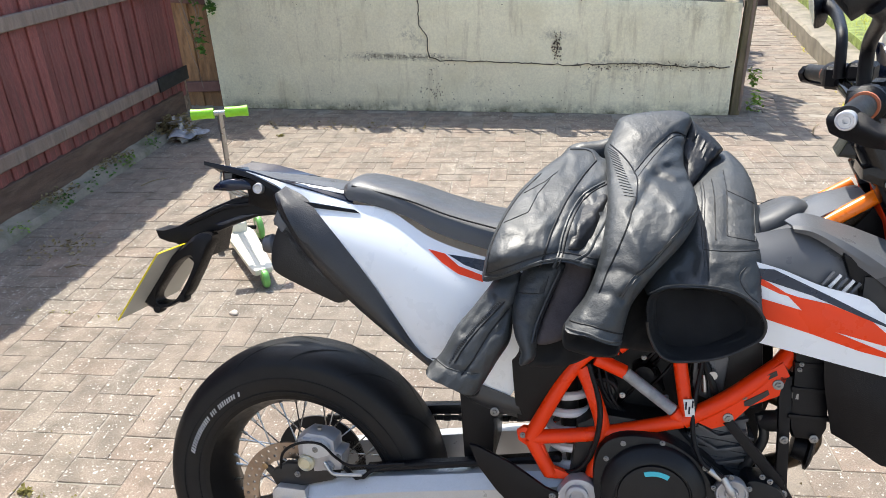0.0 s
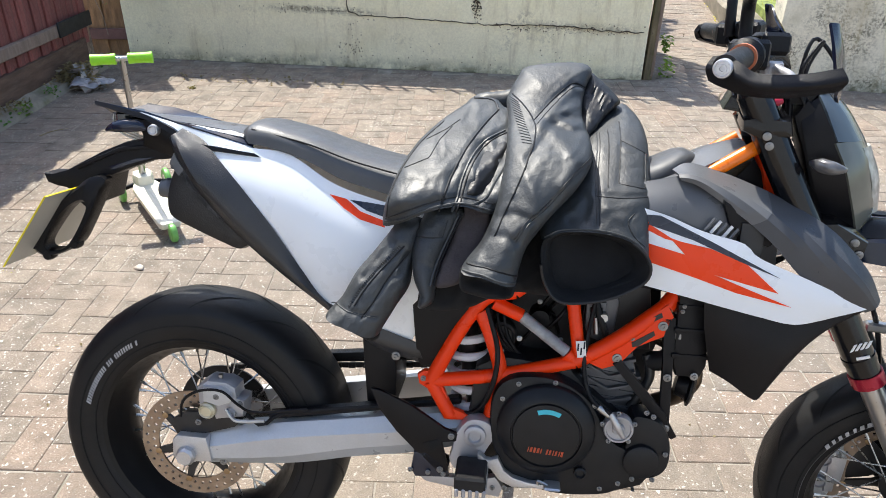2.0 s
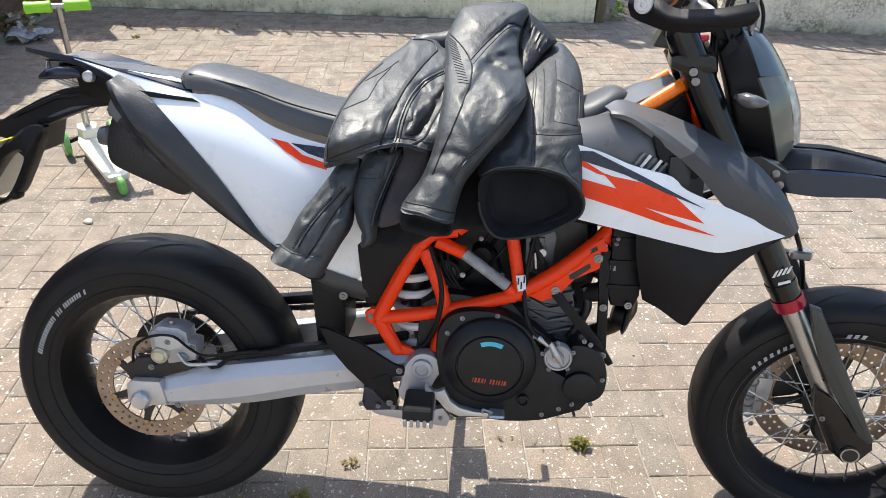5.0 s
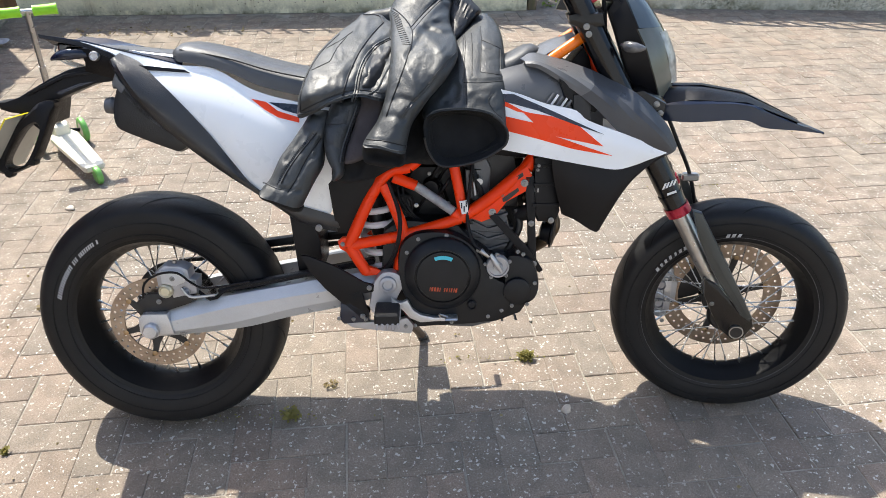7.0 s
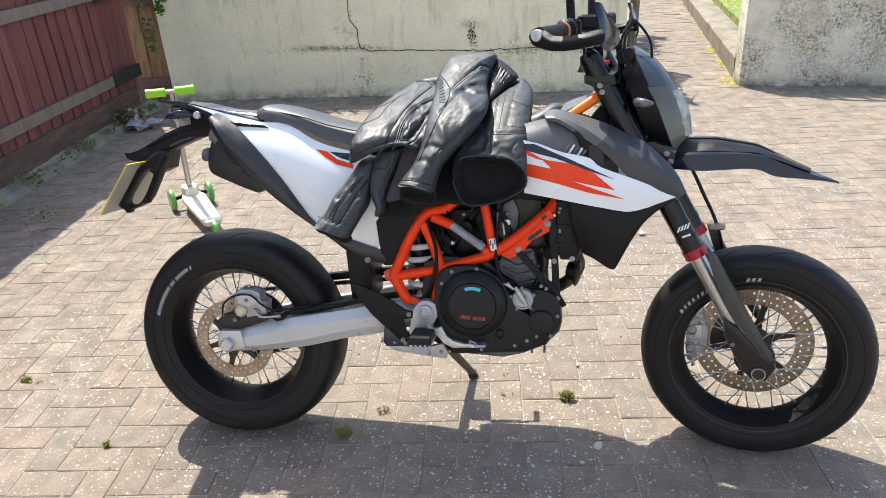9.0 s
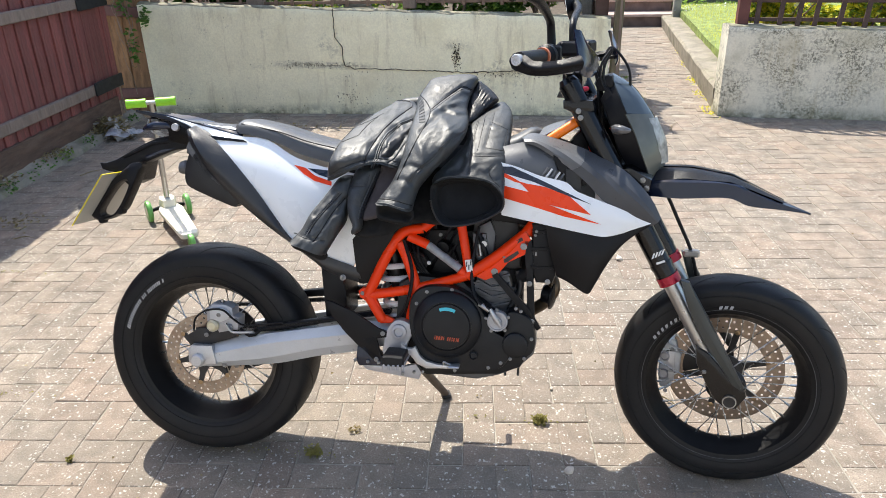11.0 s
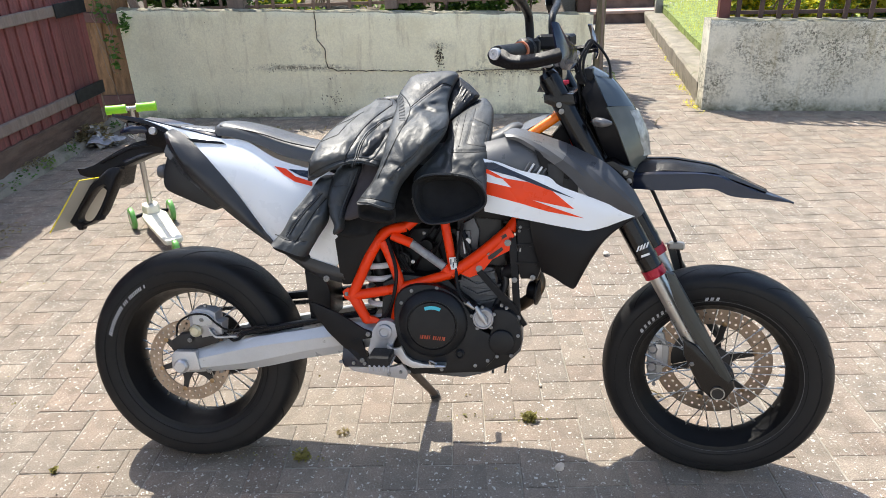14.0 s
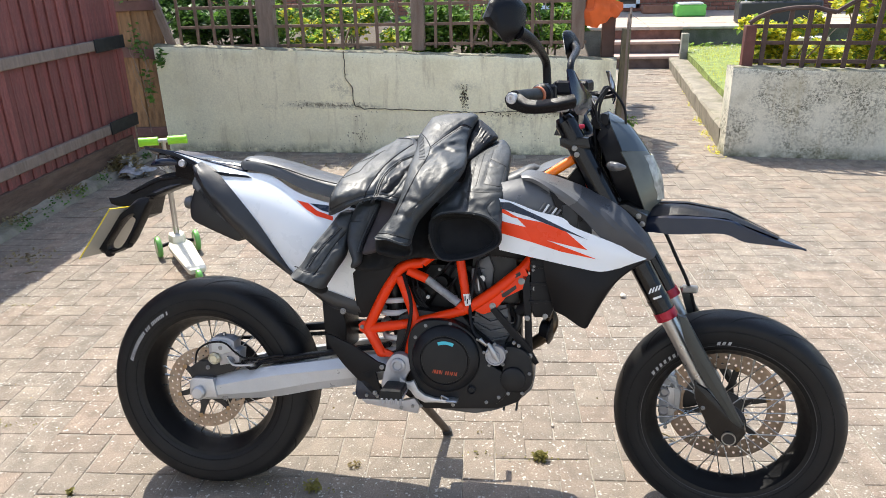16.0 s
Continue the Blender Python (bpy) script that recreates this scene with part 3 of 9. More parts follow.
M_mould = mat("black_mould", (0.10, 0.08, 0.05), 0.95, var=0.4, scale=60)
stain_spots("mould", 0.284, 0.47, 0.016, 0.045, 130, 0.007, 1, "black mould patch")
stain_spots("mould", -0.615, 0.145, 0.06, 0.03, 60, 0.006, 2, "black mould specks")
stain_spots("mould", -0.53, 0.28, 0.10, 0.06, 18, 0.006, 3, "black mould specks")
stain_spots("mould", -0.98, 0.41, 0.16, 0.016, 120, 0.0045, 4, "black mould specks")
stain_spots("mould", 0.95, 0.335, 0.30, 0.02, 160, 0.006, 5, "black mould specks")
stain_spots("mould", -0.4, 0.10, 1.1, 0.05, 130, 0.005, 6, "black mould specks")
stain_spots("mould", -0.3, 0.80, 1.2, 0.035, 60, 0.004, 7, "black mould specks")

# unseen wall added behind the drive; closes the place and bounces fill light
tagged(box("wall_house_front", -9, 11, -6.3, -6.0, -0.1, 4.8, mat("grey_house_render", (0.51, 0.53, 0.55), 0.85, var=0.06, scale=2, bump=0.002, bump_scale=60)), "unseen plain pale grey wall added behind the drive to bounce light", "wall", kind="structure")

# fence along the drive: boarded gate leaf on two rails
def fence_x(y):
    return -2.36 - 0.068 * (y - 1.6)


def build_fence():
    fence = empty("boarded_fence", label="dark red-brown stained close-boarded fence with weathered rails", category="fence")
    rnd = random.Random(3)
    y = -2.4
    while y < 3.77:
        w = rnd.uniform(0.058, 0.074)
        step_in = 0.010 if len(fence.children) % 2 else -0.004
        x = fence_x(y + w / 2)
        d = box_data(-0.009, 0.009, -0.005, w + 0.005, 0.165 + rnd.uniform(-0.015, 0.015), 2.02 + rnd.uniform(-0.01, 0.01), 0.003)
        put("board", mesh("board", d[0], d[1], M_fence, sharp=30), fence, "", pose(x + step_in + rnd.uniform(-0.003, 0.003), y, 0, 0, rnd.uniform(-0.4, 0.4), 3.9 + rnd.uniform(-2.5, 2.5)))
        y += w
    for z, name in ((0.97, "rail"), (0.335, "rail"), (1.62, "rail")):
        d = box_data(0.012, 0.05, -2.4, 3.77, z - 0.04, z + 0.035, 0.006)
        vs = [Vector((fence_x(v[1]) + v[0], v[1], v[2] + noise.noise(Vector((0, v[1] * 3, z))) * 0.006)) for v in d[0]]
        put(name, mesh(name, vs, d[1], M_oldwood), fence, "grey weathered wooden rail")
    for z in (0.97, 0.345):
        d = box_data(0.05, 0.062, 3.36, 3.80, z - 0.055, z + 0.045, 0.004)
        vs = [Vector((fence_x(v[1]) + v[0], v[1], v[2])) for v in d[0]]
        put("hinge_strap", mesh("hinge_strap", vs, d[1], M_strap), fence, "black metal hinge strap")
    # gravel board
    d = box_data(-0.02, 0.034, -2.4, 3.72, -0.01, 0.215, 0.006)
    vs = [Vector((fence_x(v[1]) + v[0], v[1], v[2])) for v in d[0]]
    put("gravel_board", mesh("gravel_board", vs, d[1], M_gravelboard), fence, "weathered gravel board at the foot")
    return fence


build_fence()
post = tagged(put("fence_post", mesh("fence_post", *box_data(-0.020, 0.028, -0.02, 0.02, -0.05, 1.95, 0.008), mat("peeling_buff_timber", (0.27, 0.20, 0.14), 0.85, var=0.35, scale=12, grain=0.3, grain_scale=50, bump=0.004, bump_scale=35, stretch=(3, 3, 0.8), tint=(0.12, 0.07, 0.05), tint_amount=0.7, tint_scale=9)), None, "", pose(-2.512, 3.80, 0, 0, -1.2, 5)), "peeling buff timber gate stile by the wall", "post")
M_amberboard = mat("amber_boards", (0.24, 0.135, 0.065), 0.8, var=0.4, scale=6, grain=0.25, bump=0.003, bump_scale=40, stretch=(4, 4, 0.8), tint=(0.10, 0.06, 0.035), tint_amount=0.8, tint_scale=5)
M_screenrail = mat("red_brown_rail", (0.13, 0.065, 0.055), 0.8, var=0.3, scale=7, grain=0.2, bump=0.002, bump_scale=60)
back_screen = empty("wooden_screen", label="amber-brown weathered boards closing the gap behind the gate stile", category="screen")
for k in range(8):
    put("board", mesh("board", *box_data(-0.052, 0.052, -0.010, 0.010, -0.02, 1.72 - 0.03 * (k % 3), 0.004), M_amberboard), back_screen, "", pose(-2.93 + 0.086 * k, 4.10 + 0.016 * (k % 2), 0, 0, 0.7 * (k % 3 - 1), 0))
for z, tilt in ((0.16, -2.0), (0.845, 4.0), (1.215, -1.0)):
    put("rail", mesh("rail", *box_data(-0.35, 0.34, 0, 0.035, -0.040, 0.040, 0.005), M_screenrail), back_screen, "red-brown cross rail", pose(-2.62, 4.04, z, 0, tilt, 0))
_tw = random.Random(8)
for k in range(7):
    x, z = -2.48 + _tw.uniform(-0.05, 0.12), _tw.uniform(0.1, 0.7)
    _pts = [(x, 4.00, z)]
    for q in range(4):
        _pts.append((_pts[-1][0] + _tw.uniform(-0.03, 0.04), 4.0 - 0.01 * q, _pts[-1][2] + _tw.uniform(0.05, 0.14)))
    put("ivy_stem", mesh("ivy_stem", *tube_data(_pts, [0.004, 0.003, 0.003, 0.002, 0.0015], 6, 14), M_oldwood), back_screen, "dry climbing stem")


def edging():
    """Concrete edging with soil and weeds along the fence."""
    n = 80
    vs, f = [], []
    prof = [(0.03, 0.060), (0.05, 0.052), (0.085, 0.046), (0.130, 0.040), (0.150, 0.020), (0.160, -0.03)]
    k = len(prof)
    for i in range(n + 1):
        y = -2.4 + 6.3 * i / n
        for a, b in prof:
            w = noise.noise_vector(Vector((a * 20, y * 7, b * 20))) * 0.014
            vs.append(Vector((fence_x(y) + a + w.x, y, b + w.z)))
    for i in range(n):
        for j in range(k - 1):
            f.append((i * k + j, i * k + j + 1, (i + 1) * k + j + 1, (i + 1) * k + j))
    return tagged(put("edging", mesh("edging", vs, f, M_concrete)), "crumbling concrete edging with dirt and weeds", "edging", kind="structure")


edging()

# ---- the motorcycle: x forward, y to its left, z up; it leans on its stand ----
LEAN_M = pose(0, -0.077, 0.0025, -14, 0, 0)
bike = empty("motorcycle", LEAN_M, "white, black and orange supermoto motorcycle leaning on its side stand", "motorcycle")


def pt(u, v, h):
    """A place on the machine: forward, to its right, up."""
    return Vector((u, -v, h))


def rail(v, *uh):
    """A rail at one distance from the middle plane, or with a third number where it changes."""
    return [pt(p[0], p[2] if len(p) > 2 else v, p[1]) for p in uh]


def ring_with_holes(r0, r1, y0, y1, holes, seg=72):
    """A disc ring with drilled holes (radius from centre, angle, hole radius)."""
    bm = bmesh.new()

    def loop(c, r, n):
        v = [bm.verts.new((c[0] + r * math.cos(2 * math.pi * i / n), y0, c[1] + r * math.sin(2 * math.pi * i / n))) for i in range(n)]
        return [bm.edges.new((v[i], v[(i + 1) % n])) for i in range(n)]

    es = loop((0, 0), r1, seg) + loop((0, 0), r0, seg)
    for rr, a, hr in holes:
        es += loop((rr * math.cos(a), rr * math.sin(a)), hr, 8)
    bmesh.ops.triangle_fill(bm, use_beauty=True, use_dissolve=False, edges=es)
    r = bmesh.ops.extrude_face_region(bm, geom=list(bm.faces))
    bmesh.ops.translate(bm, verts=[v for v in r["geom"] if isinstance(v, bmesh.types.BMVert)], vec=(0, y1 - y0, 0))
    bm.verts.index_update()
    out = [v.co.copy() for v in bm.verts], [tuple(v.index for v in q.verts) for q in bm.faces]
    bm.free()
    return out


def drill(n, rows, r0, dr, hr, skew=0.12):
    return [(r0 + k * dr, 2 * math.pi * i / n + k * skew, hr) for i in range(n) for k in range(rows)]


def tyre_data(R, half, seg=120, cuts=22):
    """A road tyre with a round crown and slanting tread grooves."""
    bead = 0.212
    pr = [(half * 0.80, bead), (half * 0.90, bead + 0.012), (half * 0.985, bead + (R - bead) * 0.32), (half * 1.0, bead + (R - bead) * 0.50), (half * 0.97, bead + (R - bead) * 0.66)]
    for k in range(1, 12):
        a = k / 12
        pr.append((half * 0.97 * math.cos(a * math.pi / 2) ** 0.85, bead + (R - bead) * (0.66 + 0.34 * math.sin(a * math.pi / 2))))
    pr.append((0, R))
    full = [(-a, r) for a, r in pr] + [(a, r) for a, r in reversed(pr[:-1])]
    full += [(half * 0.7, bead - 0.004), (-half * 0.7, bead - 0.004)]
    vs, f = lathe_data(full, seg, "y", closed=True)
    return vs, f


def groove_data(R, half, side, ang, length=0.34):
    """A dark tread groove sunk as a narrow inlay along the crown."""
    vs, f = [], []
    n = 9
    for i in range(n + 1):
        t = i / n
        y = side * half * (0.10 + 0.78 * t)
        a = ang + length * (t ** 0.75)
        c = min(0.97, abs(y) / half / 0.97) if half else 0
        th = math.acos(min(1, c ** (1 / 0.85)))
        r = 0.212 + (R - 0.212) * (0.66 + 0.34 * math.sin(th)) + 0.0006
        w = 0.0055 * (0.25 + math.sin(math.pi * min(1, t * 1.02)) * 0.75)
        for s in (-1, 1):
            aa = a + s * w / R
            vs.append(Vector((r * math.cos(aa), y, r * math.sin(aa))))
    for i in range(n):
        f.append((2 * i, 2 * i + 1, 2 * i + 3, 2 * i + 2))
    return vs, f


M_groove = mat("tread_groove", (0.006, 0.006, 0.006), 0.9, var=0.1)


M_spoke = mat("spoke_steel", (0.50, 0.49, 0.47), 0.30, metal=1.0, var=0.15, scale=40)
M_rim = mat("black_rim", (0.006, 0.006, 0.0065), 0.42, spec=0.25, metal=0.0, var=0.2, scale=30)


def wheel(name, centre, R, half, disc_y, disc_r, label):
    """A spoked wheel: the rim, with tyre, hub, spokes and brake disc under it."""
    base = Matrix.Translation(centre)
    hw = half * 0.82
    rimp = [(-hw, 0.224), (-hw - 0.003, 0.219), (-hw, 0.210), (-hw * 0.8, 0.204), (-hw * 0.55, 0.196), (-hw * 0.3, 0.186), (0, 0.182), (hw * 0.3, 0.186), (hw * 0.55, 0.196), (hw * 0.8, 0.204), (hw, 0.210), (hw + 0.003, 0.219), (hw, 0.224), (hw * 0.7, 0.212), (0, 0.200), (-hw * 0.7, 0.212)]
    w = lathe(name, rimp, M_rim, bike, label, 96, "y", closed=True, m=base)
    ty = put("tyre", mesh("tyre", *tyre_data(R, half), M_rubber, sharp=60), w, "black road tyre with slanting tread grooves")
    gr = []
    for k in range(15):
        for s in (-1, 1):
            gr.append(groove_data(R, half, s, 2 * math.pi * (k + (0.5 if s > 0 else 0)) / 15))
    put("tread_groove", mesh("tread_groove", *join(*gr), M_groove, smooth=False), w, "worn black tread grooves")
    # moulded rings on the tyre wall
    for rr, yy in ((0.231, 0.935), (0.262, 1.003)):
        put("sidewall_ring", mesh("sidewall_ring", *lathe_data([(-half * yy - 0.0012, rr + 0.001), (-half * yy - 0.0012, rr - 0.001), (-half * yy + 0.002, rr - 0.0016), (-half * yy + 0.002, rr + 0.0016)], 96, "y", closed=True), M_groove), w)
    put("rim_line", mesh("rim_line", *lathe_data([(-hw - 0.0042, 0.2222), (-hw - 0.0042, 0.2212), (-hw - 0.001, 0.2208), (-hw - 0.001, 0.2226)], 96, "y", closed=True), M_castgrey), w, "thin grey line on the rim edge")
    lathe("hub", [(-0.055, 0.014), (-0.055, 0.045), (-0.047, 0.052), (-0.040, 0.052), (-0.034, 0.026), (0.034, 0.026), (0.040, 0.052), (0.047, 0.052), (0.055, 0.045), (0.055, 0.014)], M_darkmetal, w, "black wheel hub", 32)
    spoke = None
    for k in range(36):
        side = -1 if k % 2 else 1
        lean = 0.55 if (k // 2) % 2 else -0.55
        a0, a1 = lean, 0.0
        p0 = Vector((0.048 * math.cos(a0), side * 0.042, 0.048 * math.sin(a0)))
        p1 = Vector((0.184, side * 0.006, 0))
        key = (side, lean)
        spoke = spoke or {}
        if key not in spoke:
            d = p1 - p0
            nip = p1 - d.normalized() * 0.016
            spoke[key] = mesh("spoke", *join(tube_data([p0, p1], 0.0016, 6), tube_data([nip, p1], 0.0032, 6)), M_spoke)
        put("spoke", spoke[key], w, "", pose(0, 0, 0, 0, k * 10.0, 0))
    if disc_r:
        dn = int(34 * disc_r / 0.12)
        y0 = disc_y
        d = ring_with_holes(disc_r * 0.70, disc_r, y0 - 0.002, y0 + 0.002, drill(dn, 2, disc_r * 0.79, disc_r * 0.12, 0.0036, math.pi / dn))
        put("brake_disc", mesh("brake_disc", *d, M_disc, smooth=False), w, "drilled steel brake disc with a brown tint")
        star = []
        for k in range(6):
            a = k * math.pi / 3 + 0.3
            star += [(r * math.cos(a + b), r * math.sin(a + b)) for r, b in ((0.040, -0.42), (0.062, -0.12), (disc_r * 0.70, -0.075), (disc_r * 0.74, 0.0), (disc_r * 0.70, 0.075), (0.062, 0.14), (0.040, 0.42))]
        put("disc_carrier", mesh("disc_carrier", *slab_data(star, y0 - 0.003, y0 + 0.003), M_darkmetal, sharp=30), w, "black disc carrier")
        for k in range(6):
            a = k * math.pi / 3 + 0.3
            lathe("disc_button", [(-0.005, 0.007), (-0.006, 0.0045), (-0.006, 0.002)], M_brass, w, "bronze disc button", 10, centre=(disc_r * 0.735 * math.cos(a), y0, disc_r * 0.735 * math.sin(a)))
    return w


REAR, FRONT = Vector((0.003, 0.0, 0.316)), Vector((1.485, 0.0, 0.297))
rear_wheel = wheel("rear_wheel", REAR, 0.316, 0.080, -0.082, 0.120, "rear wheel with black spoked rim")
front_wheel = wheel("front_wheel", FRONT, 0.300, 0.061, 0.062, 0.160, "front wheel with black spoked rim")


M_marking = mat("tyre_marking", (0.42, 0.42, 0.43), 0.6, var=0.25, scale=80)


def arc_bars(parent, R0, R1, a0, a1, y, n, seed, label):
    """Unreadable lettering as plain white bars round the rim."""
    rnd = random.Random(seed)
    a = a0
    step = (a1 - a0) / n
    for _ in range(n):
        w = step * rnd.uniform(0.40, 0.66)
        if rnd.random() < 0.12:
            a += step
            continue
        vs, f = [], []
        for i in range(4):
            for r in (R0, R1):
                t = a + w * i / 3 - (r - R0) * 1.6
                for d in (0, -0.0012):
                    yy = y + (r - R0) * -0.12
                    vs.append(Vector((r * math.cos(t), yy + d, r * math.sin(t))))
        for i in range(3):
            o = i * 4
            f += [(o, o + 2, o + 6, o + 4), (o + 1, o + 5, o + 7, o + 3), (o, o + 4, o + 5, o + 1), (o + 2, o + 3, o + 7, o + 6)]
        f += [(0, 1, 3, 2), (12, 14, 15, 13)]
        put("marking", mesh("marking", vs, f, M_marking, smooth=False), parent, label)
        a += step


arc_bars(rear_wheel, 0.242, 0.252, radians(119), radians(165), -0.0800, 30, 2, "white rim marking bar")
arc_bars(front_wheel, 0.226, 0.235, radians(91), radians(101), -0.0600, 3, 5, "white rim marking bar")
arc_bars(front_wheel, 0.226, 0.235, radians(124), radians(150), -0.0600, 7, 6, "white rim marking bar")

# swingarm, axle, chain
for s in (1, -1):
    top = [pt(-0.01, 0.098 * s, 0.350), pt(0.14, 0.100 * s, 0.383), pt(0.34, 0.104 * s, 0.418), pt(0.47, 0.106 * s, 0.442), pt(0.60, 0.090 * s, 0.452)]
    mid = [pt(-0.01, 0.122 * s, 0.322), pt(0.052, 0.124 * s, 0.336), pt(0.20, 0.126 * s, 0.371), pt(0.348, 0.126 * s, 0.396), pt(0.47, 0.124 * s, 0.414), pt(0.60, 0.105 * s, 0.430)]
    low = [pt(-0.01, 0.122 * s, 0.300), pt(0.056, 0.124 * s, 0.309), pt(0.20, 0.125 * s, 0.329), pt(0.349, 0.124 * s, 0.363), pt(0.47, 0.120 * s, 0.384), pt(0.60, 0.102 * s, 0.405)]
    bot = [pt(-0.01, 0.108 * s, 0.288), pt(0.051, 0.110 * s, 0.292), pt(0.22, 0.111 * s, 0.309), pt(0.347, 0.112 * s, 0.338), pt(0.47, 0.110 * s, 0.360), pt(0.60, 0.098 * s, 0.390)]
    inn = [pt(p.x, 0.070 * s, p.z) for p in top]
    inl = [pt(p.x, 0.070 * s, p.z) for p in bot]
    rows = [crom(r, 24) for r in (top, mid, low, bot, inl, inn)]
    vs, f = [], []
    for i in range(24):
        vs += [r[i] for r in rows]
    for i in range(23):
        for j in range(6):
            f.append((i * 6 + j, i * 6 + (j + 1) % 6, (i + 1) * 6 + (j + 1) % 6, (i + 1) * 6 + j))
    f += [tuple(range(6)), tuple(138 + j for j in range(6))]
    put("swingarm", mesh("swingarm", vs, f, M_swing, sharp=12), bike, "cast silver swingarm with angular faces")
    slab("axle_block", [(-0.028, 0.308), (-0.015, 0.297), (0.056, 0.304), (0.050, 0.335), (0.045, 0.358), (-0.016, 0.358), (-0.027, 0.347)], -s * 0.130, -s * 0.106, M_alu, bike, "silver axle block", 0.004)
box("brake_hose_guard", 0.15, 0.55, -0.100, -0.075, 0.0, 0.014, M_blackplastic, bike, "black swingarm cable guard", 0.004, m=pose(0.02, 0, 0.368, 0, -10.5, 0))
lathe("axle_nut", [(-0.146, 0.008), (-0.146, 0.016), (-0.141, 0.0205), (-0.124, 0.0205), (-0.124, 0.025), (-0.119, 0.025)], M_alu, bike, "silver rear axle nut", 8, centre=REAR)
tube("axle", [(0, -0.12, 0.317), (0, 0.13, 0.317)], 0.011, M_steel, bike, "steel rear axle", 12)
bolt(bike, 0.075, -0.116, 0.300, 0.010)
bolt(bike, 0.105, -0.100, 0.293, 0.008)
# rear caliper and its bracket
slab("caliper_bracket", [(-0.034, 0.382), (-0.018, 0.352), (0.03, 0.355), (0.10, 0.378), (0.115, 0.395), (0.06, 0.41), (0.02, 0.405), (-0.003, 0.404)], -0.112, -0.094, M_darkmetal, bike, "black caliper bracket", 0.004)
slab("rear_caliper", [(0.024, 0.463), (0.047, 0.480), (0.087, 0.478), (0.106, 0.468), (0.108, 0.446), (0.125, 0.442), (0.121, 0.404), (0.083, 0.397), (0.060, 0.392), (0.055, 0.410), (0.027, 0.420)], -0.116, -0.066, M_alu_grey, bike, "cast grey rear brake caliper", 0.010)
lathe("caliper_piston", [(-0.128, 0.004), (-0.128, 0.010), (-0.126, 0.012), (-0.128, 0.014), (-0.124, 0.0175), (-0.100, 0.0185)], mat("pale_gold_cap", (0.55, 0.50, 0.36), 0.4, metal=0.5, var=0.1), bike, "pale gold caliper piston cap", 24, centre=(0.047, 0, 0.416))
slab("caliper_bridge", [(0.040, 0.470), (0.082, 0.470), (0.098, 0.460), (0.100, 0.440), (0.072, 0.428), (0.040, 0.436)], -0.124, -0.112, M_swing, bike, "cast caliper bridge", 0.005)
for _u, _h in ((0.068, 0.449), (0.114, 0.434), (0.028, 0.389), (0.100, 0.412)):
    bolt(bike, _u, -0.122 if _u < 0.1 else -0.116, _h, 0.008)
tube("banjo_pipe", [pt(0.088, 0.124, 0.425), pt(0.100, 0.126, 0.408), pt(0.115, 0.124, 0.400), pt(0.165, 0.118, 0.402)], 0.0038, M_steel, bike, "silver brake pipe", 8)
lathe("caliper_cap", [(-0.122, 0.003), (-0.122, 0.008), (-0.117, 0.011), (-0.110, 0.012)], M_alu_grey, bike, "", 18, centre=(0.095, 0, 0.412))
lathe("bleed_nipple", [(-0.0, 0.003), (0.018, 0.003), (0.02, 0.005), (0.026, 0.005)], M_steel, bike, "", 10, "z", (0.07, -0.10, 0.462))
tube("rear_brake_hose", [(0.12, -0.10, 0.405), (0.155, -0.105, 0.385), (0.20, -0.098, 0.412), (0.35, -0.098, 0.440), (0.52, -0.092, 0.462)], 0.0045, M_blackplastic, bike, "black rear brake hose", 8)
tube("sensor_wire", [(-0.006, -0.13, 0.402), (0.003, -0.132, 0.44), (0.038, -0.132, 0.464), (0.083, -0.13, 0.466), (0.115, -0.128, 0.439), (0.149, -0.12, 0.421), (0.25, -0.105, 0.43)], 0.003, M_blackplastic, bike, "thin black sensor cable", 6)
# chain and sprocket on the far side
put("sprocket", mesh("sprocket", *ring_with_holes(0.030, 0.108, 0.070, 0.075, [(0.070, k * math.pi / 3 + 0.2, 0.023) for k in range(6)], 84), M_darkmetal, smooth=False), bike, "dark rear sprocket with round cut-outs", Matrix.Translation(REAR))


def chain_run(p, q):
    d = (q - p)
    n = int(d.length / 0.016)
    out = []
    ang = math.degrees(math.atan2(d.z, d.x))
    for i in range(n):
        c = p.lerp(q, (i + 0.5) / n)
        out.append(moved(box_data(-0.0085, 0.0085, -0.007 if i % 2 else -0.004, 0.007 if i % 2 else 0.004, -0.006, 0.006, 0.002), Matrix.Translation(c) @ pose(0, 0, 0, 0, -ang, 0)))
    return join(*out)


for _p, _q in (((0.02, 0.072, 0.425), (0.60, 0.072, 0.482)), ((0.02, 0.072, 0.21), (0.60, 0.072, 0.405))):
    put("chain", mesh("chain", *chain_run(Vector(_p), Vector(_q)), M_darkmetal), bike, "oily drive chain")
slab("chain_guide", [(0.20, 0.475), (0.40, 0.500), (0.52, 0.510), (0.52, 0.488), (0.40, 0.476), (0.20, 0.455)], 0.060, 0.085, M_blackplastic, bike, "black chain guard")
slab("mudguard_flap", [(0.352, 0.60), (0.405, 0.60), (0.425, 0.52), (0.425, 0.44), (0.365, 0.44), (0.358, 0.52)], -0.07, 0.07, M_blackplastic, bike, "black inner mudguard", 0.006)

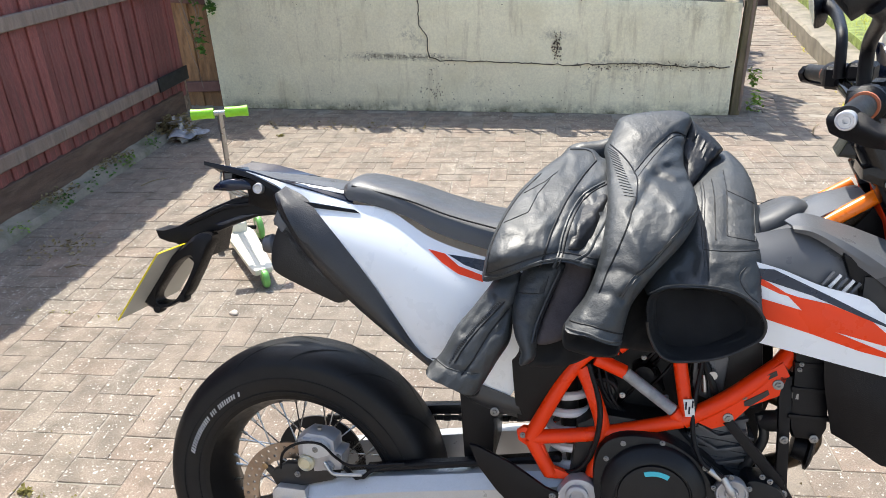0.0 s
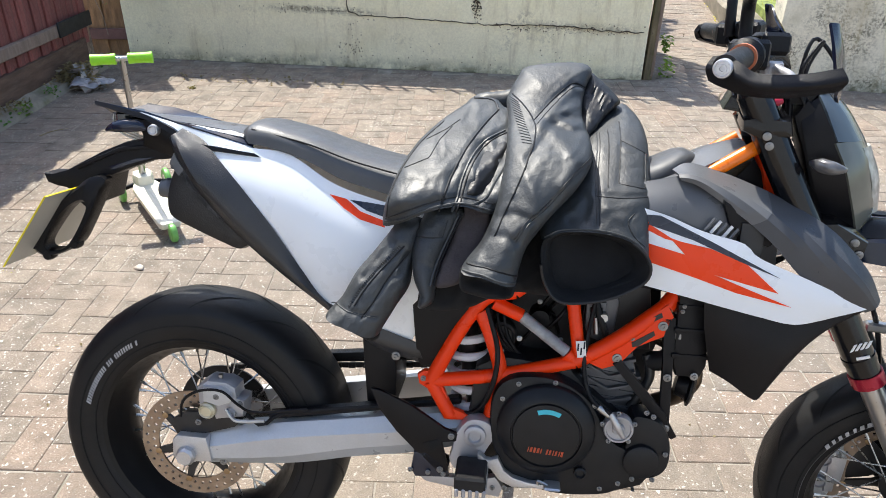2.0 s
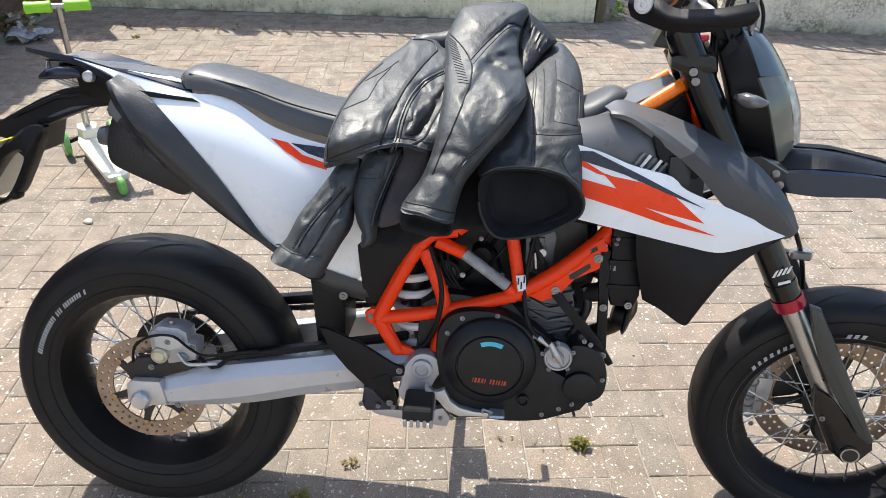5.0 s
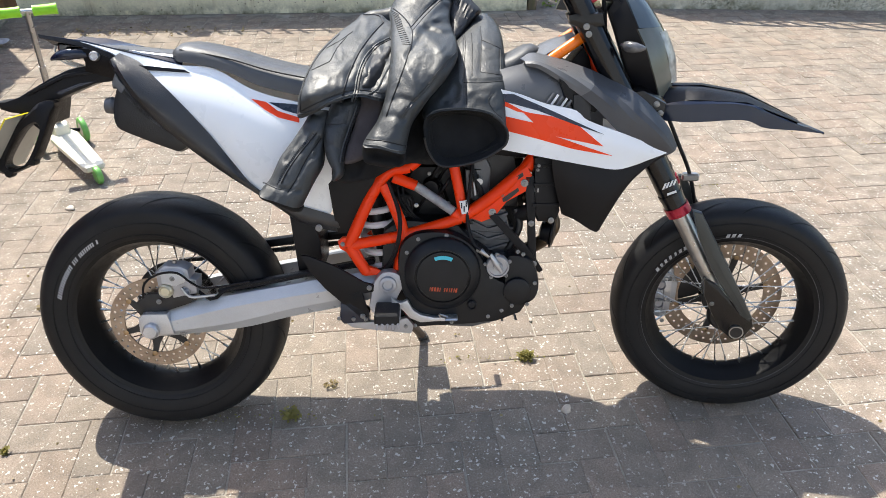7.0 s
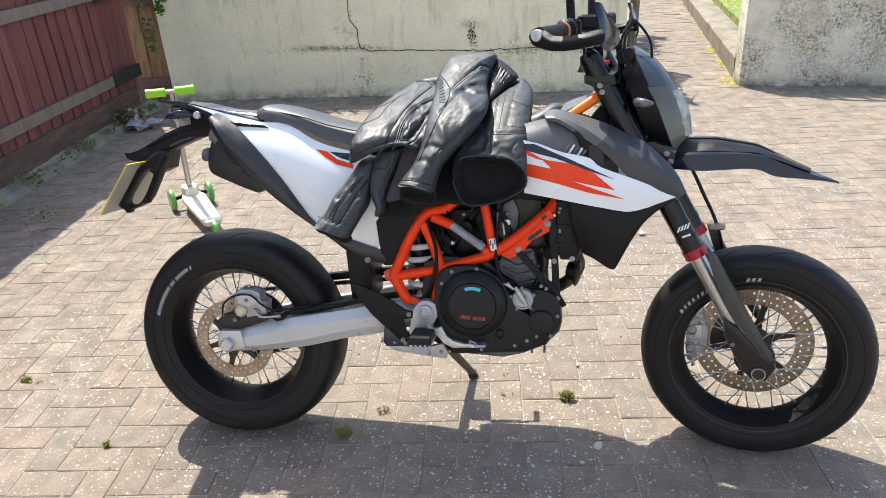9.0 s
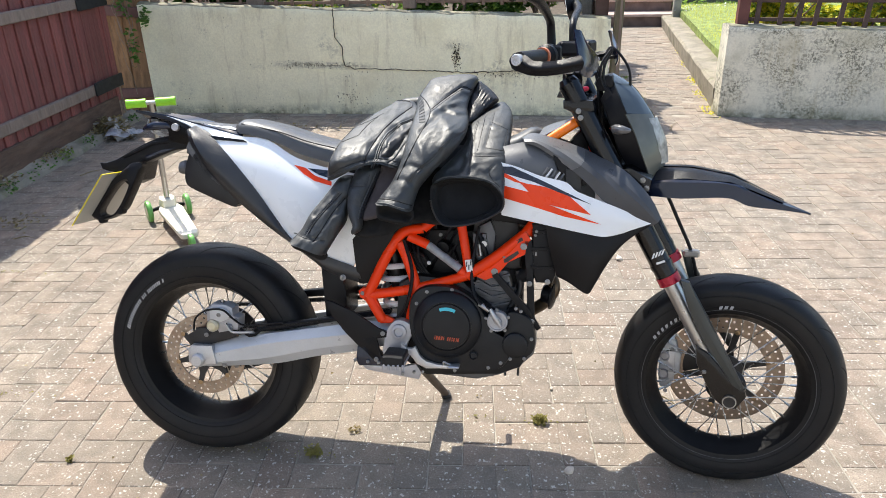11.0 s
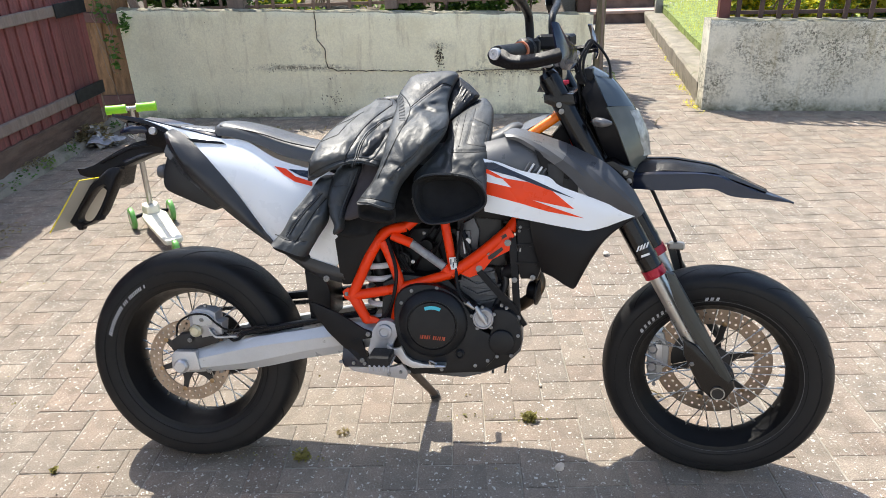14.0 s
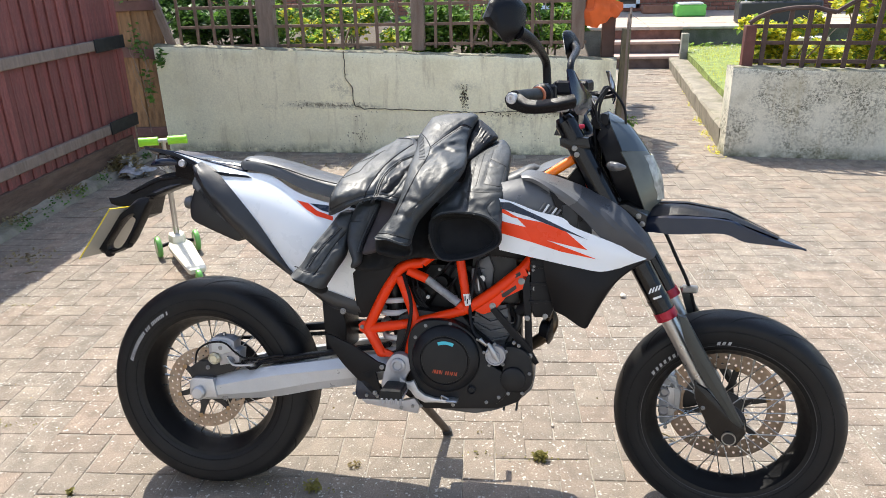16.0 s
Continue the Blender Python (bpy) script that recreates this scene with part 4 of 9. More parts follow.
# frame: orange trellis
def frame_tubes():
    T = []
    for s in (1, -1):
        v = 0.118 * s
        A, B, C = pt(0.500, v, 0.524), pt(0.598, 0.112 * s, 0.700), pt(0.650, 0.105 * s, 0.712)
        D, E = pt(0.632, v, 0.548), pt(0.770, v, 0.588)
        F = pt(0.925, 0.105 * s, 0.705)
        G, H = pt(0.540, v, 0.455), pt(0.618, v, 0.462)
        K = pt(0.665, 0.112 * s, 0.668)
        T += [("frame_tube", [A, pt(0.555, v, 0.64), B, C], 0.0145), ("frame_tube", [A, D, E], 0.0135), ("frame_tube", [E, pt(0.845, v, 0.640), F], 0.0150),
              ("frame_tube", [pt(0.588, 0.114 * s, 0.672), pt(0.612, v, 0.62), D, H], 0.0138), ("frame_tube", [A, G], 0.0140), ("frame_tube", [pt(0.612, 0.112 * s, 0.690), K], 0.0130),
              ("frame_tube", [pt(0.752, 0.100 * s, 0.73), pt(0.778, v, 0.592)], 0.0125), ("frame_tube", [C, pt(0.70, 0.10 * s, 0.75), pt(0.80, 0.095 * s, 0.80)], 0.014),
              ("frame_tube", [pt(0.752, v, 0.604), E], 0.0135), ("frame_tube", [F, pt(1.00, 0.07 * s, 0.80), pt(1.06, 0.045 * s, 0.90)], 0.016)]
    return T


M_braced = mat("white_tube", (0.28, 0.29, 0.31), 0.35, var=0.25, scale=60)
for nm, p, r in frame_tubes():
    tube(nm, p, r, M_orange, bike, "orange steel frame tube", 14)
for s in (1, -1):
    tube("frame_link", [pt(0.665, 0.114 * s, 0.668), pt(0.752, 0.118 * s, 0.606)], 0.0115, M_braced, bike, "grey frame cross link", 12)
    slab("frame_gusset", [(0.790, 0.590), (0.850, 0.652), (0.925, 0.714), (0.938, 0.690), (0.925, 0.652), (0.880, 0.628), (0.850, 0.590), (0.820, 0.578)], -s * 0.122, -s * 0.112, M_orange, bike, "orange frame gusset plate", 0.003)
    slab("frame_lug", [(0.474, 0.536), (0.486, 0.546), (0.510, 0.545), (0.545, 0.470), (0.600, 0.452), (0.632, 0.468), (0.628, 0.452), (0.534, 0.446), (0.508, 0.500), (0.478, 0.518)], -s * 0.124, -s * 0.110, M_orange, bike, "orange swingarm pivot lug", 0.003)
    slab("gusset_slot", [(0.868, 0.636), (0.905, 0.662), (0.908, 0.654), (0.880, 0.630), (0.870, 0.628)], -s * 0.1235, -s * 0.1215, M_darkmetal, bike, "", 0)
    slab("gusset_slot", [(0.880, 0.676), (0.915, 0.698), (0.918, 0.690), (0.884, 0.668)], -s * 0.1235, -s * 0.1215, M_darkmetal, bike, "", 0)
slab("frame_sticker", [(0.766, 0.634), (0.784, 0.636), (0.788, 0.604), (0.772, 0.602)], -0.1325, -0.131, M_decal_white, bike, "small white sticker with dark marks", 0)
for k, (a, b) in enumerate(((0.770, 0.624), (0.776, 0.616), (0.781, 0.628))):
    slab("sticker_mark", [(a, b - 0.008), (a + 0.003, b - 0.008), (a + 0.003, b + 0.006), (a, b + 0.006)], -0.1335, -0.1324, M_decal_navy, bike, "", 0)
for u, v, h, r in ((0.845, 0.122, 0.603, 0.011), (0.920, 0.122, 0.673, 0.011), (0.486, 0.124, 0.530, 0.007), (0.868, 0.122, 0.645, 0.006)):
    bolt(bike, u, -v, h, r)
# shock absorber with a white spring
sp = []
for i in range(120):
    a = i / 120 * 5.6 * 2 * math.pi
    t = i / 119
    c = pt(0.556, 0.045, 0.625).lerp(pt(0.586, 0.045, 0.430), t)
    sp.append(c + Vector((0.040 * math.cos(a), 0.040 * math.sin(a), 0.008 * math.cos(a))))
tube("shock_spring", sp, 0.0085, M_spring, bike, "white shock absorber spring", 8, n=200)
tube("shock_body", [pt(0.545, 0.045, 0.70), pt(0.565, 0.045, 0.57), pt(0.588, 0.045, 0.42)], [0.022, 0.020, 0.014], M_darkmetal, bike, "dark shock absorber body", 14)
tube("reservoir_hose", [pt(0.60, 0.118, 0.68), pt(0.625, 0.135, 0.60), pt(0.615, 0.140, 0.52), pt(0.585, 0.12, 0.465), pt(0.53, 0.11, 0.455)], 0.005, M_blackplastic, bike, "black hose", 8)

# engine
def engine():
    eng = slab("engine", [(0.585, 0.56), (0.63, 0.585), (0.76, 0.575), (0.80, 0.53), (0.88, 0.47), (0.945, 0.45), (0.955, 0.39), (0.92, 0.335), (0.86, 0.312), (0.66, 0.30), (0.60, 0.34), (0.575, 0.45)], -0.115, 0.13, M_engine, bike, "black single-cylinder engine", 0.012)
    slab("sump", [(0.650, 0.330), (0.950, 0.42), (0.962, 0.40), (0.955, 0.365), (0.915, 0.325), (0.86, 0.300), (0.80, 0.285), (0.70, 0.292), (0.65, 0.306)], -0.085, 0.10, M_castgrey, eng, "bare cast alloy sump", 0.006)
    # ribs under the sump
    for k in range(7):
        box("sump_rib", 0.70 + k * 0.035, 0.706 + k * 0.035, -0.080, 0.09, 0.286 + 0.004 * abs(k - 2), 0.300, M_castgrey, eng)
    slab("clutch_case", [(0.628, 0.535), (0.665, 0.562), (0.735, 0.563), (0.79, 0.535), (0.82, 0.495), (0.845, 0.45), (0.885, 0.425), (0.895, 0.385), (0.87, 0.345), (0.825, 0.328), (0.74, 0.325), (0.665, 0.355), (0.628, 0.41), (0.618, 0.48)], -0.152, -0.10, M_engine, eng, "black engine side cover", 0.010, round_to=56)
    lathe("clutch_cover", [(-0.150, 0.092), (-0.160, 0.0915), (-0.165, 0.088), (-0.177, 0.070), (-0.178, 0.0665), (-0.174, 0.065), (-0.174, 0.0625), (-0.178, 0.061), (-0.179, 0.055), (-0.179, 0.004)], M_engine, eng, "round black clutch cover", 64, centre=(0.724, 0, 0.462))
    # markings on it: plain shapes
    for (a0, a1, r0, r1, ma, nm) in ((62, 112, 0.044, 0.053, M_decal_blue, "blue_sticker"),):
        vs, f = [], []
        for i in range(9):
            a = radians(a0 + (a1 - a0) * i / 8)
            for r in (r0, r1):
                vs += [Vector((0.724 + r * math.cos(a), -0.1802, 0.462 + r * math.sin(a))), Vector((0.724 + r * math.cos(a), -0.1785, 0.462 + r * math.sin(a)))]
        for i in range(8):
            o = 4 * i
            f += [(o, o + 2, o + 6, o + 4), (o, o + 4, o + 5, o + 1), (o + 2, o + 3, o + 7, o + 6)]
        f += [(0, 1, 3, 2), (32, 34, 35, 33)]
        put(nm, mesh(nm, vs, f, ma, smooth=False), eng, "small bright blue sticker")
    M_coverred = mat("dull_orange_mark", (0.42, 0.06, 0.02), 0.4, var=0.1)
    for x0, x1 in ((0.692, 0.6935), (0.696, 0.700), (0.7025, 0.7065), (0.709, 0.713), (0.7155, 0.7175), (0.726, 0.729), (0.7315, 0.7345), (0.738, 0.740), (0.7425, 0.7455), (0.749, 0.751), (0.753, 0.757)):
        slab("cover_mark", [(x0, 0.427 - (x0 - 0.69) * 0.08), (x1, 0.427 - (x1 - 0.69) * 0.08), (x1 + 0.002, 0.437 - (x1 - 0.69) * 0.08), (x0 + 0.002, 0.437 - (x0 - 0.69) * 0.08)], -0.1802, -0.1785, M_coverred, eng, "small orange marking bar", 0)
    lathe("oil_cap", [(-0.150, 0.012), (-0.160, 0.012), (-0.162, 0.009), (-0.158, 0.007), (-0.158, 0.002)], M_engine, eng, "", 10, centre=(0.795, 0, 0.378))
    for u, v, h in ((0.668, 0.150, 0.548), (0.735, 0.150, 0.556), (0.637, 0.150, 0.385), (0.835, 0.150, 0.345), (0.745, 0.150, 0.332), (0.892, 0.15, 0.405), (0.640, 0.15, 0.515), (0.810, 0.15, 0.517), (0.868, 0.15, 0.36)):
        bolt(eng, u, -v, h, 0.0062)
    # water pump, silver, with its bolts
    lathe("water_pump", [(-0.140, 0.028), (-0.156, 0.028), (-0.159, 0.026), (-0.159, 0.023), (-0.155, 0.022), (-0.154, 0.012), (-0.160, 0.010), (-0.161, 0.003)], M_alu_grey, eng, "silver water pump housing", 26, centre=(0.857, 0, 0.476))
    for k in range(5):
        a = k * 1.257 + 0.4
        bolt(eng, 0.857 + 0.031 * math.cos(a), -0.153, 0.476 + 0.031 * math.sin(a), 0.0058)
    tube("pump_lever", [pt(0.838, 0.166, 0.512), pt(0.850, 0.168, 0.492), pt(0.866, 0.164, 0.464)], [0.005, 0.0075, 0.004], M_alu, eng, "silver clutch arm", 10)
    tube("pump_spout", [pt(0.815, 0.160, 0.520), pt(0.836, 0.164, 0.507)], 0.007, M_steel, eng, "", 10)
    slab("ignition_cover", [(0.885, 0.50), (0.935, 0.49), (0.957, 0.445), (0.955, 0.395), (0.925, 0.372), (0.885, 0.380), (0.872, 0.41), (0.878, 0.46)], -0.148, -0.09, M_engine, eng, "black ignition cover", 0.010, round_to=36)
    lathe("filter_cap", [(-0.146, 0.034), (-0.158, 0.033), (-0.161, 0.028), (-0.161, 0.004)], M_engine, eng, "round black oil filter cap", 28, centre=(0.905, 0, 0.412))
    for u, h in ((0.905, 0.512), (0.918, 0.505), (0.948, 0.43), (0.93, 0.375), (0.893, 0.372)):
        bolt(eng, u, -0.150, h, 0.006)
    # cylinder and head
    cyl = slab("cylinder", [(0.775, 0.50), (0.80, 0.60), (0.88, 0.60), (0.905, 0.50), (0.88, 0.455), (0.80, 0.46)], -0.085, 0.085, M_castgrey, eng, "ribbed cast cylinder", 0.010)
    for k in range(6):
        z = 0.475 + k * 0.017
        slab("cylinder_fin", [(0.785, z), (0.900, z - 0.012), (0.900, z - 0.007), (0.785, z + 0.005)], -0.088, 0.09, M_castgrey, eng, "", 0)
    for k in range(4):                    # moulded chevrons on the barrel
        z = 0.515 + 0.026 * k
        slab("barrel_chevron", [(0.800, z), (0.838, z - 0.020), (0.885, z - 0.006), (0.885, z), (0.838, z - 0.013), (0.800, z + 0.007)], -0.096, -0.08, M_castgrey, eng, "", 0.001)
    slab("cylinder_head", [(0.775, 0.595), (0.785, 0.76), (0.90, 0.76), (0.915, 0.60)], -0.070, 0.08, M_darkmetal, eng, "dark cylinder head", 0.012)
    slab("head_cover", [(0.79, 0.64), (0.80, 0.72), (0.83, 0.735), (0.845, 0.70), (0.84, 0.64), (0.82, 0.62)], -0.088, -0.06, M_castgrey, eng, "", 0.008)
    tube("spark_lead", [pt(0.80, 0.10, 0.70), pt(0.815, 0.108, 0.66), pt(0.83, 0.10, 0.62)], 0.007, M_blackplastic, eng, "", 8)
    lathe("plug_cap", [(-0.112, 0.004), (-0.112, 0.008), (-0.095, 0.009)], M_steel, eng, "", 12, centre=(0.815, 0, 0.675))
    tube("clutch_cable", [pt(0.838, 0.168, 0.512), pt(0.80, 0.150, 0.535), pt(0.785, 0.13, 0.60), pt(0.80, 0.10, 0.72)], 0.0045, M_blackplastic, eng, "black cable", 8)
    tube("throttle_body", [pt(0.68, 0.0, 0.67), pt(0.80, 0.0, 0.68)], 0.045, M_darkmetal, eng, "dark throttle body", 18)
    lathe("relay_can", [(-0.09, 0.018), (-0.075, 0.020), (-0.03, 0.020)], M_blackplastic, eng, "", 16, centre=(0.70, 0, 0.655))
    for k, (a, b) in enumerate(((0.690, 0.635), (0.715, 0.700), (0.735, 0.660), (0.745, 0.715))):
        tube("wire", [pt(a - 0.03, 0.06, b - 0.05), pt(a, 0.085, b), pt(a + 0.03, 0.07, b + 0.03), pt(a + 0.05, 0.05, b - 0.02)], 0.0038, M_blackplastic, eng, "", 6)
    bolt(eng, 0.682, -0.098, 0.646, 0.006)
    bolt(eng, 0.697, -0.098, 0.694, 0.006)
    # carrier arm in front
    slab("engine_mount", [(0.838, 0.592), (0.852, 0.602), (0.945, 0.50), (0.955, 0.470), (0.935, 0.475), (0.925, 0.490)], -0.128, -0.116, M_blackplastic, eng, "black engine mount brace", 0.003)
    slab("front_mount", [(0.920, 0.690), (0.942, 0.690), (0.955, 0.48), (0.972, 0.452), (0.962, 0.445), (0.935, 0.470), (0.930, 0.580)], -0.122, -0.108, M_blackplastic, eng, "black front mount bracket", 0.003)
    for u, h in ((0.947, 0.472), (0.938, 0.575), (0.985, 0.582)):
        bolt(eng, u, -0.128, h, 0.009)
    lathe("horn", [(-0.030, 0.010), (-0.026, 0.024), (-0.004, 0.028), (0.0, 0.039), (0.004, 0.039), (0.008, 0.030), (0.012, 0.008)], M_blackplastic, eng, "black round horn", 30, "x", m=Matrix.Translation((1.000, -0.055, 0.528)) @ pose(0, 0, 0, 0, 8, -14))
    tube("exhaust_header", [pt(0.90, 0.0, 0.62), pt(0.97, 0.03, 0.60), pt(1.005, 0.055, 0.555), pt(0.985, 0.05, 0.510), pt(0.94, 0.02, 0.47)], 0.017, mat("brown_header", (0.13, 0.095, 0.065), 0.35, metal=0.8, var=0.2, scale=20), eng, "heat-browned exhaust header", 16)
    # canister behind the shroud
    slab("canister", [(0.940, 0.735), (1.000, 0.735), (1.008, 0.60), (0.998, 0.575), (0.955, 0.575), (0.945, 0.60)], -0.125, -0.07, M_blackplastic, eng, "black fluted canister", 0.014)
    for z in (0.615, 0.665, 0.71):
        slab("canister_band", [(0.941, z), (1.007, z), (1.006, z + 0.008), (0.941, z + 0.008)], -0.128, -0.068, M_blackplastic, eng, "", 0.002)
    for u, h in ((0.952, 0.715), (0.950, 0.705)):
        bolt(eng, u, -0.126, h, 0.005)
    # air box, then an added black slab that hides the gap behind the bay
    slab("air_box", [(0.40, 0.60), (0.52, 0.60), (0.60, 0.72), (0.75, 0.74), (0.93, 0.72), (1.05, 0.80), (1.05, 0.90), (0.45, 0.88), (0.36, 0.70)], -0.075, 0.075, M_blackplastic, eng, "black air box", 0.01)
    slab("engine_core", [(0.520, 0.69), (0.930, 0.71), (0.940, 0.62), (0.921, 0.55), (0.925, 0.42), (0.70, 0.42), (0.60, 0.50), (0.515, 0.55)], -0.030, 0.040, M_blackplastic, eng, "added black slab that fills the engine bay", 0.01)
    inj = slab("injector", [(0.783, 0.700), (0.820, 0.700), (0.822, 0.640), (0.812, 0.622), (0.796, 0.628), (0.784, 0.648)], -0.095, -0.060, M_castgrey, eng, "grey fuel injector body", 0.005)
    tube("injector_stem", [pt(0.802, 0.099, 0.672), pt(0.806, 0.100, 0.640)], 0.0055, M_steel, inj, "bright steel stem", 10)
    slab("injector_clip", [(0.790, 0.690), (0.814, 0.690), (0.814, 0.680), (0.790, 0.680)], -0.099, -0.094, M_blackplastic, inj, "black connector clip", 0.002)
    lathe("throttle_body", [(-0.060, 0.030), (-0.085, 0.030), (-0.088, 0.026), (-0.084, 0.022), (-0.084, 0.003)], M_darkmetal, eng, "dark round throttle body", 26, centre=(0.628, 0, 0.612))
    for k in range(4):
        tube("wiring_loom", [pt(0.590 + 0.012 * k, 0.070, 0.690), pt(0.600 + 0.014 * k, 0.088, 0.640 - 0.008 * k), pt(0.640 + 0.012 * k, 0.086, 0.588 - 0.004 * k), pt(0.690 + 0.01 * k, 0.072, 0.575)], 0.0036, M_blackplastic, eng, "thin black wiring", 6)
    for u, z, r0 in ((0.664, 0.614, 0.007), (0.632, 0.585, 0.006), (0.742, 0.618, 0.006), (0.600, 0.648, 0.006)):
        bolt(eng, u, -0.090, z, r0, material=M_steel)
    hose = tube("radiator_hose", [pt(0.956, 0.10, 0.735), pt(0.960, 0.104, 0.690), pt(0.956, 0.104, 0.640), pt(0.940, 0.098, 0.600), pt(0.915, 0.08, 0.585)], 0.019, M_rubber, eng, "black ribbed radiator hose", 18, n=30)
    for p in (pt(0.959, 0.1035, 0.700), pt(0.957, 0.104, 0.655)):
        put("hose_clamp", mesh("hose_clamp", *tube_data([p - Vector((0, 0, 0.005)), p + Vector((0, 0, 0.005))], 0.0205, 18), M_bolt), hose, "steel hose clamp")
    tube("coolant_pipe", [pt(0.905, 0.085, 0.600), pt(0.915, 0.09, 0.560), pt(0.90, 0.092, 0.520), pt(0.885, 0.09, 0.49)], 0.009, M_darkmetal, eng, "dark coolant pipe", 12)
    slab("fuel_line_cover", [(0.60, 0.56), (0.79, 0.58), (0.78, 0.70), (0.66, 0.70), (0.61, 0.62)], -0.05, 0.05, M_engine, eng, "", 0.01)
    return eng


engine()
# heel guard, foot peg, brake pedal, stand
slab("heel_guard", [(0.388, 0.512), (0.405, 0.510), (0.470, 0.482), (0.535, 0.440), (0.560, 0.432), (0.560, 0.415), (0.530, 0.410), (0.545, 0.352), (0.538, 0.340), (0.520, 0.345), (0.440, 0.425), (0.405, 0.470)], -0.150, -0.140, M_blackplastic, bike, "black plastic heel guard", 0.004)
slab("heel_guard_slot", [(0.492, 0.405), (0.524, 0.418), (0.530, 0.410), (0.510, 0.392)], -0.1515, -0.149, M_groove, bike, "", 0)
bolt(bike, 0.547, -0.150, 0.426, 0.008)
bolt(bike, 0.528, -0.150, 0.352, 0.008)
slab("peg_bracket", [(0.555, 0.430), (0.575, 0.460), (0.600, 0.466), (0.622, 0.455), (0.630, 0.432), (0.615, 0.400), (0.600, 0.365), (0.565, 0.352), (0.545, 0.372), (0.550, 0.400)], -0.150, -0.118, M_alu_grey, bike, "cast silver footpeg bracket", 0.006, round_to=40)
lathe("pivot_bolt", [(-0.150, 0.021), (-0.158, 0.021), (-0.160, 0.018), (-0.160, 0.013), (-0.155, 0.011), (-0.155, 0.003)], M_alu_grey, bike, "silver swingarm pivot bolt", 28, centre=(0.592, 0, 0.434))


def footpeg():
    fp = box("footpeg", 0.562, 0.622, -0.232, -0.150, 0.362, 0.376, M_alu_grey, bike, "toothed alloy footpeg with black rubber", 0.005)
    box("peg_rubber", 0.562, 0.620, -0.236, -0.156, 0.364, 0.392, M_rubber, fp, "black peg rubber", 0.004)
    for k in range(5):
        box("peg_tooth", 0.564 + k * 0.0125, 0.571 + k * 0.0125, -0.238, -0.232, 0.353, 0.370, M_alu_grey, fp, "", 0.002)
    return fp


footpeg()
slab("brake_pedal", [(0.600, 0.405), (0.618, 0.392), (0.626, 0.392), (0.639, 0.398), (0.652, 0.372), (0.669, 0.359), (0.700, 0.351), (0.746, 0.350), (0.745, 0.340), (0.705, 0.340), (0.669, 0.338), (0.643, 0.350), (0.626, 0.372), (0.600, 0.385)], -0.166, -0.150, M_alu, bike, "forged silver brake pedal", 0.004)
box("pedal_tip", 0.728, 0.760, -0.182, -0.146, 0.347, 0.353, M_alu, bike, "toothed pedal tip", 0.003)
tube("pedal_spring", [pt(0.718, 0.17, 0.352), pt(0.716, 0.172, 0.362), pt(0.735, 0.17, 0.354)], 0.0025, M_steel, bike, "", 6)
slab("master_cylinder", [(0.470, 0.345), (0.475, 0.385), (0.50, 0.392), (0.545, 0.36), (0.545, 0.335), (0.48, 0.330)], -0.150, -0.110, M_gloss, bike, "black brake master cylinder", 0.006)
box("reservoir", 0.477, 0.520, -0.142, -0.108, 0.372, 0.388, M_blackplastic, bike, "small brake reservoir", 0.004, m=pose(0, 0, 0.004))
slab("under_plate", [(0.482, 0.330), (0.60, 0.330), (0.636, 0.340), (0.652, 0.318), (0.645, 0.296), (0.60, 0.302), (0.50, 0.316)], -0.140, -0.122, M_alu_grey, bike, "silver linkage plate", 0.003)
for u, h in ((0.470, 0.348), (0.505, 0.345), (0.535, 0.344), (0.600, 0.312), (0.655, 0.320), (0.632, 0.318)):
    bolt(bike, u, -0.152 if u < 0.56 else -0.142, h, 0.0062)
slab("pedal_return", [(0.62, 0.36), (0.645, 0.355), (0.652, 0.335), (0.632, 0.335)], -0.118, -0.1, M_red, bike, "red linkage piece", 0.004)
STAND_FOOT = LEAN_M.inverted() @ Vector((0.668, 0.222, 0.012))
_sa = pt(0.548, -0.070, 0.330)
tube("side_stand", [_sa, _sa.lerp(STAND_FOOT, 0.5), STAND_FOOT], [0.015, 0.014, 0.012], mat("stand_steel", (0.085, 0.065, 0.052), 0.5, metal=0.3, var=0.25, scale=30), bike, "brown-grey steel side stand", 12)
box("stand_foot", -0.016, 0.016, -0.016, 0.022, -0.008, 0.006, M_darkmetal, bike, "small flat stand foot", 0.004, m=LEAN_M.inverted() @ pose(0.668, 0.222, 0.0095, 0, 0, 20))
for _n, _b in (("footpeg", (0.562, 0.622, 0.150, 0.240, 0.358, 0.378)), ("peg_rubber", (0.566, 0.618, 0.158, 0.232, 0.378, 0.392))):
    box(_n, *_b, M_rubber if _n == "peg_rubber" else M_alu_grey, bike, "black peg rubber" if _n == "peg_rubber" else "toothed alloy footpeg", 0.005)
tube("shift_toe", [pt(0.752, -0.165, 0.411), pt(0.752, -0.212, 0.414)], [0.0085, 0.0095, 0.0085], M_rubber, bike, "black gear lever toe rubber", 12)
tube("shift_lever", [pt(0.62, -0.15, 0.38), pt(0.72, -0.16, 0.40), pt(0.76, -0.17, 0.41)], 0.006, M_alu, bike, "gear lever", 8)

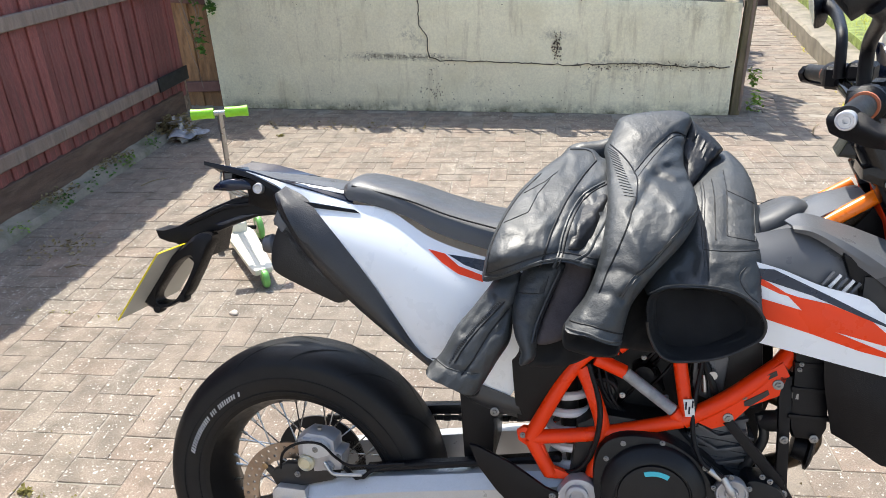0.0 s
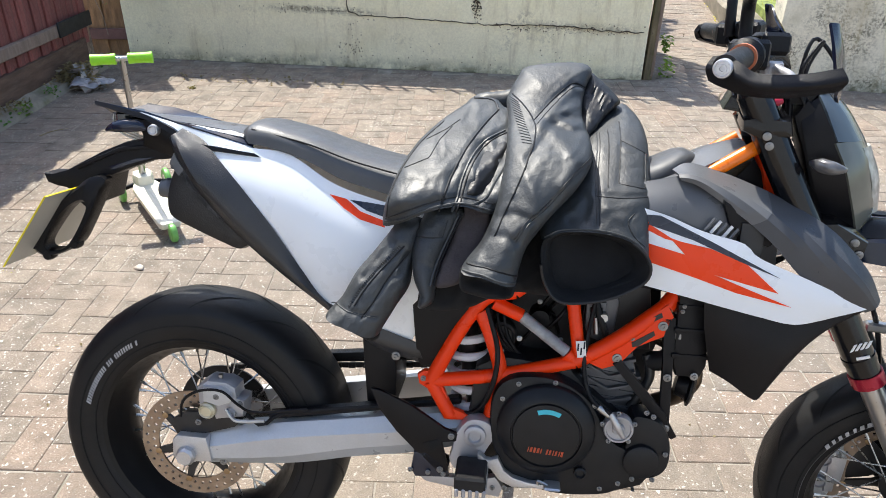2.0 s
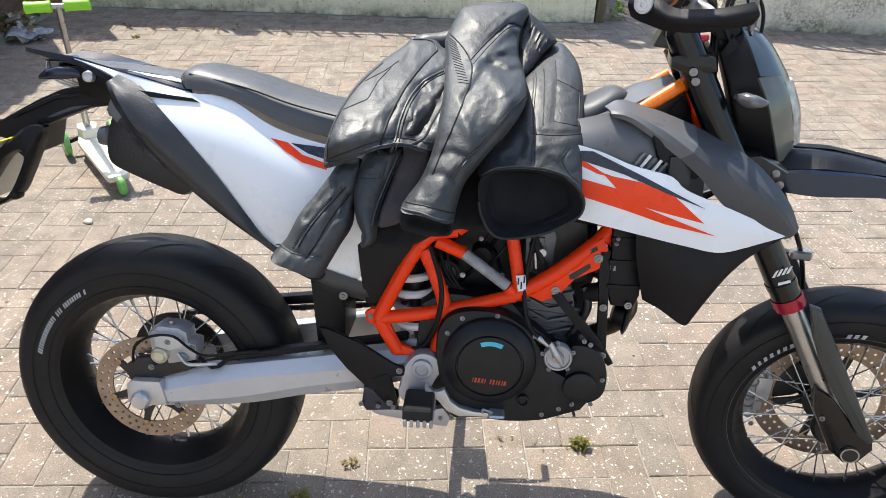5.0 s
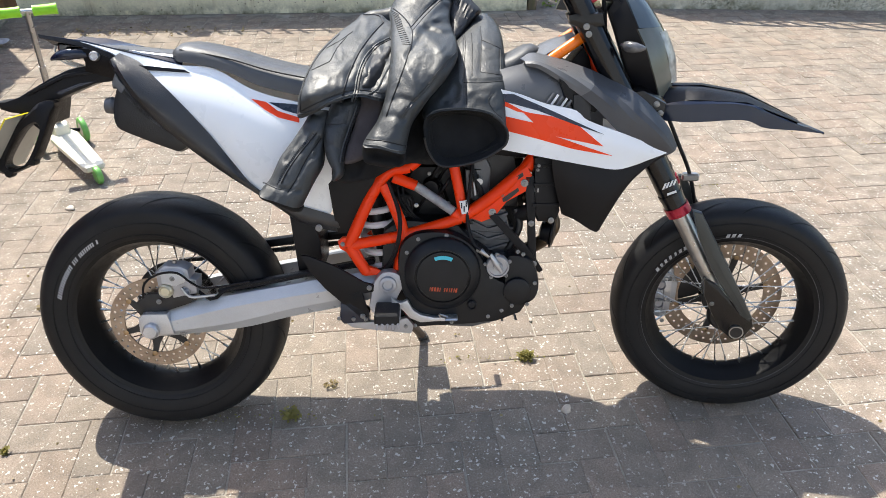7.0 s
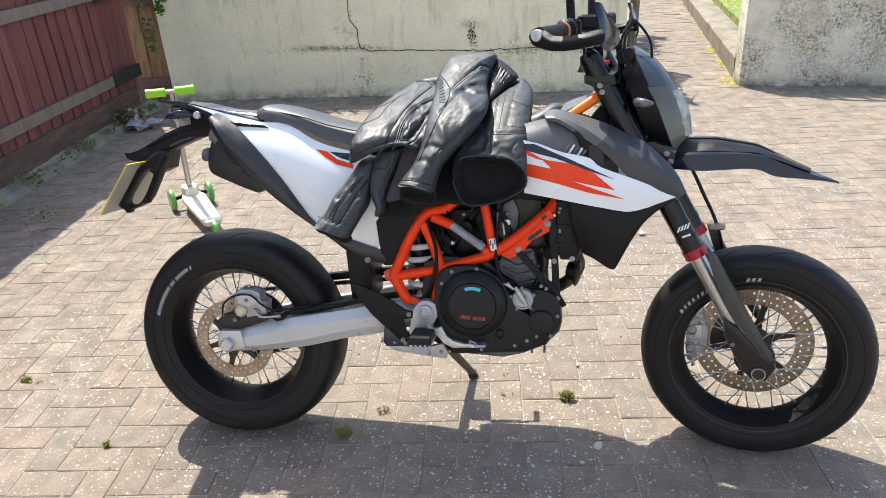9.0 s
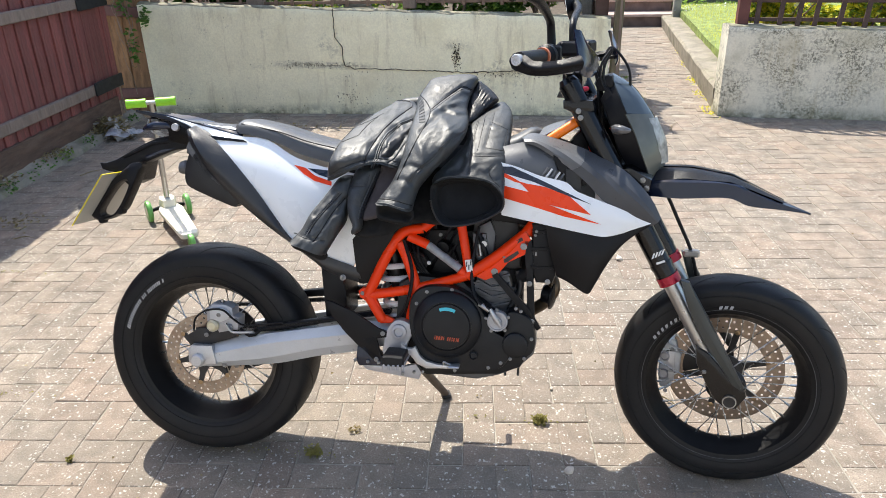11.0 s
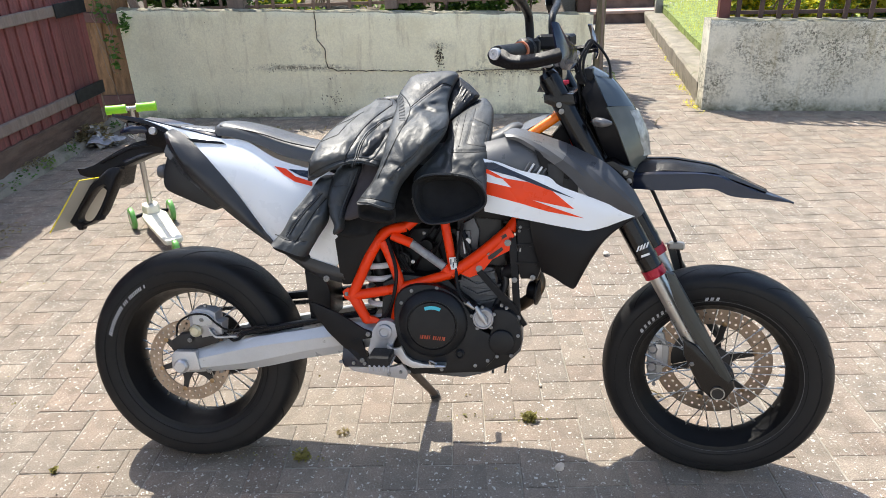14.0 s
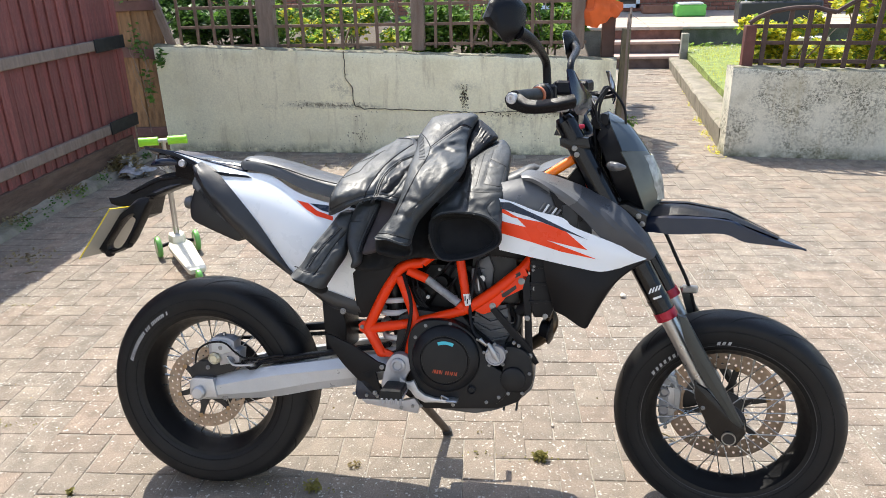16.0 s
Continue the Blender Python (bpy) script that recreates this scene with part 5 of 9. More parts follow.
# ---- bodywork ----
# white rear side panels, with black edging below
M_paneledge = mat("satin_black_edge", (0.022, 0.023, 0.026), 0.34, var=0.2, scale=12, bump=0.0007, bump_scale=380, spec=0.55, rough_var=0.06)
for s in (1, -1):
    side_w = sheet("side_panel", [
        rail(0, (0.048, 0.952, 0.078 * s), (0.150, 0.946, 0.080 * s), (0.215, 0.939, 0.082 * s), (0.300, 0.893, 0.094 * s), (0.400, 0.866, 0.104 * s), (0.56, 0.84, 0.112 * s)),
        rail(0, (0.130, 0.878, 0.113 * s), (0.190, 0.866, 0.119 * s), (0.25, 0.850, 0.124 * s), (0.33, 0.812, 0.127 * s), (0.43, 0.768, 0.128 * s), (0.545, 0.74, 0.122 * s)),
        rail(0, (0.202, 0.792, 0.118 * s), (0.25, 0.770, 0.126 * s), (0.30, 0.745, 0.130 * s), (0.36, 0.718, 0.131 * s), (0.44, 0.690, 0.129 * s), (0.50, 0.68, 0.124 * s)),
        rail(0, (0.272, 0.680, 0.111 * s), (0.31, 0.655, 0.114 * s), (0.345, 0.641, 0.116 * s), (0.38, 0.630, 0.117 * s), (0.43, 0.614, 0.115 * s), (0.460, 0.604, 0.113 * s))],
        0.004 * s, M_white, bike, "glossy white rear side panel", n=40, m=22)
    if s == 1:
        side_panel = side_w
    sheet("panel_edge", [
        rail(0, (0.002, 0.972, 0.070 * s), (0.046, 0.954, 0.078 * s), (0.080, 0.926, 0.096 * s), (0.131, 0.880, 0.115 * s), (0.202, 0.794, 0.122 * s), (0.273, 0.682, 0.116 * s), (0.31, 0.657, 0.117 * s), (0.375, 0.633, 0.120 * s), (0.470, 0.600, 0.117 * s)),
        rail(0, (-0.004, 0.964, 0.096 * s), (0.028, 0.932, 0.118 * s), (0.060, 0.892, 0.128 * s), (0.110, 0.838, 0.131 * s), (0.192, 0.762, 0.132 * s), (0.280, 0.676, 0.126 * s), (0.335, 0.637, 0.123 * s), (0.39, 0.604, 0.123 * s), (0.480, 0.578, 0.119 * s)),
        rail(0, (-0.010, 0.962, 0.090 * s), (0.010, 0.920, 0.100 * s), (0.050, 0.866, 0.108 * s), (0.118, 0.797, 0.114 * s), (0.200, 0.728, 0.116 * s), (0.285, 0.664, 0.112 * s), (0.345, 0.618, 0.108 * s), (0.40, 0.580, 0.108 * s), (0.490, 0.556, 0.106 * s))],
        0.005 * s, M_paneledge, bike, "textured black plastic lower panel edge", n=44, m=10)
    sheet("frame_cover", [
        rail(0, (0.460, 0.700, 0.128 * s), (0.52, 0.73, 0.128 * s), (0.60, 0.745, 0.122 * s)),
        rail(0, (0.470, 0.60, 0.122 * s), (0.50, 0.62, 0.125 * s), (0.565, 0.680, 0.122 * s)),
        rail(0, (0.476, 0.556, 0.112 * s), (0.492, 0.556, 0.114 * s), (0.512, 0.565, 0.112 * s))],
        0.004 * s, M_blackplastic, bike, "black plastic frame cover", n=14, m=14)
bolt(bike, 0.432, -0.124, 0.572, 0.0105, depth=0.008)
# pale blue-grey puts the sky's reflection into the flank's colour
M_tail_sheen = mat("pale_tail", (0.46, 0.50, 0.55), 0.22, var=0.12, coat=0.3)
# tail: a flat sharp-edged lip, its sides, the seat
for s in (1, -1):
    sheet("tail_panel", [
        rail(0, (-0.152, 1.006, 0.030 * s), (-0.07, 1.000, 0.042 * s), (0.02, 0.991, 0.052 * s), (0.10, 0.984, 0.060 * s), (0.150, 0.976, 0.066 * s)),
        rail(0, (-0.164 if s > 0 else -0.12, 1.026 if s > 0 else 1.016, 0.062 * s), (-0.063, 1.012, 0.072 * s), (0.00, 0.996, 0.078 * s), (0.08, 0.977, 0.080 * s), (0.150, 0.960, 0.082 * s))],
        0.004 * s, M_gloss, bike, "gloss dark blue-black tail panel", n=26, m=8, straight=True)
    sheet("tail_lip", [
        rail(0, (-0.168 if s > 0 else -0.12, 1.029 if s > 0 else 1.020, 0.060 * s), (-0.060, 1.010, 0.078 * s), (0.000, 0.988, 0.093 * s), (0.031, 0.966, 0.100 * s), (0.093, 0.958, 0.103 * s), (0.160, 0.951, 0.104 * s)),
        rail(0, (-0.166 if s > 0 else -0.12, 1.022 if s > 0 else 1.013, 0.064 * s), (-0.060, 1.001, 0.082 * s), (0.000, 0.977, 0.096 * s), (0.031, 0.956, 0.103 * s), (0.093, 0.951, 0.105 * s), (0.172, 0.945, 0.106 * s))],
        0.005 * s, M_blackplastic, bike, "sharp black tail edge", n=30, m=4, straight=True)
    sheet("tail_flank", [
        rail(0, (-0.075, 1.0150, 0.070 * s), (0.000, 0.9975, 0.077 * s), (0.031, 0.9900, 0.078 * s), (0.080, 0.9790, 0.079 * s), (0.148, 0.9620, 0.081 * s)),
        rail(0, (-0.062, 1.0125, 0.077 * s), (0.000, 0.9900, 0.092 * s), (0.031, 0.9680, 0.099 * s), (0.093, 0.9600, 0.102 * s), (0.158, 0.9530, 0.103 * s))],
        -0.0025 * s, M_tail_sheen, bike, "gloss tail flank with a pale sky reflection in its colour", n=26, m=6)
    sheet("tail_lower", [
        rail(0, (-0.090, 1.000, 0.066 * s), (-0.05, 0.998, 0.078 * s), (0.0, 0.984, 0.088 * s), (0.03, 0.966, 0.094 * s)),
        rail(0, (-0.070, 0.975, 0.070 * s), (-0.04, 0.972, 0.080 * s), (0.0, 0.960, 0.087 * s), (0.04, 0.940, 0.092 * s)),
        rail(0, (-0.080, 0.950, 0.050 * s), (-0.04, 0.940, 0.060 * s), (0.0, 0.930, 0.070 * s), (0.04, 0.912, 0.078 * s))],
        0.004 * s, M_blackplastic, bike, "black tail side", n=20, m=10)
    tube("rear_indicator", [pt(-0.060, 0.072 * s, 0.984), pt(-0.085, 0.076 * s, 0.988), pt(-0.115, 0.078 * s, 0.986), pt(-0.138, 0.074 * s, 0.980), pt(-0.146, 0.070 * s, 0.976)], [0.006, 0.011, 0.013, 0.010, 0.003], M_gloss, bike, "small dark indicator lens", 16)
sheet("tail_top", [rail(0, (-0.150, 1.005, -0.032), (-0.05, 0.998, -0.045), (0.06, 0.988, -0.058), (0.145, 0.976, -0.066)), rail(0, (-0.152, 1.004, 0.0), (-0.05, 0.997, 0.0), (0.06, 0.991, 0.0), (0.145, 0.984, 0.0)), rail(0, (-0.150, 1.005, 0.032), (-0.05, 0.998, 0.045), (0.06, 0.988, 0.058), (0.145, 0.978, 0.066))], 0.004, M_greyplastic, bike, "grey tail top", n=24, m=10)
sheet("tail_stripe", [rail(0, (-0.11, 1.0080, 0.046), (0.00, 0.9975, 0.056), (0.13, 0.9830, 0.068)), rail(0, (-0.11, 1.0120, 0.056), (0.00, 0.9965, 0.066), (0.13, 0.9790, 0.076))], -0.002, M_decal_white, bike, "white tail stripe", n=16, m=4)
lathe("tail_bolt", [(-0.086, 0.0115), (-0.100, 0.0100), (-0.101, 0.008), (-0.0985, 0.006), (-0.0985, 0.002)], M_alu, bike, "silver tail bolt", 20, centre=(-0.040, 0, 0.984))
box("tail_light", -0.140, -0.112, -0.045, 0.045, 0.975, 1.012, M_glass_dark, bike, "smoked tail light", 0.006)
for y in (-0.02, 0.0, 0.02):
    tube("light_wire", [Vector((-0.15, y, 1.01)), Vector((-0.155, y, 0.99)), Vector((-0.142, y, 0.968)), Vector((-0.11, y, 0.955))], 0.0022, M_steel, bike, "", 6)


def seat():
    """A long seat: cross-sections along the machine."""
    secs = [(0.120, 0.966, 0.984, 0.066), (0.132, 0.956, 0.994, 0.080), (0.17, 0.952, 0.993, 0.086), (0.25, 0.932, 0.975, 0.094), (0.32, 0.902, 0.954, 0.102), (0.42, 0.878, 0.932, 0.112), (0.55, 0.845, 0.930, 0.125), (0.68, 0.845, 0.925, 0.110), (0.80, 0.870, 0.935, 0.090), (0.88, 0.905, 0.958, 0.075), (0.935, 0.940, 0.982, 0.058), (0.962, 0.952, 0.974, 0.036)]
    k = 18
    c = [crom([(s[0], s[j], 0) for s in secs], 48) for j in (1, 2, 3)]
    vs, f = [], []
    for i in range(48):
        x, lo, hi, w = c[0][i].x, c[0][i].y, c[1][i].y, c[2][i].y
        for j in range(k):
            t = j / (k - 1)
            a = math.pi * t
            ca = math.cos(a)
            y = -w * math.copysign(abs(ca) ** 0.65, ca)
            z = lo + (hi - lo) * math.sin(a) ** 0.55
            vs.append(Vector((x, y, z)))
    for i in range(47):
        for j in range(k - 1):
            f.append((i * k + j, i * k + j + 1, (i + 1) * k + j + 1, (i + 1) * k + j))
        f.append((i * k + k - 1, i * k, (i + 1) * k, (i + 1) * k + k - 1))
    f += [tuple(range(k)), tuple(47 * k + j for j in range(k))]
    s = put("seat", mesh("seat", vs, f, M_seat, sharp=60), bike, "long grey-black vinyl seat")
    # seam
    tube("seat_seam", [pt(0.14, 0.074, 0.982), pt(0.25, 0.088, 0.962), pt(0.34, 0.097, 0.936), pt(0.45, 0.108, 0.914)], 0.0016, M_lining, s, "stitched seam", 6)
    return s


seat()
for ob in bike.children:                  # the tail as one sits a little low and narrow
    if ob.name.split(".")[0] in ("tail_panel", "tail_lip", "tail_lower", "tail_top", "tail_stripe", "tail_flank", "rear_indicator", "tail_light", "light_wire", "tail_bolt"):
        ob.matrix_basis = Matrix.Translation((-0.010, 0, -0.013)) @ Matrix.Diagonal((1, 0.85, 1, 1))
# number plate and its hanger
slab("mudguard_arm", [(-0.318, 0.866), (-0.297, 0.866), (-0.264, 0.876), (-0.237, 0.891), (-0.185, 0.918), (-0.138, 0.938), (-0.086, 0.948), (-0.020, 0.957), (0.020, 0.937), (0.020, 0.900), (-0.039, 0.910), (-0.079, 0.905), (-0.123, 0.889), (-0.167, 0.871), (-0.191, 0.861), (-0.220, 0.832), (-0.249, 0.828), (-0.272, 0.838), (-0.290, 0.840), (-0.311, 0.847)], -0.030, 0.030, M_blackplastic, bike, "black rear mudguard arm", 0.006)
slab("arm_rib", [(-0.243, 0.885), (-0.147, 0.928), (-0.045, 0.942), (0.010, 0.927), (0.010, 0.920), (-0.046, 0.934), (-0.148, 0.919), (-0.238, 0.879)], -0.037, 0.037, M_blackplastic, bike, "raised rib", 0.003)
slab("arm_recess", [(-0.175, 0.887), (-0.115, 0.907), (-0.070, 0.912), (-0.085, 0.908), (-0.130, 0.894), (-0.165, 0.880)], -0.0325, 0.0325, M_gloss, bike, "", 0.001)


HP0, HP1 = Vector((-0.236, 0, 0.852)), Vector((-0.338, 0, 0.706))   # plate's upper and lower middle on the hanger
_pd = (HP1 - HP0).normalized()
_pn = Vector((-_pd.z, 0, _pd.x))
plate_m = Matrix(((_pd.x, 0, _pn.x, HP0.x), (_pd.y, 1, _pn.y, HP0.y), (_pd.z, 0, _pn.z, HP0.z), (0, 0, 0, 1)))


def hanger():
    """A frame with an open middle and small feet, in front of the plate."""
    outer = [(-0.203, 0.867), (-0.237, 0.840), (-0.270, 0.817), (-0.303, 0.788), (-0.323, 0.752), (-0.335, 0.714), (-0.326, 0.703), (-0.307, 0.698), (-0.270, 0.709), (-0.236, 0.732), (-0.213, 0.769), (-0.193, 0.806), (-0.171, 0.853), (-0.173, 0.869)]
    inner = [(-0.234, 0.805), (-0.254, 0.793), (-0.278, 0.759), (-0.291, 0.735), (-0.286, 0.725), (-0.266, 0.729), (-0.251, 0.747), (-0.234, 0.781), (-0.229, 0.797)]
    mx, mz = sum(a for a, b in inner) / len(inner), sum(b for a, b in inner) / len(inner)
    inner = [(mx + (a - mx) * 1.50, mz + (b - mz) * 1.30) for a, b in inner]
    n = 56
    po, pi = crom([(a, 0, b) for a, b in outer], n, True), crom([(a, 0, b) for a, b in inner], n, True)
    c = sum(pi, Vector()) / n
    ang = lambda p: math.atan2(p.z - c.z, p.x - c.x)
    po, pi = sorted(po, key=ang), sorted(pi, key=ang)
    vs, f = [], []
    for i in range(n):
        o_, i_ = po[i], pi[i]
        e = o_.lerp(i_, 0.22)
        g = i_.lerp(o_, 0.15)
        vs += [Vector((o_.x, -0.030, o_.z)), Vector((o_.x, -0.058, o_.z)), Vector((e.x, -0.066, e.z)), Vector((g.x, -0.064, g.z)), Vector((i_.x, -0.056, i_.z)), Vector((i_.x, -0.030, i_.z))]
    for i in range(n):
        for j in range(6):
            a, b = i * 6 + j, i * 6 + (j + 1) % 6
            cc, d = ((i + 1) % n) * 6 + (j + 1) % 6, ((i + 1) % n) * 6 + j
            f.append((a, b, cc, d))
    h = put("plate_hanger", mesh("plate_hanger", vs, f, M_blackplastic), bike, "black plastic number plate hanger")
    slab("hanger_spine", [(-0.173, 0.872), (-0.223, 0.853), (-0.248, 0.825), (-0.223, 0.802), (-0.188, 0.817)], -0.045, 0.045, M_blackplastic, h, "", 0.005)
    for u, z in ((-0.300, 0.787), (-0.330, 0.722), (-0.304, 0.701), (-0.244, 0.729)):
        lathe("hanger_foot", [(-0.066, 0.002), (-0.066, 0.0085), (-0.060, 0.0105), (-0.045, 0.0105)], M_blackplastic, h, "", 12, centre=(u, 0, z))
    return h


hanger()
put("number_plate", mesh("number_plate", *box_data(0.015, 0.190, -0.135, 0.085, -0.0017, 0.0, 0.0006), M_plate), bike, "pale back of the number plate", plate_m)
put("plate_rim", mesh("plate_rim", *join(box_data(0.013, 0.192, -0.1366, -0.1352, -0.0026, 0.0003), box_data(0.0138, 0.0150, -0.1366, 0.0866, -0.0026, 0.0003)), M_plate_yellow, smooth=False), bike, "bright yellow plate edge", plate_m)
put("plate_face", mesh("plate_face", *box_data(0.015, 0.190, -0.135, 0.085, -0.0026, -0.0019, 0), M_plate_yellow, smooth=False), bike, "yellow face of the plate", plate_m)
# silencer
slab("silencer", [(0.006, 0.915), (-0.010, 0.885), (-0.019, 0.850), (-0.018, 0.822), (-0.006, 0.806), (0.037, 0.786), (0.090, 0.764), (0.125, 0.755), (0.150, 0.785), (0.100, 0.850), (0.040, 0.915)], -0.112, -0.010, mat("black_silencer", (0.012, 0.012, 0.013), 0.4, spec=0.4, var=0.25, scale=20, bump=0.0006, bump_scale=300), bike, "dark boxed silencer under the tail", 0.018, round_to=48)
tube("silencer_tip", [pt(-0.010, 0.075, 0.862), pt(-0.034, 0.076, 0.860), pt(-0.041, 0.076, 0.860)], [0.012, 0.020, 0.017], M_castgrey, bike, "round grey exhaust end cap", 22)
tube("silencer_bracket", [pt(0.010, 0.075, 0.905), pt(-0.018, 0.075, 0.908)], 0.010, M_castgrey, bike, "grey silencer bracket", 14)
slab("silencer_guard", [(0.002, 0.935), (0.012, 0.918), (0.052, 0.864), (0.105, 0.811), (0.096, 0.800), (0.038, 0.850), (-0.008, 0.915)], -0.112, -0.102, M_greyplastic, bike, "grey silencer guard strip", 0.004)

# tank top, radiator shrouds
# one shroud plastic in two tones: sunlit arm, shaded panel, put into the colour
M_shroud_lit = mat("arm_plastic", (0.104, 0.107, 0.113), 0.36, var=0.12, scale=9, bump=0.00025, bump_scale=900)
M_shroud_shaded = mat("shroud_black", (0.052, 0.054, 0.060), 0.36, spec=0.45, var=0.15, scale=9, bump=0.0003, bump_scale=900)
sheet("tank_top", [rail(0, (0.86, 0.915, 0.100), (0.93, 0.940, 0.092), (0.973, 0.966, 0.080), (1.04, 0.996, 0.062)), rail(0, (0.86, 0.935, 0.0), (0.93, 0.958, 0.0), (0.973, 0.985, 0.0), (1.04, 1.006, 0.0)), rail(0, (0.86, 0.915, -0.100), (0.93, 0.940, -0.092), (0.973, 0.966, -0.080), (1.04, 0.996, -0.062))], 0.006, M_greyplastic, bike, "grey-black tank cover", n=18, m=14)
for s in (1, -1):
    sheet("tank_side", [
        rail(0, (0.780, 0.905, 0.090 * s), (0.862, 0.930, 0.104 * s), (0.935, 0.945, 0.104 * s), (1.01, 0.935, 0.090 * s), (1.06, 0.905, 0.07 * s)),
        rail(0, (0.780, 0.86, 0.128 * s), (0.862, 0.880, 0.140 * s), (0.95, 0.895, 0.138 * s), (1.04, 0.88, 0.125 * s), (1.09, 0.86, 0.11 * s)),
        rail(0, (0.780, 0.78, 0.130 * s), (0.862, 0.790, 0.145 * s), (0.95, 0.79, 0.140 * s), (1.04, 0.78, 0.13 * s), (1.10, 0.77, 0.11 * s))],
        0.004 * s, M_greyplastic, bike, "grey plastic tank side", n=20, m=16)
    # arm and panel are one moulding, split where the shaded tone begins
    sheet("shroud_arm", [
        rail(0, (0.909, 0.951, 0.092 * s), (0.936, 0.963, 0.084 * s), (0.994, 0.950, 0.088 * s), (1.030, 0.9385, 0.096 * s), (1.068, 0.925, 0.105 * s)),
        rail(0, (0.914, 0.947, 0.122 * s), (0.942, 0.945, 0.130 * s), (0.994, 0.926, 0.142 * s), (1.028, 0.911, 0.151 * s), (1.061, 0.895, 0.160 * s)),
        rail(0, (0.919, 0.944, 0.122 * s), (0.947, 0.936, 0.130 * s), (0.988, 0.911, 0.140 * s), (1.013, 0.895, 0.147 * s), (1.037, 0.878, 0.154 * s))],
        0.004 * s, M_shroud_lit, bike, "satin grey plastic shroud arm, sunlit tone in its colour", n=22, m=9, sharp=14)
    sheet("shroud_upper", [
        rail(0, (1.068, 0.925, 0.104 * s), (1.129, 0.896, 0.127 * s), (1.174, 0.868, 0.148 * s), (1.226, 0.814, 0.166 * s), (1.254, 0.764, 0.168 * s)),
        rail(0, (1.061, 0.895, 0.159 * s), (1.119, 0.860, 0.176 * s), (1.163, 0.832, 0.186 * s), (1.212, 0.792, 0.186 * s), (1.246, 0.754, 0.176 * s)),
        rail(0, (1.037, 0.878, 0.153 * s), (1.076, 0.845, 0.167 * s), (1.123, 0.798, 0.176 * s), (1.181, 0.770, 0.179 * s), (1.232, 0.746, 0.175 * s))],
        0.004 * s, M_shroud_shaded, bike, "grey plastic upper radiator shroud, shaded tone in its colour", n=30, m=9, sharp=14)
    wf = sheet("shroud_white", [
        rail(0, (0.855, 0.894, 0.148 * s), (0.900, 0.883, 0.154 * s), (0.955, 0.863, 0.162 * s), (1.022, 0.848, 0.170 * s), (1.050, 0.826, 0.176 * s), (1.134, 0.795, 0.182 * s), (1.236, 0.752, 0.176 * s)),
        rail(0, (0.858, 0.838, 0.156 * s), (0.93, 0.825, 0.166 * s), (1.04, 0.790, 0.180 * s), (1.14, 0.762, 0.185 * s), (1.218, 0.747, 0.178 * s)),
        rail(0, (0.862, 0.760, 0.150 * s), (0.95, 0.744, 0.160 * s), (1.06, 0.724, 0.172 * s), (1.120, 0.716, 0.178 * s), (1.166, 0.729, 0.176 * s))],
        0.004 * s, M_white, bike, "glossy white radiator shroud with orange flashes", n=36, m=16)
    if s == 1:
        shroud_white = wf
    sheet("shroud_lower", [
        rail(0, (0.975, 0.748, 0.156 * s), (1.05, 0.732, 0.168 * s), (1.12, 0.718, 0.174 * s), (1.172, 0.728, 0.172 * s), (1.246, 0.758, 0.170 * s)),
        rail(0, (0.985, 0.690, 0.150 * s), (1.05, 0.672, 0.172 * s), (1.10, 0.655, 0.180 * s), (1.130, 0.662, 0.176 * s), (1.165, 0.700, 0.168 * s)),
        rail(0, (1.010, 0.602, 0.135 * s), (1.040, 0.590, 0.152 * s), (1.075, 0.568, 0.162 * s), (1.088, 0.566, 0.160 * s), (1.100, 0.590, 0.150 * s))],
        0.005 * s, M_blackplastic, bike, "black lower radiator shroud", n=24, m=20)
    slab("radiator", [(1.02, 0.88), (1.06, 0.88), (1.06, 0.62), (1.02, 0.62)], -s * 0.155, -s * 0.045, M_darkmetal, bike, "dark radiator core", 0.004)
    for k in range(5):
        tube("vent_fin", [pt(0.962 + k * 0.010, 0.150 * s, 0.862 - k * 0.004), pt(0.976 + k * 0.010, 0.152 * s, 0.884 - k * 0.004)], 0.0030, M_decal_white if k % 2 else M_greyplastic, bike, "", 6)
    slab("shroud_vent", [(0.985, 0.917), (1.04, 0.890), (1.085, 0.850), (1.07, 0.838), (1.02, 0.852), (1.0, 0.876)], -s * 0.150, -s * 0.120, M_blackplastic, bike, "black vent scoop", 0.006)


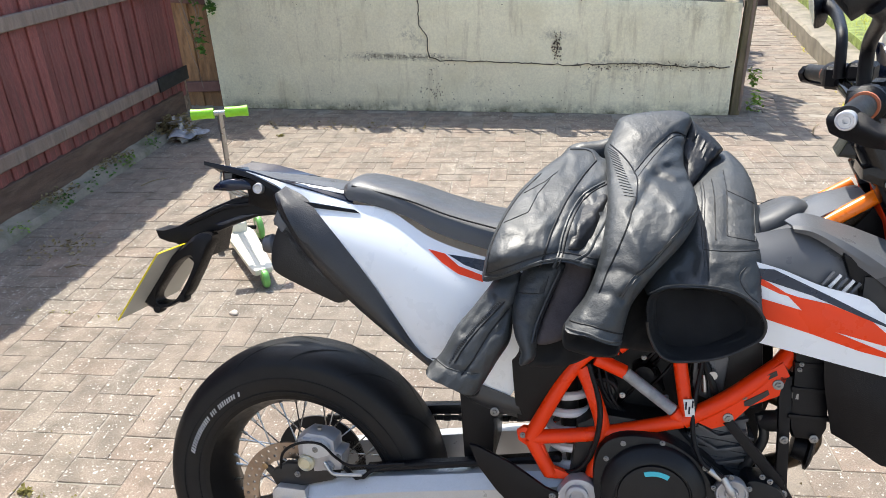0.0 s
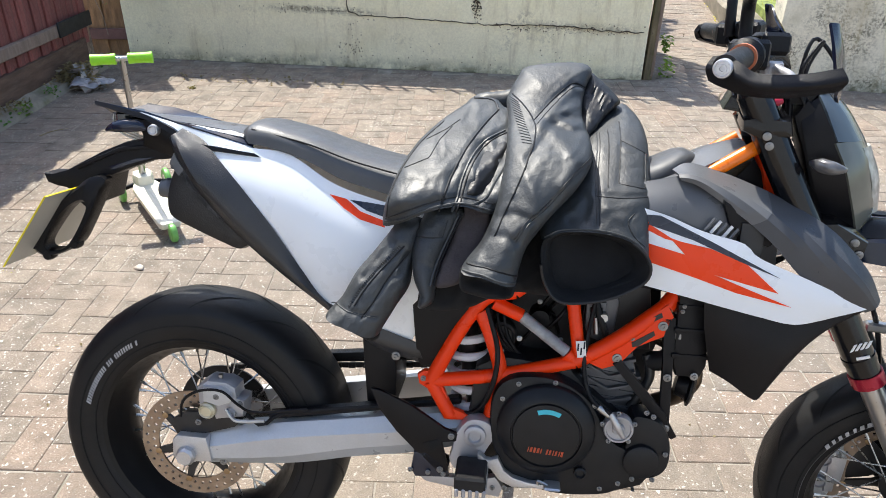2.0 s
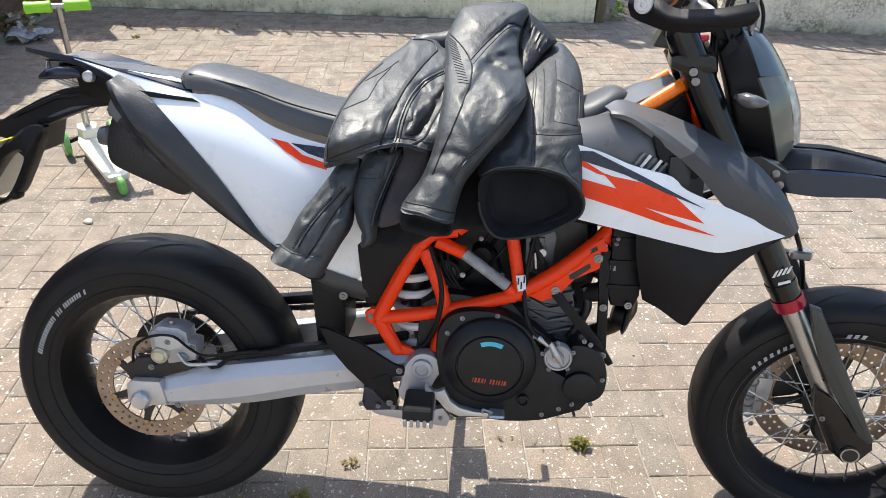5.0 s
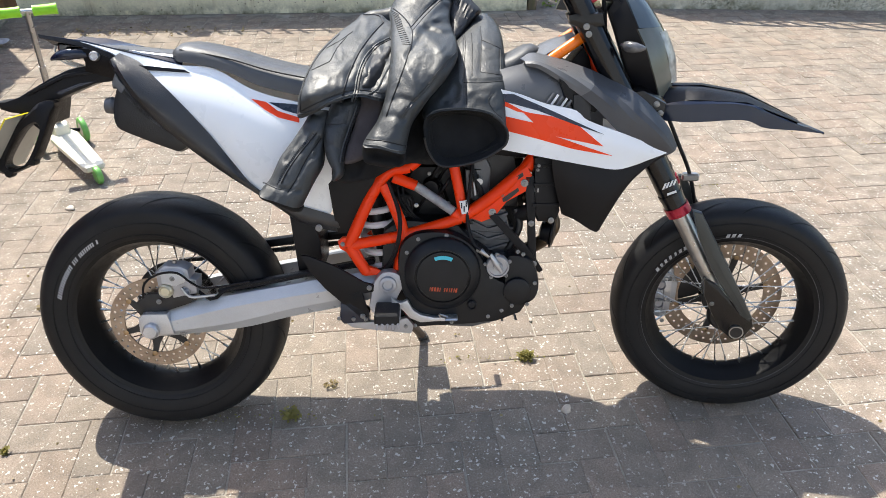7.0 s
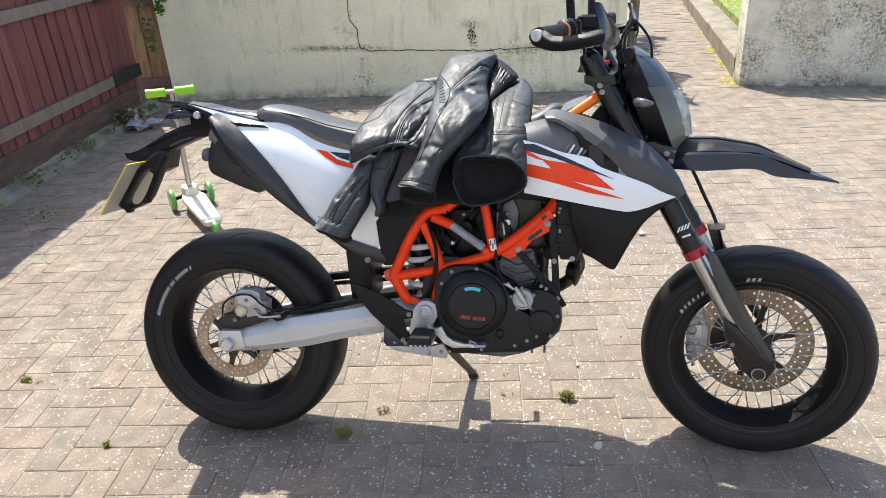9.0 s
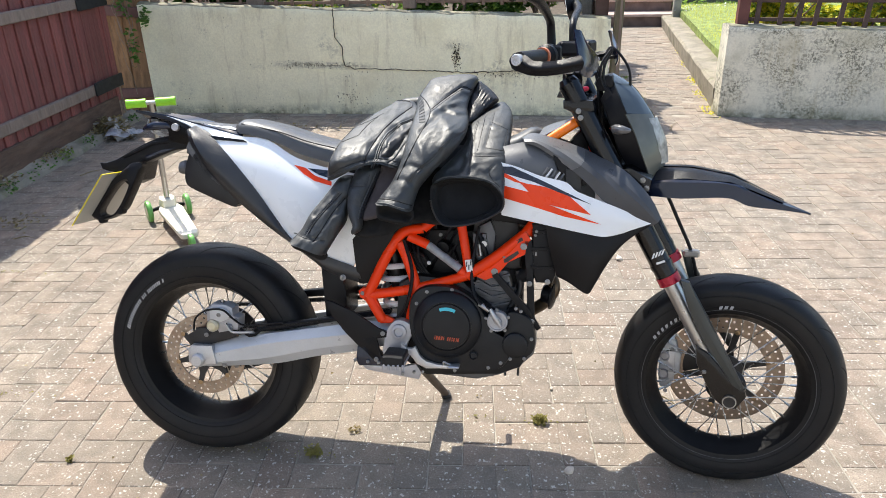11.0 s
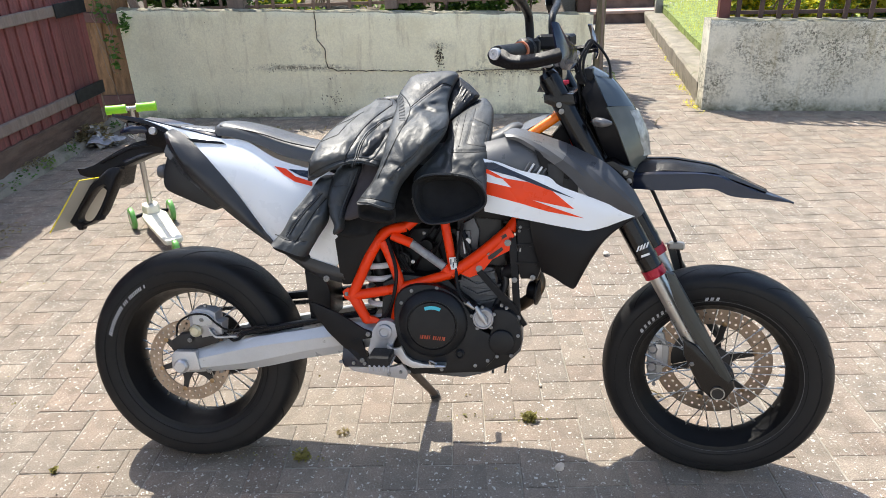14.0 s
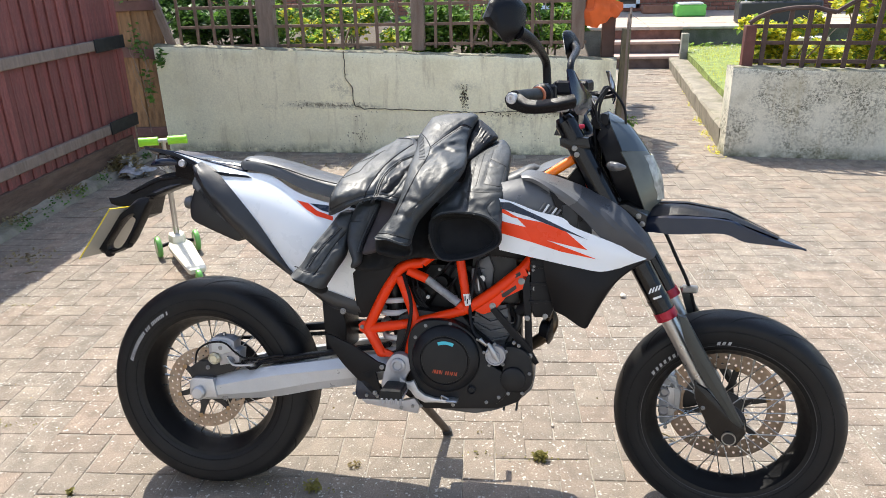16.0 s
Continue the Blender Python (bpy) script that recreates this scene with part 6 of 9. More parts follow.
def decal(name, outline, target, material, label, lift=0.0012, cell=0.012):
    """A thin sticker laid on a panel: an outline in u and h, draped sideways onto it."""
    from mathutils.bvhtree import BVHTree
    tree = BVHTree.FromPolygons([v.co.copy() for v in target.data.vertices], [tuple(p.vertices) for p in target.data.polygons])
    bm = bmesh.new()
    bm.faces.new([bm.verts.new((a, 0, b)) for a, b in outline])
    for axis, lo, hi in ((0, min(a for a, b in outline), max(a for a, b in outline)), (2, min(b for a, b in outline), max(b for a, b in outline))):
        t = lo + cell
        while t < hi:
            co, no = [0, 0, 0], [0, 0, 0]
            co[axis], no[axis] = t, 1
            bmesh.ops.bisect_plane(bm, geom=list(bm.verts) + list(bm.edges) + list(bm.faces), plane_co=co, plane_no=no)
            t += cell
    bmesh.ops.triangulate(bm, faces=list(bm.faces))
    last = -0.15
    for v in bm.verts:
        hit = tree.ray_cast(Vector((v.co.x, -0.5, v.co.z)), Vector((0, 1, 0)))
        if hit[0] is None:
            near = tree.find_nearest(Vector((v.co.x, -0.16, v.co.z)))
            last = near[0].y
        else:
            last = hit[0].y
        v.co.y = last - lift
    r = bmesh.ops.extrude_face_region(bm, geom=list(bm.faces))
    bmesh.ops.translate(bm, verts=[v for v in r["geom"] if isinstance(v, bmesh.types.BMVert)], vec=(0, 0.0008, 0))
    return part(name, bm, material, target, label)


decal("orange_flash", [(0.856, 0.862), (0.895, 0.846), (0.942, 0.838), (0.905, 0.848), (0.868, 0.868), (0.862, 0.878)], shroud_white, M_decal_red, "orange flash")
decal("orange_flash", [(0.858, 0.838), (0.930, 0.822), (0.905, 0.846), (0.97, 0.836), (1.03, 0.815), (1.085, 0.770), (0.980, 0.792), (1.02, 0.778), (1.110, 0.747), (1.02, 0.763), (0.95, 0.783), (0.860, 0.806)], shroud_white, M_decal_red, "orange flash")
decal("navy_flash", [(0.858, 0.884), (0.885, 0.884), (0.97, 0.848), (1.085, 0.796), (1.02, 0.818), (0.94, 0.848), (0.857, 0.870)], shroud_white, M_decal_navy, "dark navy flash")
decal("orange_flash", [(0.298, 0.875), (0.330, 0.868), (0.357, 0.848), (0.404, 0.833), (0.404, 0.822), (0.358, 0.834), (0.327, 0.852)], side_panel, M_decal_red, "orange flash")
decal("navy_flash", [(0.336, 0.867), (0.372, 0.864), (0.41, 0.860), (0.41, 0.838), (0.368, 0.850)], side_panel, M_decal_navy, "dark navy flash")

# steering head, fork, mudguard, lamp
tube("frame_spar", [pt(0.955, 0.080, 0.936), pt(1.056, 0.070, 1.002)], 0.0125, M_orangebar, bike, "bright orange upper frame spar", 14)
tube("frame_spar", [pt(0.955, -0.080, 0.936), pt(1.056, -0.070, 1.002)], 0.0125, M_orangebar, bike, "bright orange upper frame spar", 14)
slab("head_plate", [(1.050, 1.022), (1.085, 1.012), (1.105, 0.94), (1.14, 0.86), (1.10, 0.86), (1.075, 0.95)], -0.05, 0.05, M_orange, bike, "orange steering head", 0.006)
# added black slab: the shade between spar and shroud put in as a shape
slab("head_shadow_cover", [(1.00, 0.90), (1.06, 0.975), (1.09, 0.93), (1.12, 0.86), (1.04, 0.85)], -0.040, 0.040, M_blackplastic, bike, "added black slab for the shade at the steering head", 0.004)
FT, FB = (1.076, 1.086), (1.487, 0.298)      # fork line, top and axle
fd = Vector((FB[0] - FT[0], 0, FB[1] - FT[1]))
for s in (1, -1):
    v = 0.098 * s
    def on(t, dv=0.0):
        return pt(FT[0] + fd.x * t - 0.028 * (1 - t), v + dv, FT[1] + fd.z * t)
    leg = tube("fork_leg", [on(-0.02), on(0.62)], [0.0275, 0.0275], M_fork, bike, "black upside-down fork tube", 24, n=8)
    tube("fork_collar", [on(0.595), on(0.622)], 0.0300, M_red, leg, "red anodised fork collar", 24)
    tube("fork_ring", [on(0.555), on(0.568)], 0.0292, M_fork, leg, "black clamp ring", 24)
    tube("fork_cap", [on(-0.035), on(-0.02)], [0.020, 0.026], M_red if s < 0 else M_fork, leg, "fork cap", 18)
    tube("fork_slider", [on(0.62), on(0.93)], 0.0205, M_steel, leg, "polished fork slider", 20)
    if s > 0:
        for k in range(4):
            c = Vector((1.270 + 0.0075 * k, 0.672 + 0.004 * k))
            slab("fork_sticker", [(c.x, c.y - 0.008), (c.x + 0.0045, c.y - 0.006), (c.x + 0.0085, c.y + 0.009), (c.x + 0.004, c.y + 0.007)], -v - 0.0288, -v - 0.0272, M_decal_white, leg, "white slanted sticker bar", 0)
        slab("fork_sticker", [(1.282, 0.655), (1.302, 0.664), (1.304, 0.659), (1.284, 0.650)], -v - 0.0288, -v - 0.0272, M_decal_white, leg, "white sticker bar", 0)
    # guard along the slider
    g = [(1.344, 0.620), (1.366, 0.614), (1.416, 0.528), (1.470, 0.433), (1.522, 0.338), (1.514, 0.328), (1.492, 0.343), (1.458, 0.392), (1.424, 0.438), (1.396, 0.484), (1.366, 0.548)]
    if s > 0:
        slab("fork_guard", g, -0.142, -0.118, M_forkdark, leg, "grey-green fork guard", 0.009)
        slab("fork_foot", [(1.395, 0.438), (1.432, 0.418), (1.490, 0.353), (1.526, 0.330), (1.532, 0.308), (1.510, 0.270), (1.482, 0.266), (1.450, 0.293), (1.425, 0.338), (1.400, 0.388)], -0.128, -0.072, M_fork, leg, "black fork foot", 0.010)
        lathe("axle_end", [(-0.134, 0.0165), (-0.134, 0.0135), (-0.112, 0.0125), (-0.112, 0.001)], M_darkmetal, leg, "hollow front axle end", 24, centre=(1.490, 0, 0.292))
        lathe("axle_ring", [(-0.1345, 0.0178), (-0.1345, 0.0150), (-0.126, 0.0150), (-0.126, 0.0178)], M_steel, leg, "", 24, centre=(1.490, 0, 0.292), closed=True)
        bolt(leg, 1.422, -0.128, 0.368, 0.007)
    else:
        slab("fork_guard", g, 0.118, 0.142, M_forkdark, leg, "grey-green fork guard", 0.009)
        slab("fork_foot", [(1.39, 0.44), (1.47, 0.345), (1.512, 0.30), (1.49, 0.262), (1.43, 0.285), (1.39, 0.38)], 0.072, 0.128, M_fork, leg, "black fork foot", 0.010)
slab("front_caliper", [(1.308, 0.338), (1.318, 0.360), (1.336, 0.378), (1.352, 0.372), (1.358, 0.345), (1.368, 0.330), (1.366, 0.275), (1.352, 0.262), (1.346, 0.228), (1.330, 0.216), (1.312, 0.226), (1.306, 0.270)], 0.046, 0.100, M_swing, bike, "silver radial front brake caliper", 0.008)
slab("caliper_pad_bridge", [(1.330, 0.350), (1.350, 0.346), (1.352, 0.250), (1.334, 0.246)], 0.038, 0.050, M_alu, bike, "machined caliper face", 0.004)
for z in (0.268, 0.325):
    lathe("caliper_bore", [(0.0, 0.0150), (-0.008, 0.0145), (-0.010, 0.0115), (-0.006, 0.0100), (-0.006, 0.002)], M_alu_grey, bike, "round caliper piston cap", 20, centre=(1.322, 0.046, z))
for z in (0.236, 0.297, 0.360):
    bolt(bike, 1.346 - 0.012 * (z == 0.236), 0.038, z, 0.007)
slab("caliper_hanger", [(1.362, 0.33), (1.40, 0.36), (1.44, 0.345), (1.455, 0.31), (1.42, 0.285), (1.38, 0.27), (1.360, 0.28)], 0.068, 0.10, M_darkmetal, bike, "black caliper hanger", 0.005)
tube("brake_line", [pt(1.14, -0.02, 1.02), pt(1.235, -0.08, 0.90), pt(1.297, -0.10, 0.782), pt(1.332, -0.10, 0.710), pt(1.367, -0.10, 0.637), pt(1.388, -0.10, 0.565), pt(1.395, -0.10, 0.50), pt(1.36, -0.085, 0.40)], 0.0052, M_blackplastic, bike, "black front brake line", 8)
box("line_clamp", 1.350, 1.394, 0.090, 0.112, 0.612, 0.632, M_steel, bike, "brake line clamp", 0.004)
# triple clamps
slab("upper_clamp", [(1.028, 1.060), (1.050, 1.066), (1.105, 1.064), (1.112, 1.036), (1.060, 1.028), (1.030, 1.040)], -0.126, 0.126, M_fork, bike, "black upper triple clamp", 0.012)
slab("lower_clamp", [(1.165, 0.893), (1.205, 0.898), (1.258, 0.870), (1.254, 0.834), (1.205, 0.830), (1.170, 0.853)], -0.128, 0.128, M_fork, bike, "black lower triple clamp", 0.008)
for u, h in ((1.236, 0.868), (1.246, 0.848), (1.070, 1.036), (1.076, 1.020)):
    bolt(bike, u, -0.128, h, 0.0088, name="clamp_bolt")
tube("steering_stem", [pt(1.045, 0, 1.06), pt(1.150, 0, 0.868)], 0.026, M_fork, bike, "steering stem", 18)


def front_mudguard():
    """A beak with a ridge, sharp side edges and a dropped lower lip."""
    ridge = [(1.222, 0.864), (1.264, 0.880), (1.352, 0.881), (1.451, 0.865), (1.508, 0.839), (1.579, 0.806), (1.645, 0.778)]
    half = [(1.226, 0.836, 0.062), (1.262, 0.850, 0.070), (1.325, 0.859, 0.074), (1.448, 0.856, 0.068), (1.503, 0.833, 0.050), (1.575, 0.803, 0.027), (1.645, 0.777, 0.004)]
    lip = [(1.235, 0.815, 0.066), (1.268, 0.817, 0.074), (1.330, 0.816, 0.080), (1.440, 0.822, 0.074), (1.495, 0.800, 0.055), (1.572, 0.789, 0.030), (1.644, 0.776, 0.004)]
    rails = [rail(0, *lip), rail(0, *half), rail(0, *[(a, b - 0.002, c * 0.5) for (a, b), (_, _, c) in zip(ridge, half)]), rail(0, *[(a, b, 0.0) for a, b in ridge]),
             rail(0, *[(a, b - 0.002, -c * 0.5) for (a, b), (_, _, c) in zip(ridge, half)]), rail(0, *[(a, b, -c) for a, b, c in half]), rail(0, *[(a, b, -c) for a, b, c in lip])]
    rs = [crom(r, 40) for r in rails]
    cols = [[r[i] for r in rs] for i in range(40)]
    grid = []
    for c in cols:
        grid.append(poly(c, 25))
    vs, f = grid_shell(grid, 0.003)
    guard = put("front_mudguard", mesh("front_mudguard", vs, f, M_gloss, sharp=24), bike, "gloss blue-black front mudguard beak")
    # matt black strip over each side of the top, between crest and side edge
    for s in (1, -1):
        lo = [pt(a + 0.15 * (d - a), s * c * 0.92, b + 0.15 * (e - b) + 0.0035) for (a, b, c), (d, e) in list(zip(half, ridge))[1:6]]
        mid = [pt(d, s * c * 0.50, e + 0.0015) for (a, b, c), (d, e) in list(zip(half, ridge))[1:6]]
        hi = [pt(d, s * c * 0.10, e + 0.0022) for (a, b, c), (d, e) in list(zip(half, ridge))[1:6]]
        put("mudguard_channel", mesh("mudguard_channel", *grid_shell(loft([lo, mid, hi], 30, 8, True), 0.0012), M_blackplastic, sharp=30), guard, "matt black strip along the top")
    return guard


front_mudguard()
# headlamp mask: a smoked visor above, a bronze-smoked shell below
def bowed(rows):
    """Rails across a shell from rows of (edge u, edge h, half width, middle u, middle h)."""
    rs = []
    for k in (1, 0.8, 0.45, 0, -0.45, -0.8, -1):
        q = 1 - abs(k) ** 1.7
        rs.append(rail(0, *[(u + (uc - u) * q, h + (hc - h) * q, v * k) for u, h, v, uc, hc in rows]))
    return rs


sheet("visor", bowed([(1.138, 1.120, 0.020, 1.140, 1.123), (1.150, 1.098, 0.058, 1.180, 1.100), (1.166, 1.068, 0.078, 1.212, 1.069), (1.186, 1.028, 0.088, 1.246, 1.022)]), 0.004, mat("smoked_visor", (0.052, 0.066, 0.078), 0.12, var=0.1, spec=0.5, rough_var=0.04), bike, "smoked blue-grey visor", n=22, m=26, sharp=50)
sheet("lamp_mask", bowed([(1.183, 1.026, 0.090, 1.243, 1.026), (1.206, 0.984, 0.092, 1.267, 0.985), (1.224, 0.938, 0.088, 1.283, 0.935), (1.242, 0.890, 0.078, 1.286, 0.893), (1.256, 0.850, 0.062, 1.268, 0.868)]), 0.004, mat("bronze_smoke", (0.105, 0.105, 0.086), 0.12, var=0.25, spec=0.5, rough_var=0.04), bike, "glossy bronze-smoked headlamp mask", n=26, m=26, sharp=50)
for s in (1, -1):
    sheet("mask_side", [
        rail(0, (1.122, 1.072, 0.060 * s), (1.140, 1.015, 0.078 * s), (1.165, 0.949, 0.080 * s), (1.205, 0.870, 0.060 * s)),
        rail(0, (1.150, 1.096, 0.056 * s), (1.166, 1.066, 0.076 * s), (1.185, 1.026, 0.087 * s), (1.206, 0.984, 0.089 * s), (1.224, 0.938, 0.085 * s), (1.254, 0.850, 0.060 * s))],
        0.004 * s, M_blackplastic, bike, "dark lamp side panel", n=20, m=8)
    tube("indicator", [pt(1.150, 0.100 * s, 0.992), pt(1.168, 0.122 * s, 0.992), pt(1.186, 0.130 * s, 0.991), pt(1.198, 0.124 * s, 0.990)], [0.006, 0.013, 0.012, 0.005], mat("clear_lens", (0.13, 0.13, 0.135), 0.12, metal=0.4, var=0.3, scale=60), bike, "small clear indicator", 14)
slab("lamp_bucket", [(1.115, 1.06), (1.132, 1.092), (1.155, 1.070), (1.180, 1.02), (1.200, 0.95), (1.208, 0.89), (1.195, 0.88), (1.165, 0.93), (1.140, 1.0)], -0.066, 0.066, M_blackplastic, bike, "black headlamp bucket", 0.008)
sheet("lamp_lens", bowed([(1.238, 1.012, 0.040, 1.257, 1.012), (1.262, 0.955, 0.044, 1.283, 0.955), (1.274, 0.896, 0.036, 1.293, 0.896)]), 0.004, mat("lamp_glass", (0.34, 0.34, 0.31), 0.10, var=0.5, scale=40), bike, "pale headlamp lens", n=14, m=16, sharp=50)

# handlebar: grips, guards, levers, mirrors. The steering is turned to the right.
SAX = Vector((-0.481, 0, 0.877))
_sp = Matrix.Translation((1.045, 0, 1.06))
STEER = _sp @ Matrix.Rotation(radians(-12), 4, SAX) @ _sp.inverted()
OTHER = STEER @ Matrix.Diagonal((1, -1, 1, 1)) @ STEER.inverted()


def both(ob):
    """The same part on the other end of the turned bar."""
    o = new(ob.name.split(".")[0], ob.data)
    o.parent, o.matrix_basis = bike, OTHER @ ob.matrix_basis
    if "label" in ob:
        o["label"] = ob["label"]
    for c in ob.children:
        d = new(c.name.split(".")[0], c.data)
        d.parent, d.matrix_basis = o, c.matrix_basis
        if "label" in c:
            d["label"] = c["label"]
    return o


BAR_END, BAR_FLANGE = pt(0.902, 0.362, 1.132), pt(0.952, 0.258, 1.146)
_be, _bf = STEER.inverted() @ BAR_END, STEER.inverted() @ BAR_FLANGE
BAR = [_be, _bf, pt(1.028, 0.12, 1.146), pt(1.040, 0.05, 1.118)]
BAR += [Vector((p.x, -p.y, p.z)) for p in reversed(BAR)]
steered = [tube("handlebar", BAR, 0.0125, M_fork, bike, "black handlebar", 14, n=50)]
steered.append(box("bar_clamp", 1.015, 1.066, -0.055, 0.055, 1.075, 1.134, M_fork, bike, "black bar clamp", 0.008))
steered.append(tube("clamp_trim", [pt(1.040, 0.098, 1.072), pt(1.050, 0.098, 1.090)], 0.013, M_red, bike, "red preload adjuster", 10))
steered.append(slab("clamp_riser", [(1.0, 1.062), (1.075, 1.055), (1.068, 1.085), (1.012, 1.09)], -0.05, 0.05, M_fork, bike, "black bar riser", 0.006))
ge, gi = BAR_END, BAR_FLANGE
both(tube("grip", [ge, gi], 0.0170, M_rubber, bike, "black rubber grip", 16, n=6))
gd = (gi - ge).normalized()
both(tube("grip_flange", [gi - gd * 0.004, gi + gd * 0.004], 0.0205, mat("faded_orange_rubber", (0.55, 0.17, 0.08), 0.5, var=0.15), bike, "faded orange grip flange", 22))
M_barend = mat("bar_end_alloy", (0.62, 0.62, 0.63), 0.35, metal=0.4, var=0.08, scale=40)
both(put("bar_end", mesh("bar_end", *moved(lathe_data([(0.006, 0.004), (0.006, 0.0118), (-0.014, 0.0128), (-0.017, 0.0118), (-0.0175, 0.0098), (-0.0155, 0.0090), (-0.0155, 0.0065), (-0.0175, 0.0058), (-0.0175, 0.0036), (-0.013, 0.0032), (-0.013, 0.001)], 32), Matrix.Translation(ge) @ gd.to_track_quat("Y", "Z").to_matrix().to_4x4()), M_barend, sharp=30), bike, "round silver bar end weight"))
both(sheet("hand_guard", [
    rail(0, (0.888, 1.146, 0.348), (0.905, 1.147, 0.360), (0.920, 1.138, 0.374), (0.938, 1.127, 0.386), (0.985, 1.128, 0.402), (1.032, 1.138, 0.409)),
    rail(0, (0.880, 1.131, 0.350), (0.896, 1.129, 0.366), (0.913, 1.122, 0.384), (0.934, 1.112, 0.398), (0.980, 1.112, 0.414), (1.038, 1.122, 0.418)),
    rail(0, (0.886, 1.114, 0.348), (0.894, 1.109, 0.358), (0.907, 1.104, 0.370), (0.930, 1.097, 0.382), (0.975, 1.097, 0.396), (1.036, 1.108, 0.400))],
    -0.012, M_blackplastic, bike, "black hand guard arm", n=30, m=14))
both(sheet("wind_shield", [
    rail(0, (1.016, 1.192, 0.390), (1.022, 1.165, 0.398), (1.028, 1.138, 0.400), (1.032, 1.118, 0.405), (1.035, 1.102, 0.400)),
    rail(0, (1.032, 1.190, 0.378), (1.040, 1.162, 0.380), (1.044, 1.138, 0.380), (1.046, 1.115, 0.385), (1.046, 1.094, 0.380)),
    rail(0, (1.048, 1.168, 0.330), (1.058, 1.158, 0.335), (1.062, 1.140, 0.340), (1.064, 1.115, 0.340), (1.060, 1.096, 0.335)),
    rail(0, (1.070, 1.152, 0.28), (1.076, 1.146, 0.28), (1.078, 1.135, 0.28), (1.078, 1.118, 0.28), (1.072, 1.104, 0.28))],
    0.004, M_gloss, bike, "gloss black hand guard shield", n=18, m=18))
both(tube("switch_housing", [gi + gd * 0.006, gi + gd * 0.016, gi + gd * 0.040, gi + gd * 0.050], [0.018, 0.027, 0.027, 0.018], M_blackplastic, bike, "round black switch housing", 20, smooth=False))
both(box("lever_clamp", -0.014, 0.014, -0.012, 0.012, -0.018, 0.016, M_alu_grey, bike, "silver lever pivot", 0.004, m=Matrix.Translation(pt(1.012, 0.205, 1.128)) @ pose(0, 0, 0, 0, 0, 12)))
both(tube("lever", [pt(1.015, 0.215, 1.132), pt(1.020, 0.27, 1.122), pt(0.975, 0.355, 1.112)], [0.008, 0.006, 0.006], M_alu_grey, bike, "silver lever", 10))
both(box("switch_block", -0.022, 0.022, -0.028, 0.028, -0.022, 0.022, M_blackplastic, bike, "black switch block", 0.006, m=Matrix.Translation(gi + gd * 0.045) @ pose(0, 0, 0, 0, 0, 12)))
both(box("fluid_reservoir", -0.024, 0.024, -0.022, 0.022, -0.006, 0.028, M_blackplastic, bike, "black fluid reservoir", 0.006, m=Matrix.Translation(pt(1.012, 0.182, 1.158)) @ pose(0, 0, 0, 0, 0, 12)))
both(tube("mirror_stem", [pt(0.974, 0.180, 1.155), pt(0.972, 0.181, 1.200), pt(0.966, 0.205, 1.236), pt(0.938, 0.33, 1.260), pt(0.908, 0.382, 1.272)], [0.0105, 0.010, 0.0105, 0.012, 0.016], M_blackplastic, bike, "black mirror stem", 14))
M_mirror = mat("mirror_glass", (0.85, 0.87, 0.88), 0.02, metal=1.0, var=0.01, rough_var=0.005)


def mirror():
    """A six-sided mirror shell, domed towards the outside, with the glass let into its back."""
    o = [(0.842, 1.296), (0.858, 1.338), (0.872, 1.348), (0.912, 1.342), (0.926, 1.326), (0.922, 1.272), (0.888, 1.250)]
    ol = [(p.x, p.z) for p in poly([(a, 0, b) for a, b in o + o[:1]], 36)][:-1]
    c = Vector((0.888, 0, 1.298))
    vs, f = [], []
    k = len(ol)
    for sc, y in ((1.0, 0.0), (1.03, -0.010), (0.96, -0.024), (0.75, -0.034), (0.40, -0.040)):
        for a, b in ol:
            vs.append(Vector((c.x + (a - c.x) * sc + (0.5 * y), -0.380 + y + 0.25 * (a - c.x), c.z + (b - c.z) * sc)))
    for i in range(4):
        for j in range(k):
            f.append((i * k + j, i * k + (j + 1) % k, (i + 1) * k + (j + 1) % k, (i + 1) * k + j))
    f += [tuple(range(k)), tuple(4 * k + j for j in range(k))]
    sh = put("mirror", mesh("mirror", vs, f, M_blackplastic), bike, "black rear-view mirror")
    g = [Vector((c.x + (a - c.x) * 0.92, -0.3788 + 0.25 * (a - c.x) * 0.92, c.z + (b - c.z) * 0.92)) for a, b in ol]
    g2 = [v + Vector((0, 0.0012, 0)) for v in g]
    put("mirror_glass", mesh("mirror_glass", g + g2, [tuple(range(k)), tuple(range(k, 2 * k))] + [(j, (j + 1) % k, k + (j + 1) % k, k + j) for j in range(k)], M_mirror, smooth=False), sh, "silver mirror glass")
    return sh


far_mirror = both(mirror())
_fm = Vector((1.025, 0.357, 1.373))
far_mirror.matrix_basis = Matrix.Translation(_fm + Vector((0, 0, -0.030))) @ Matrix.Rotation(radians(-62), 4, "Z") @ Matrix.Translation(-_fm) @ far_mirror.matrix_basis
steered.append(slab("instrument", [(1.098, 1.096), (1.104, 1.112), (1.132, 1.122), (1.142, 1.118), (1.148, 1.096), (1.135, 1.078), (1.108, 1.080)], -0.055, 0.055, M_blackplastic, bike, "black instrument pod", 0.008))
steered.append(slab("instrument_face", [(1.0965, 1.097), (1.1025, 1.112), (1.1045, 1.112), (1.0985, 1.097)], -0.048, 0.048, M_glass_dark, bike, "dark instrument screen", 0))
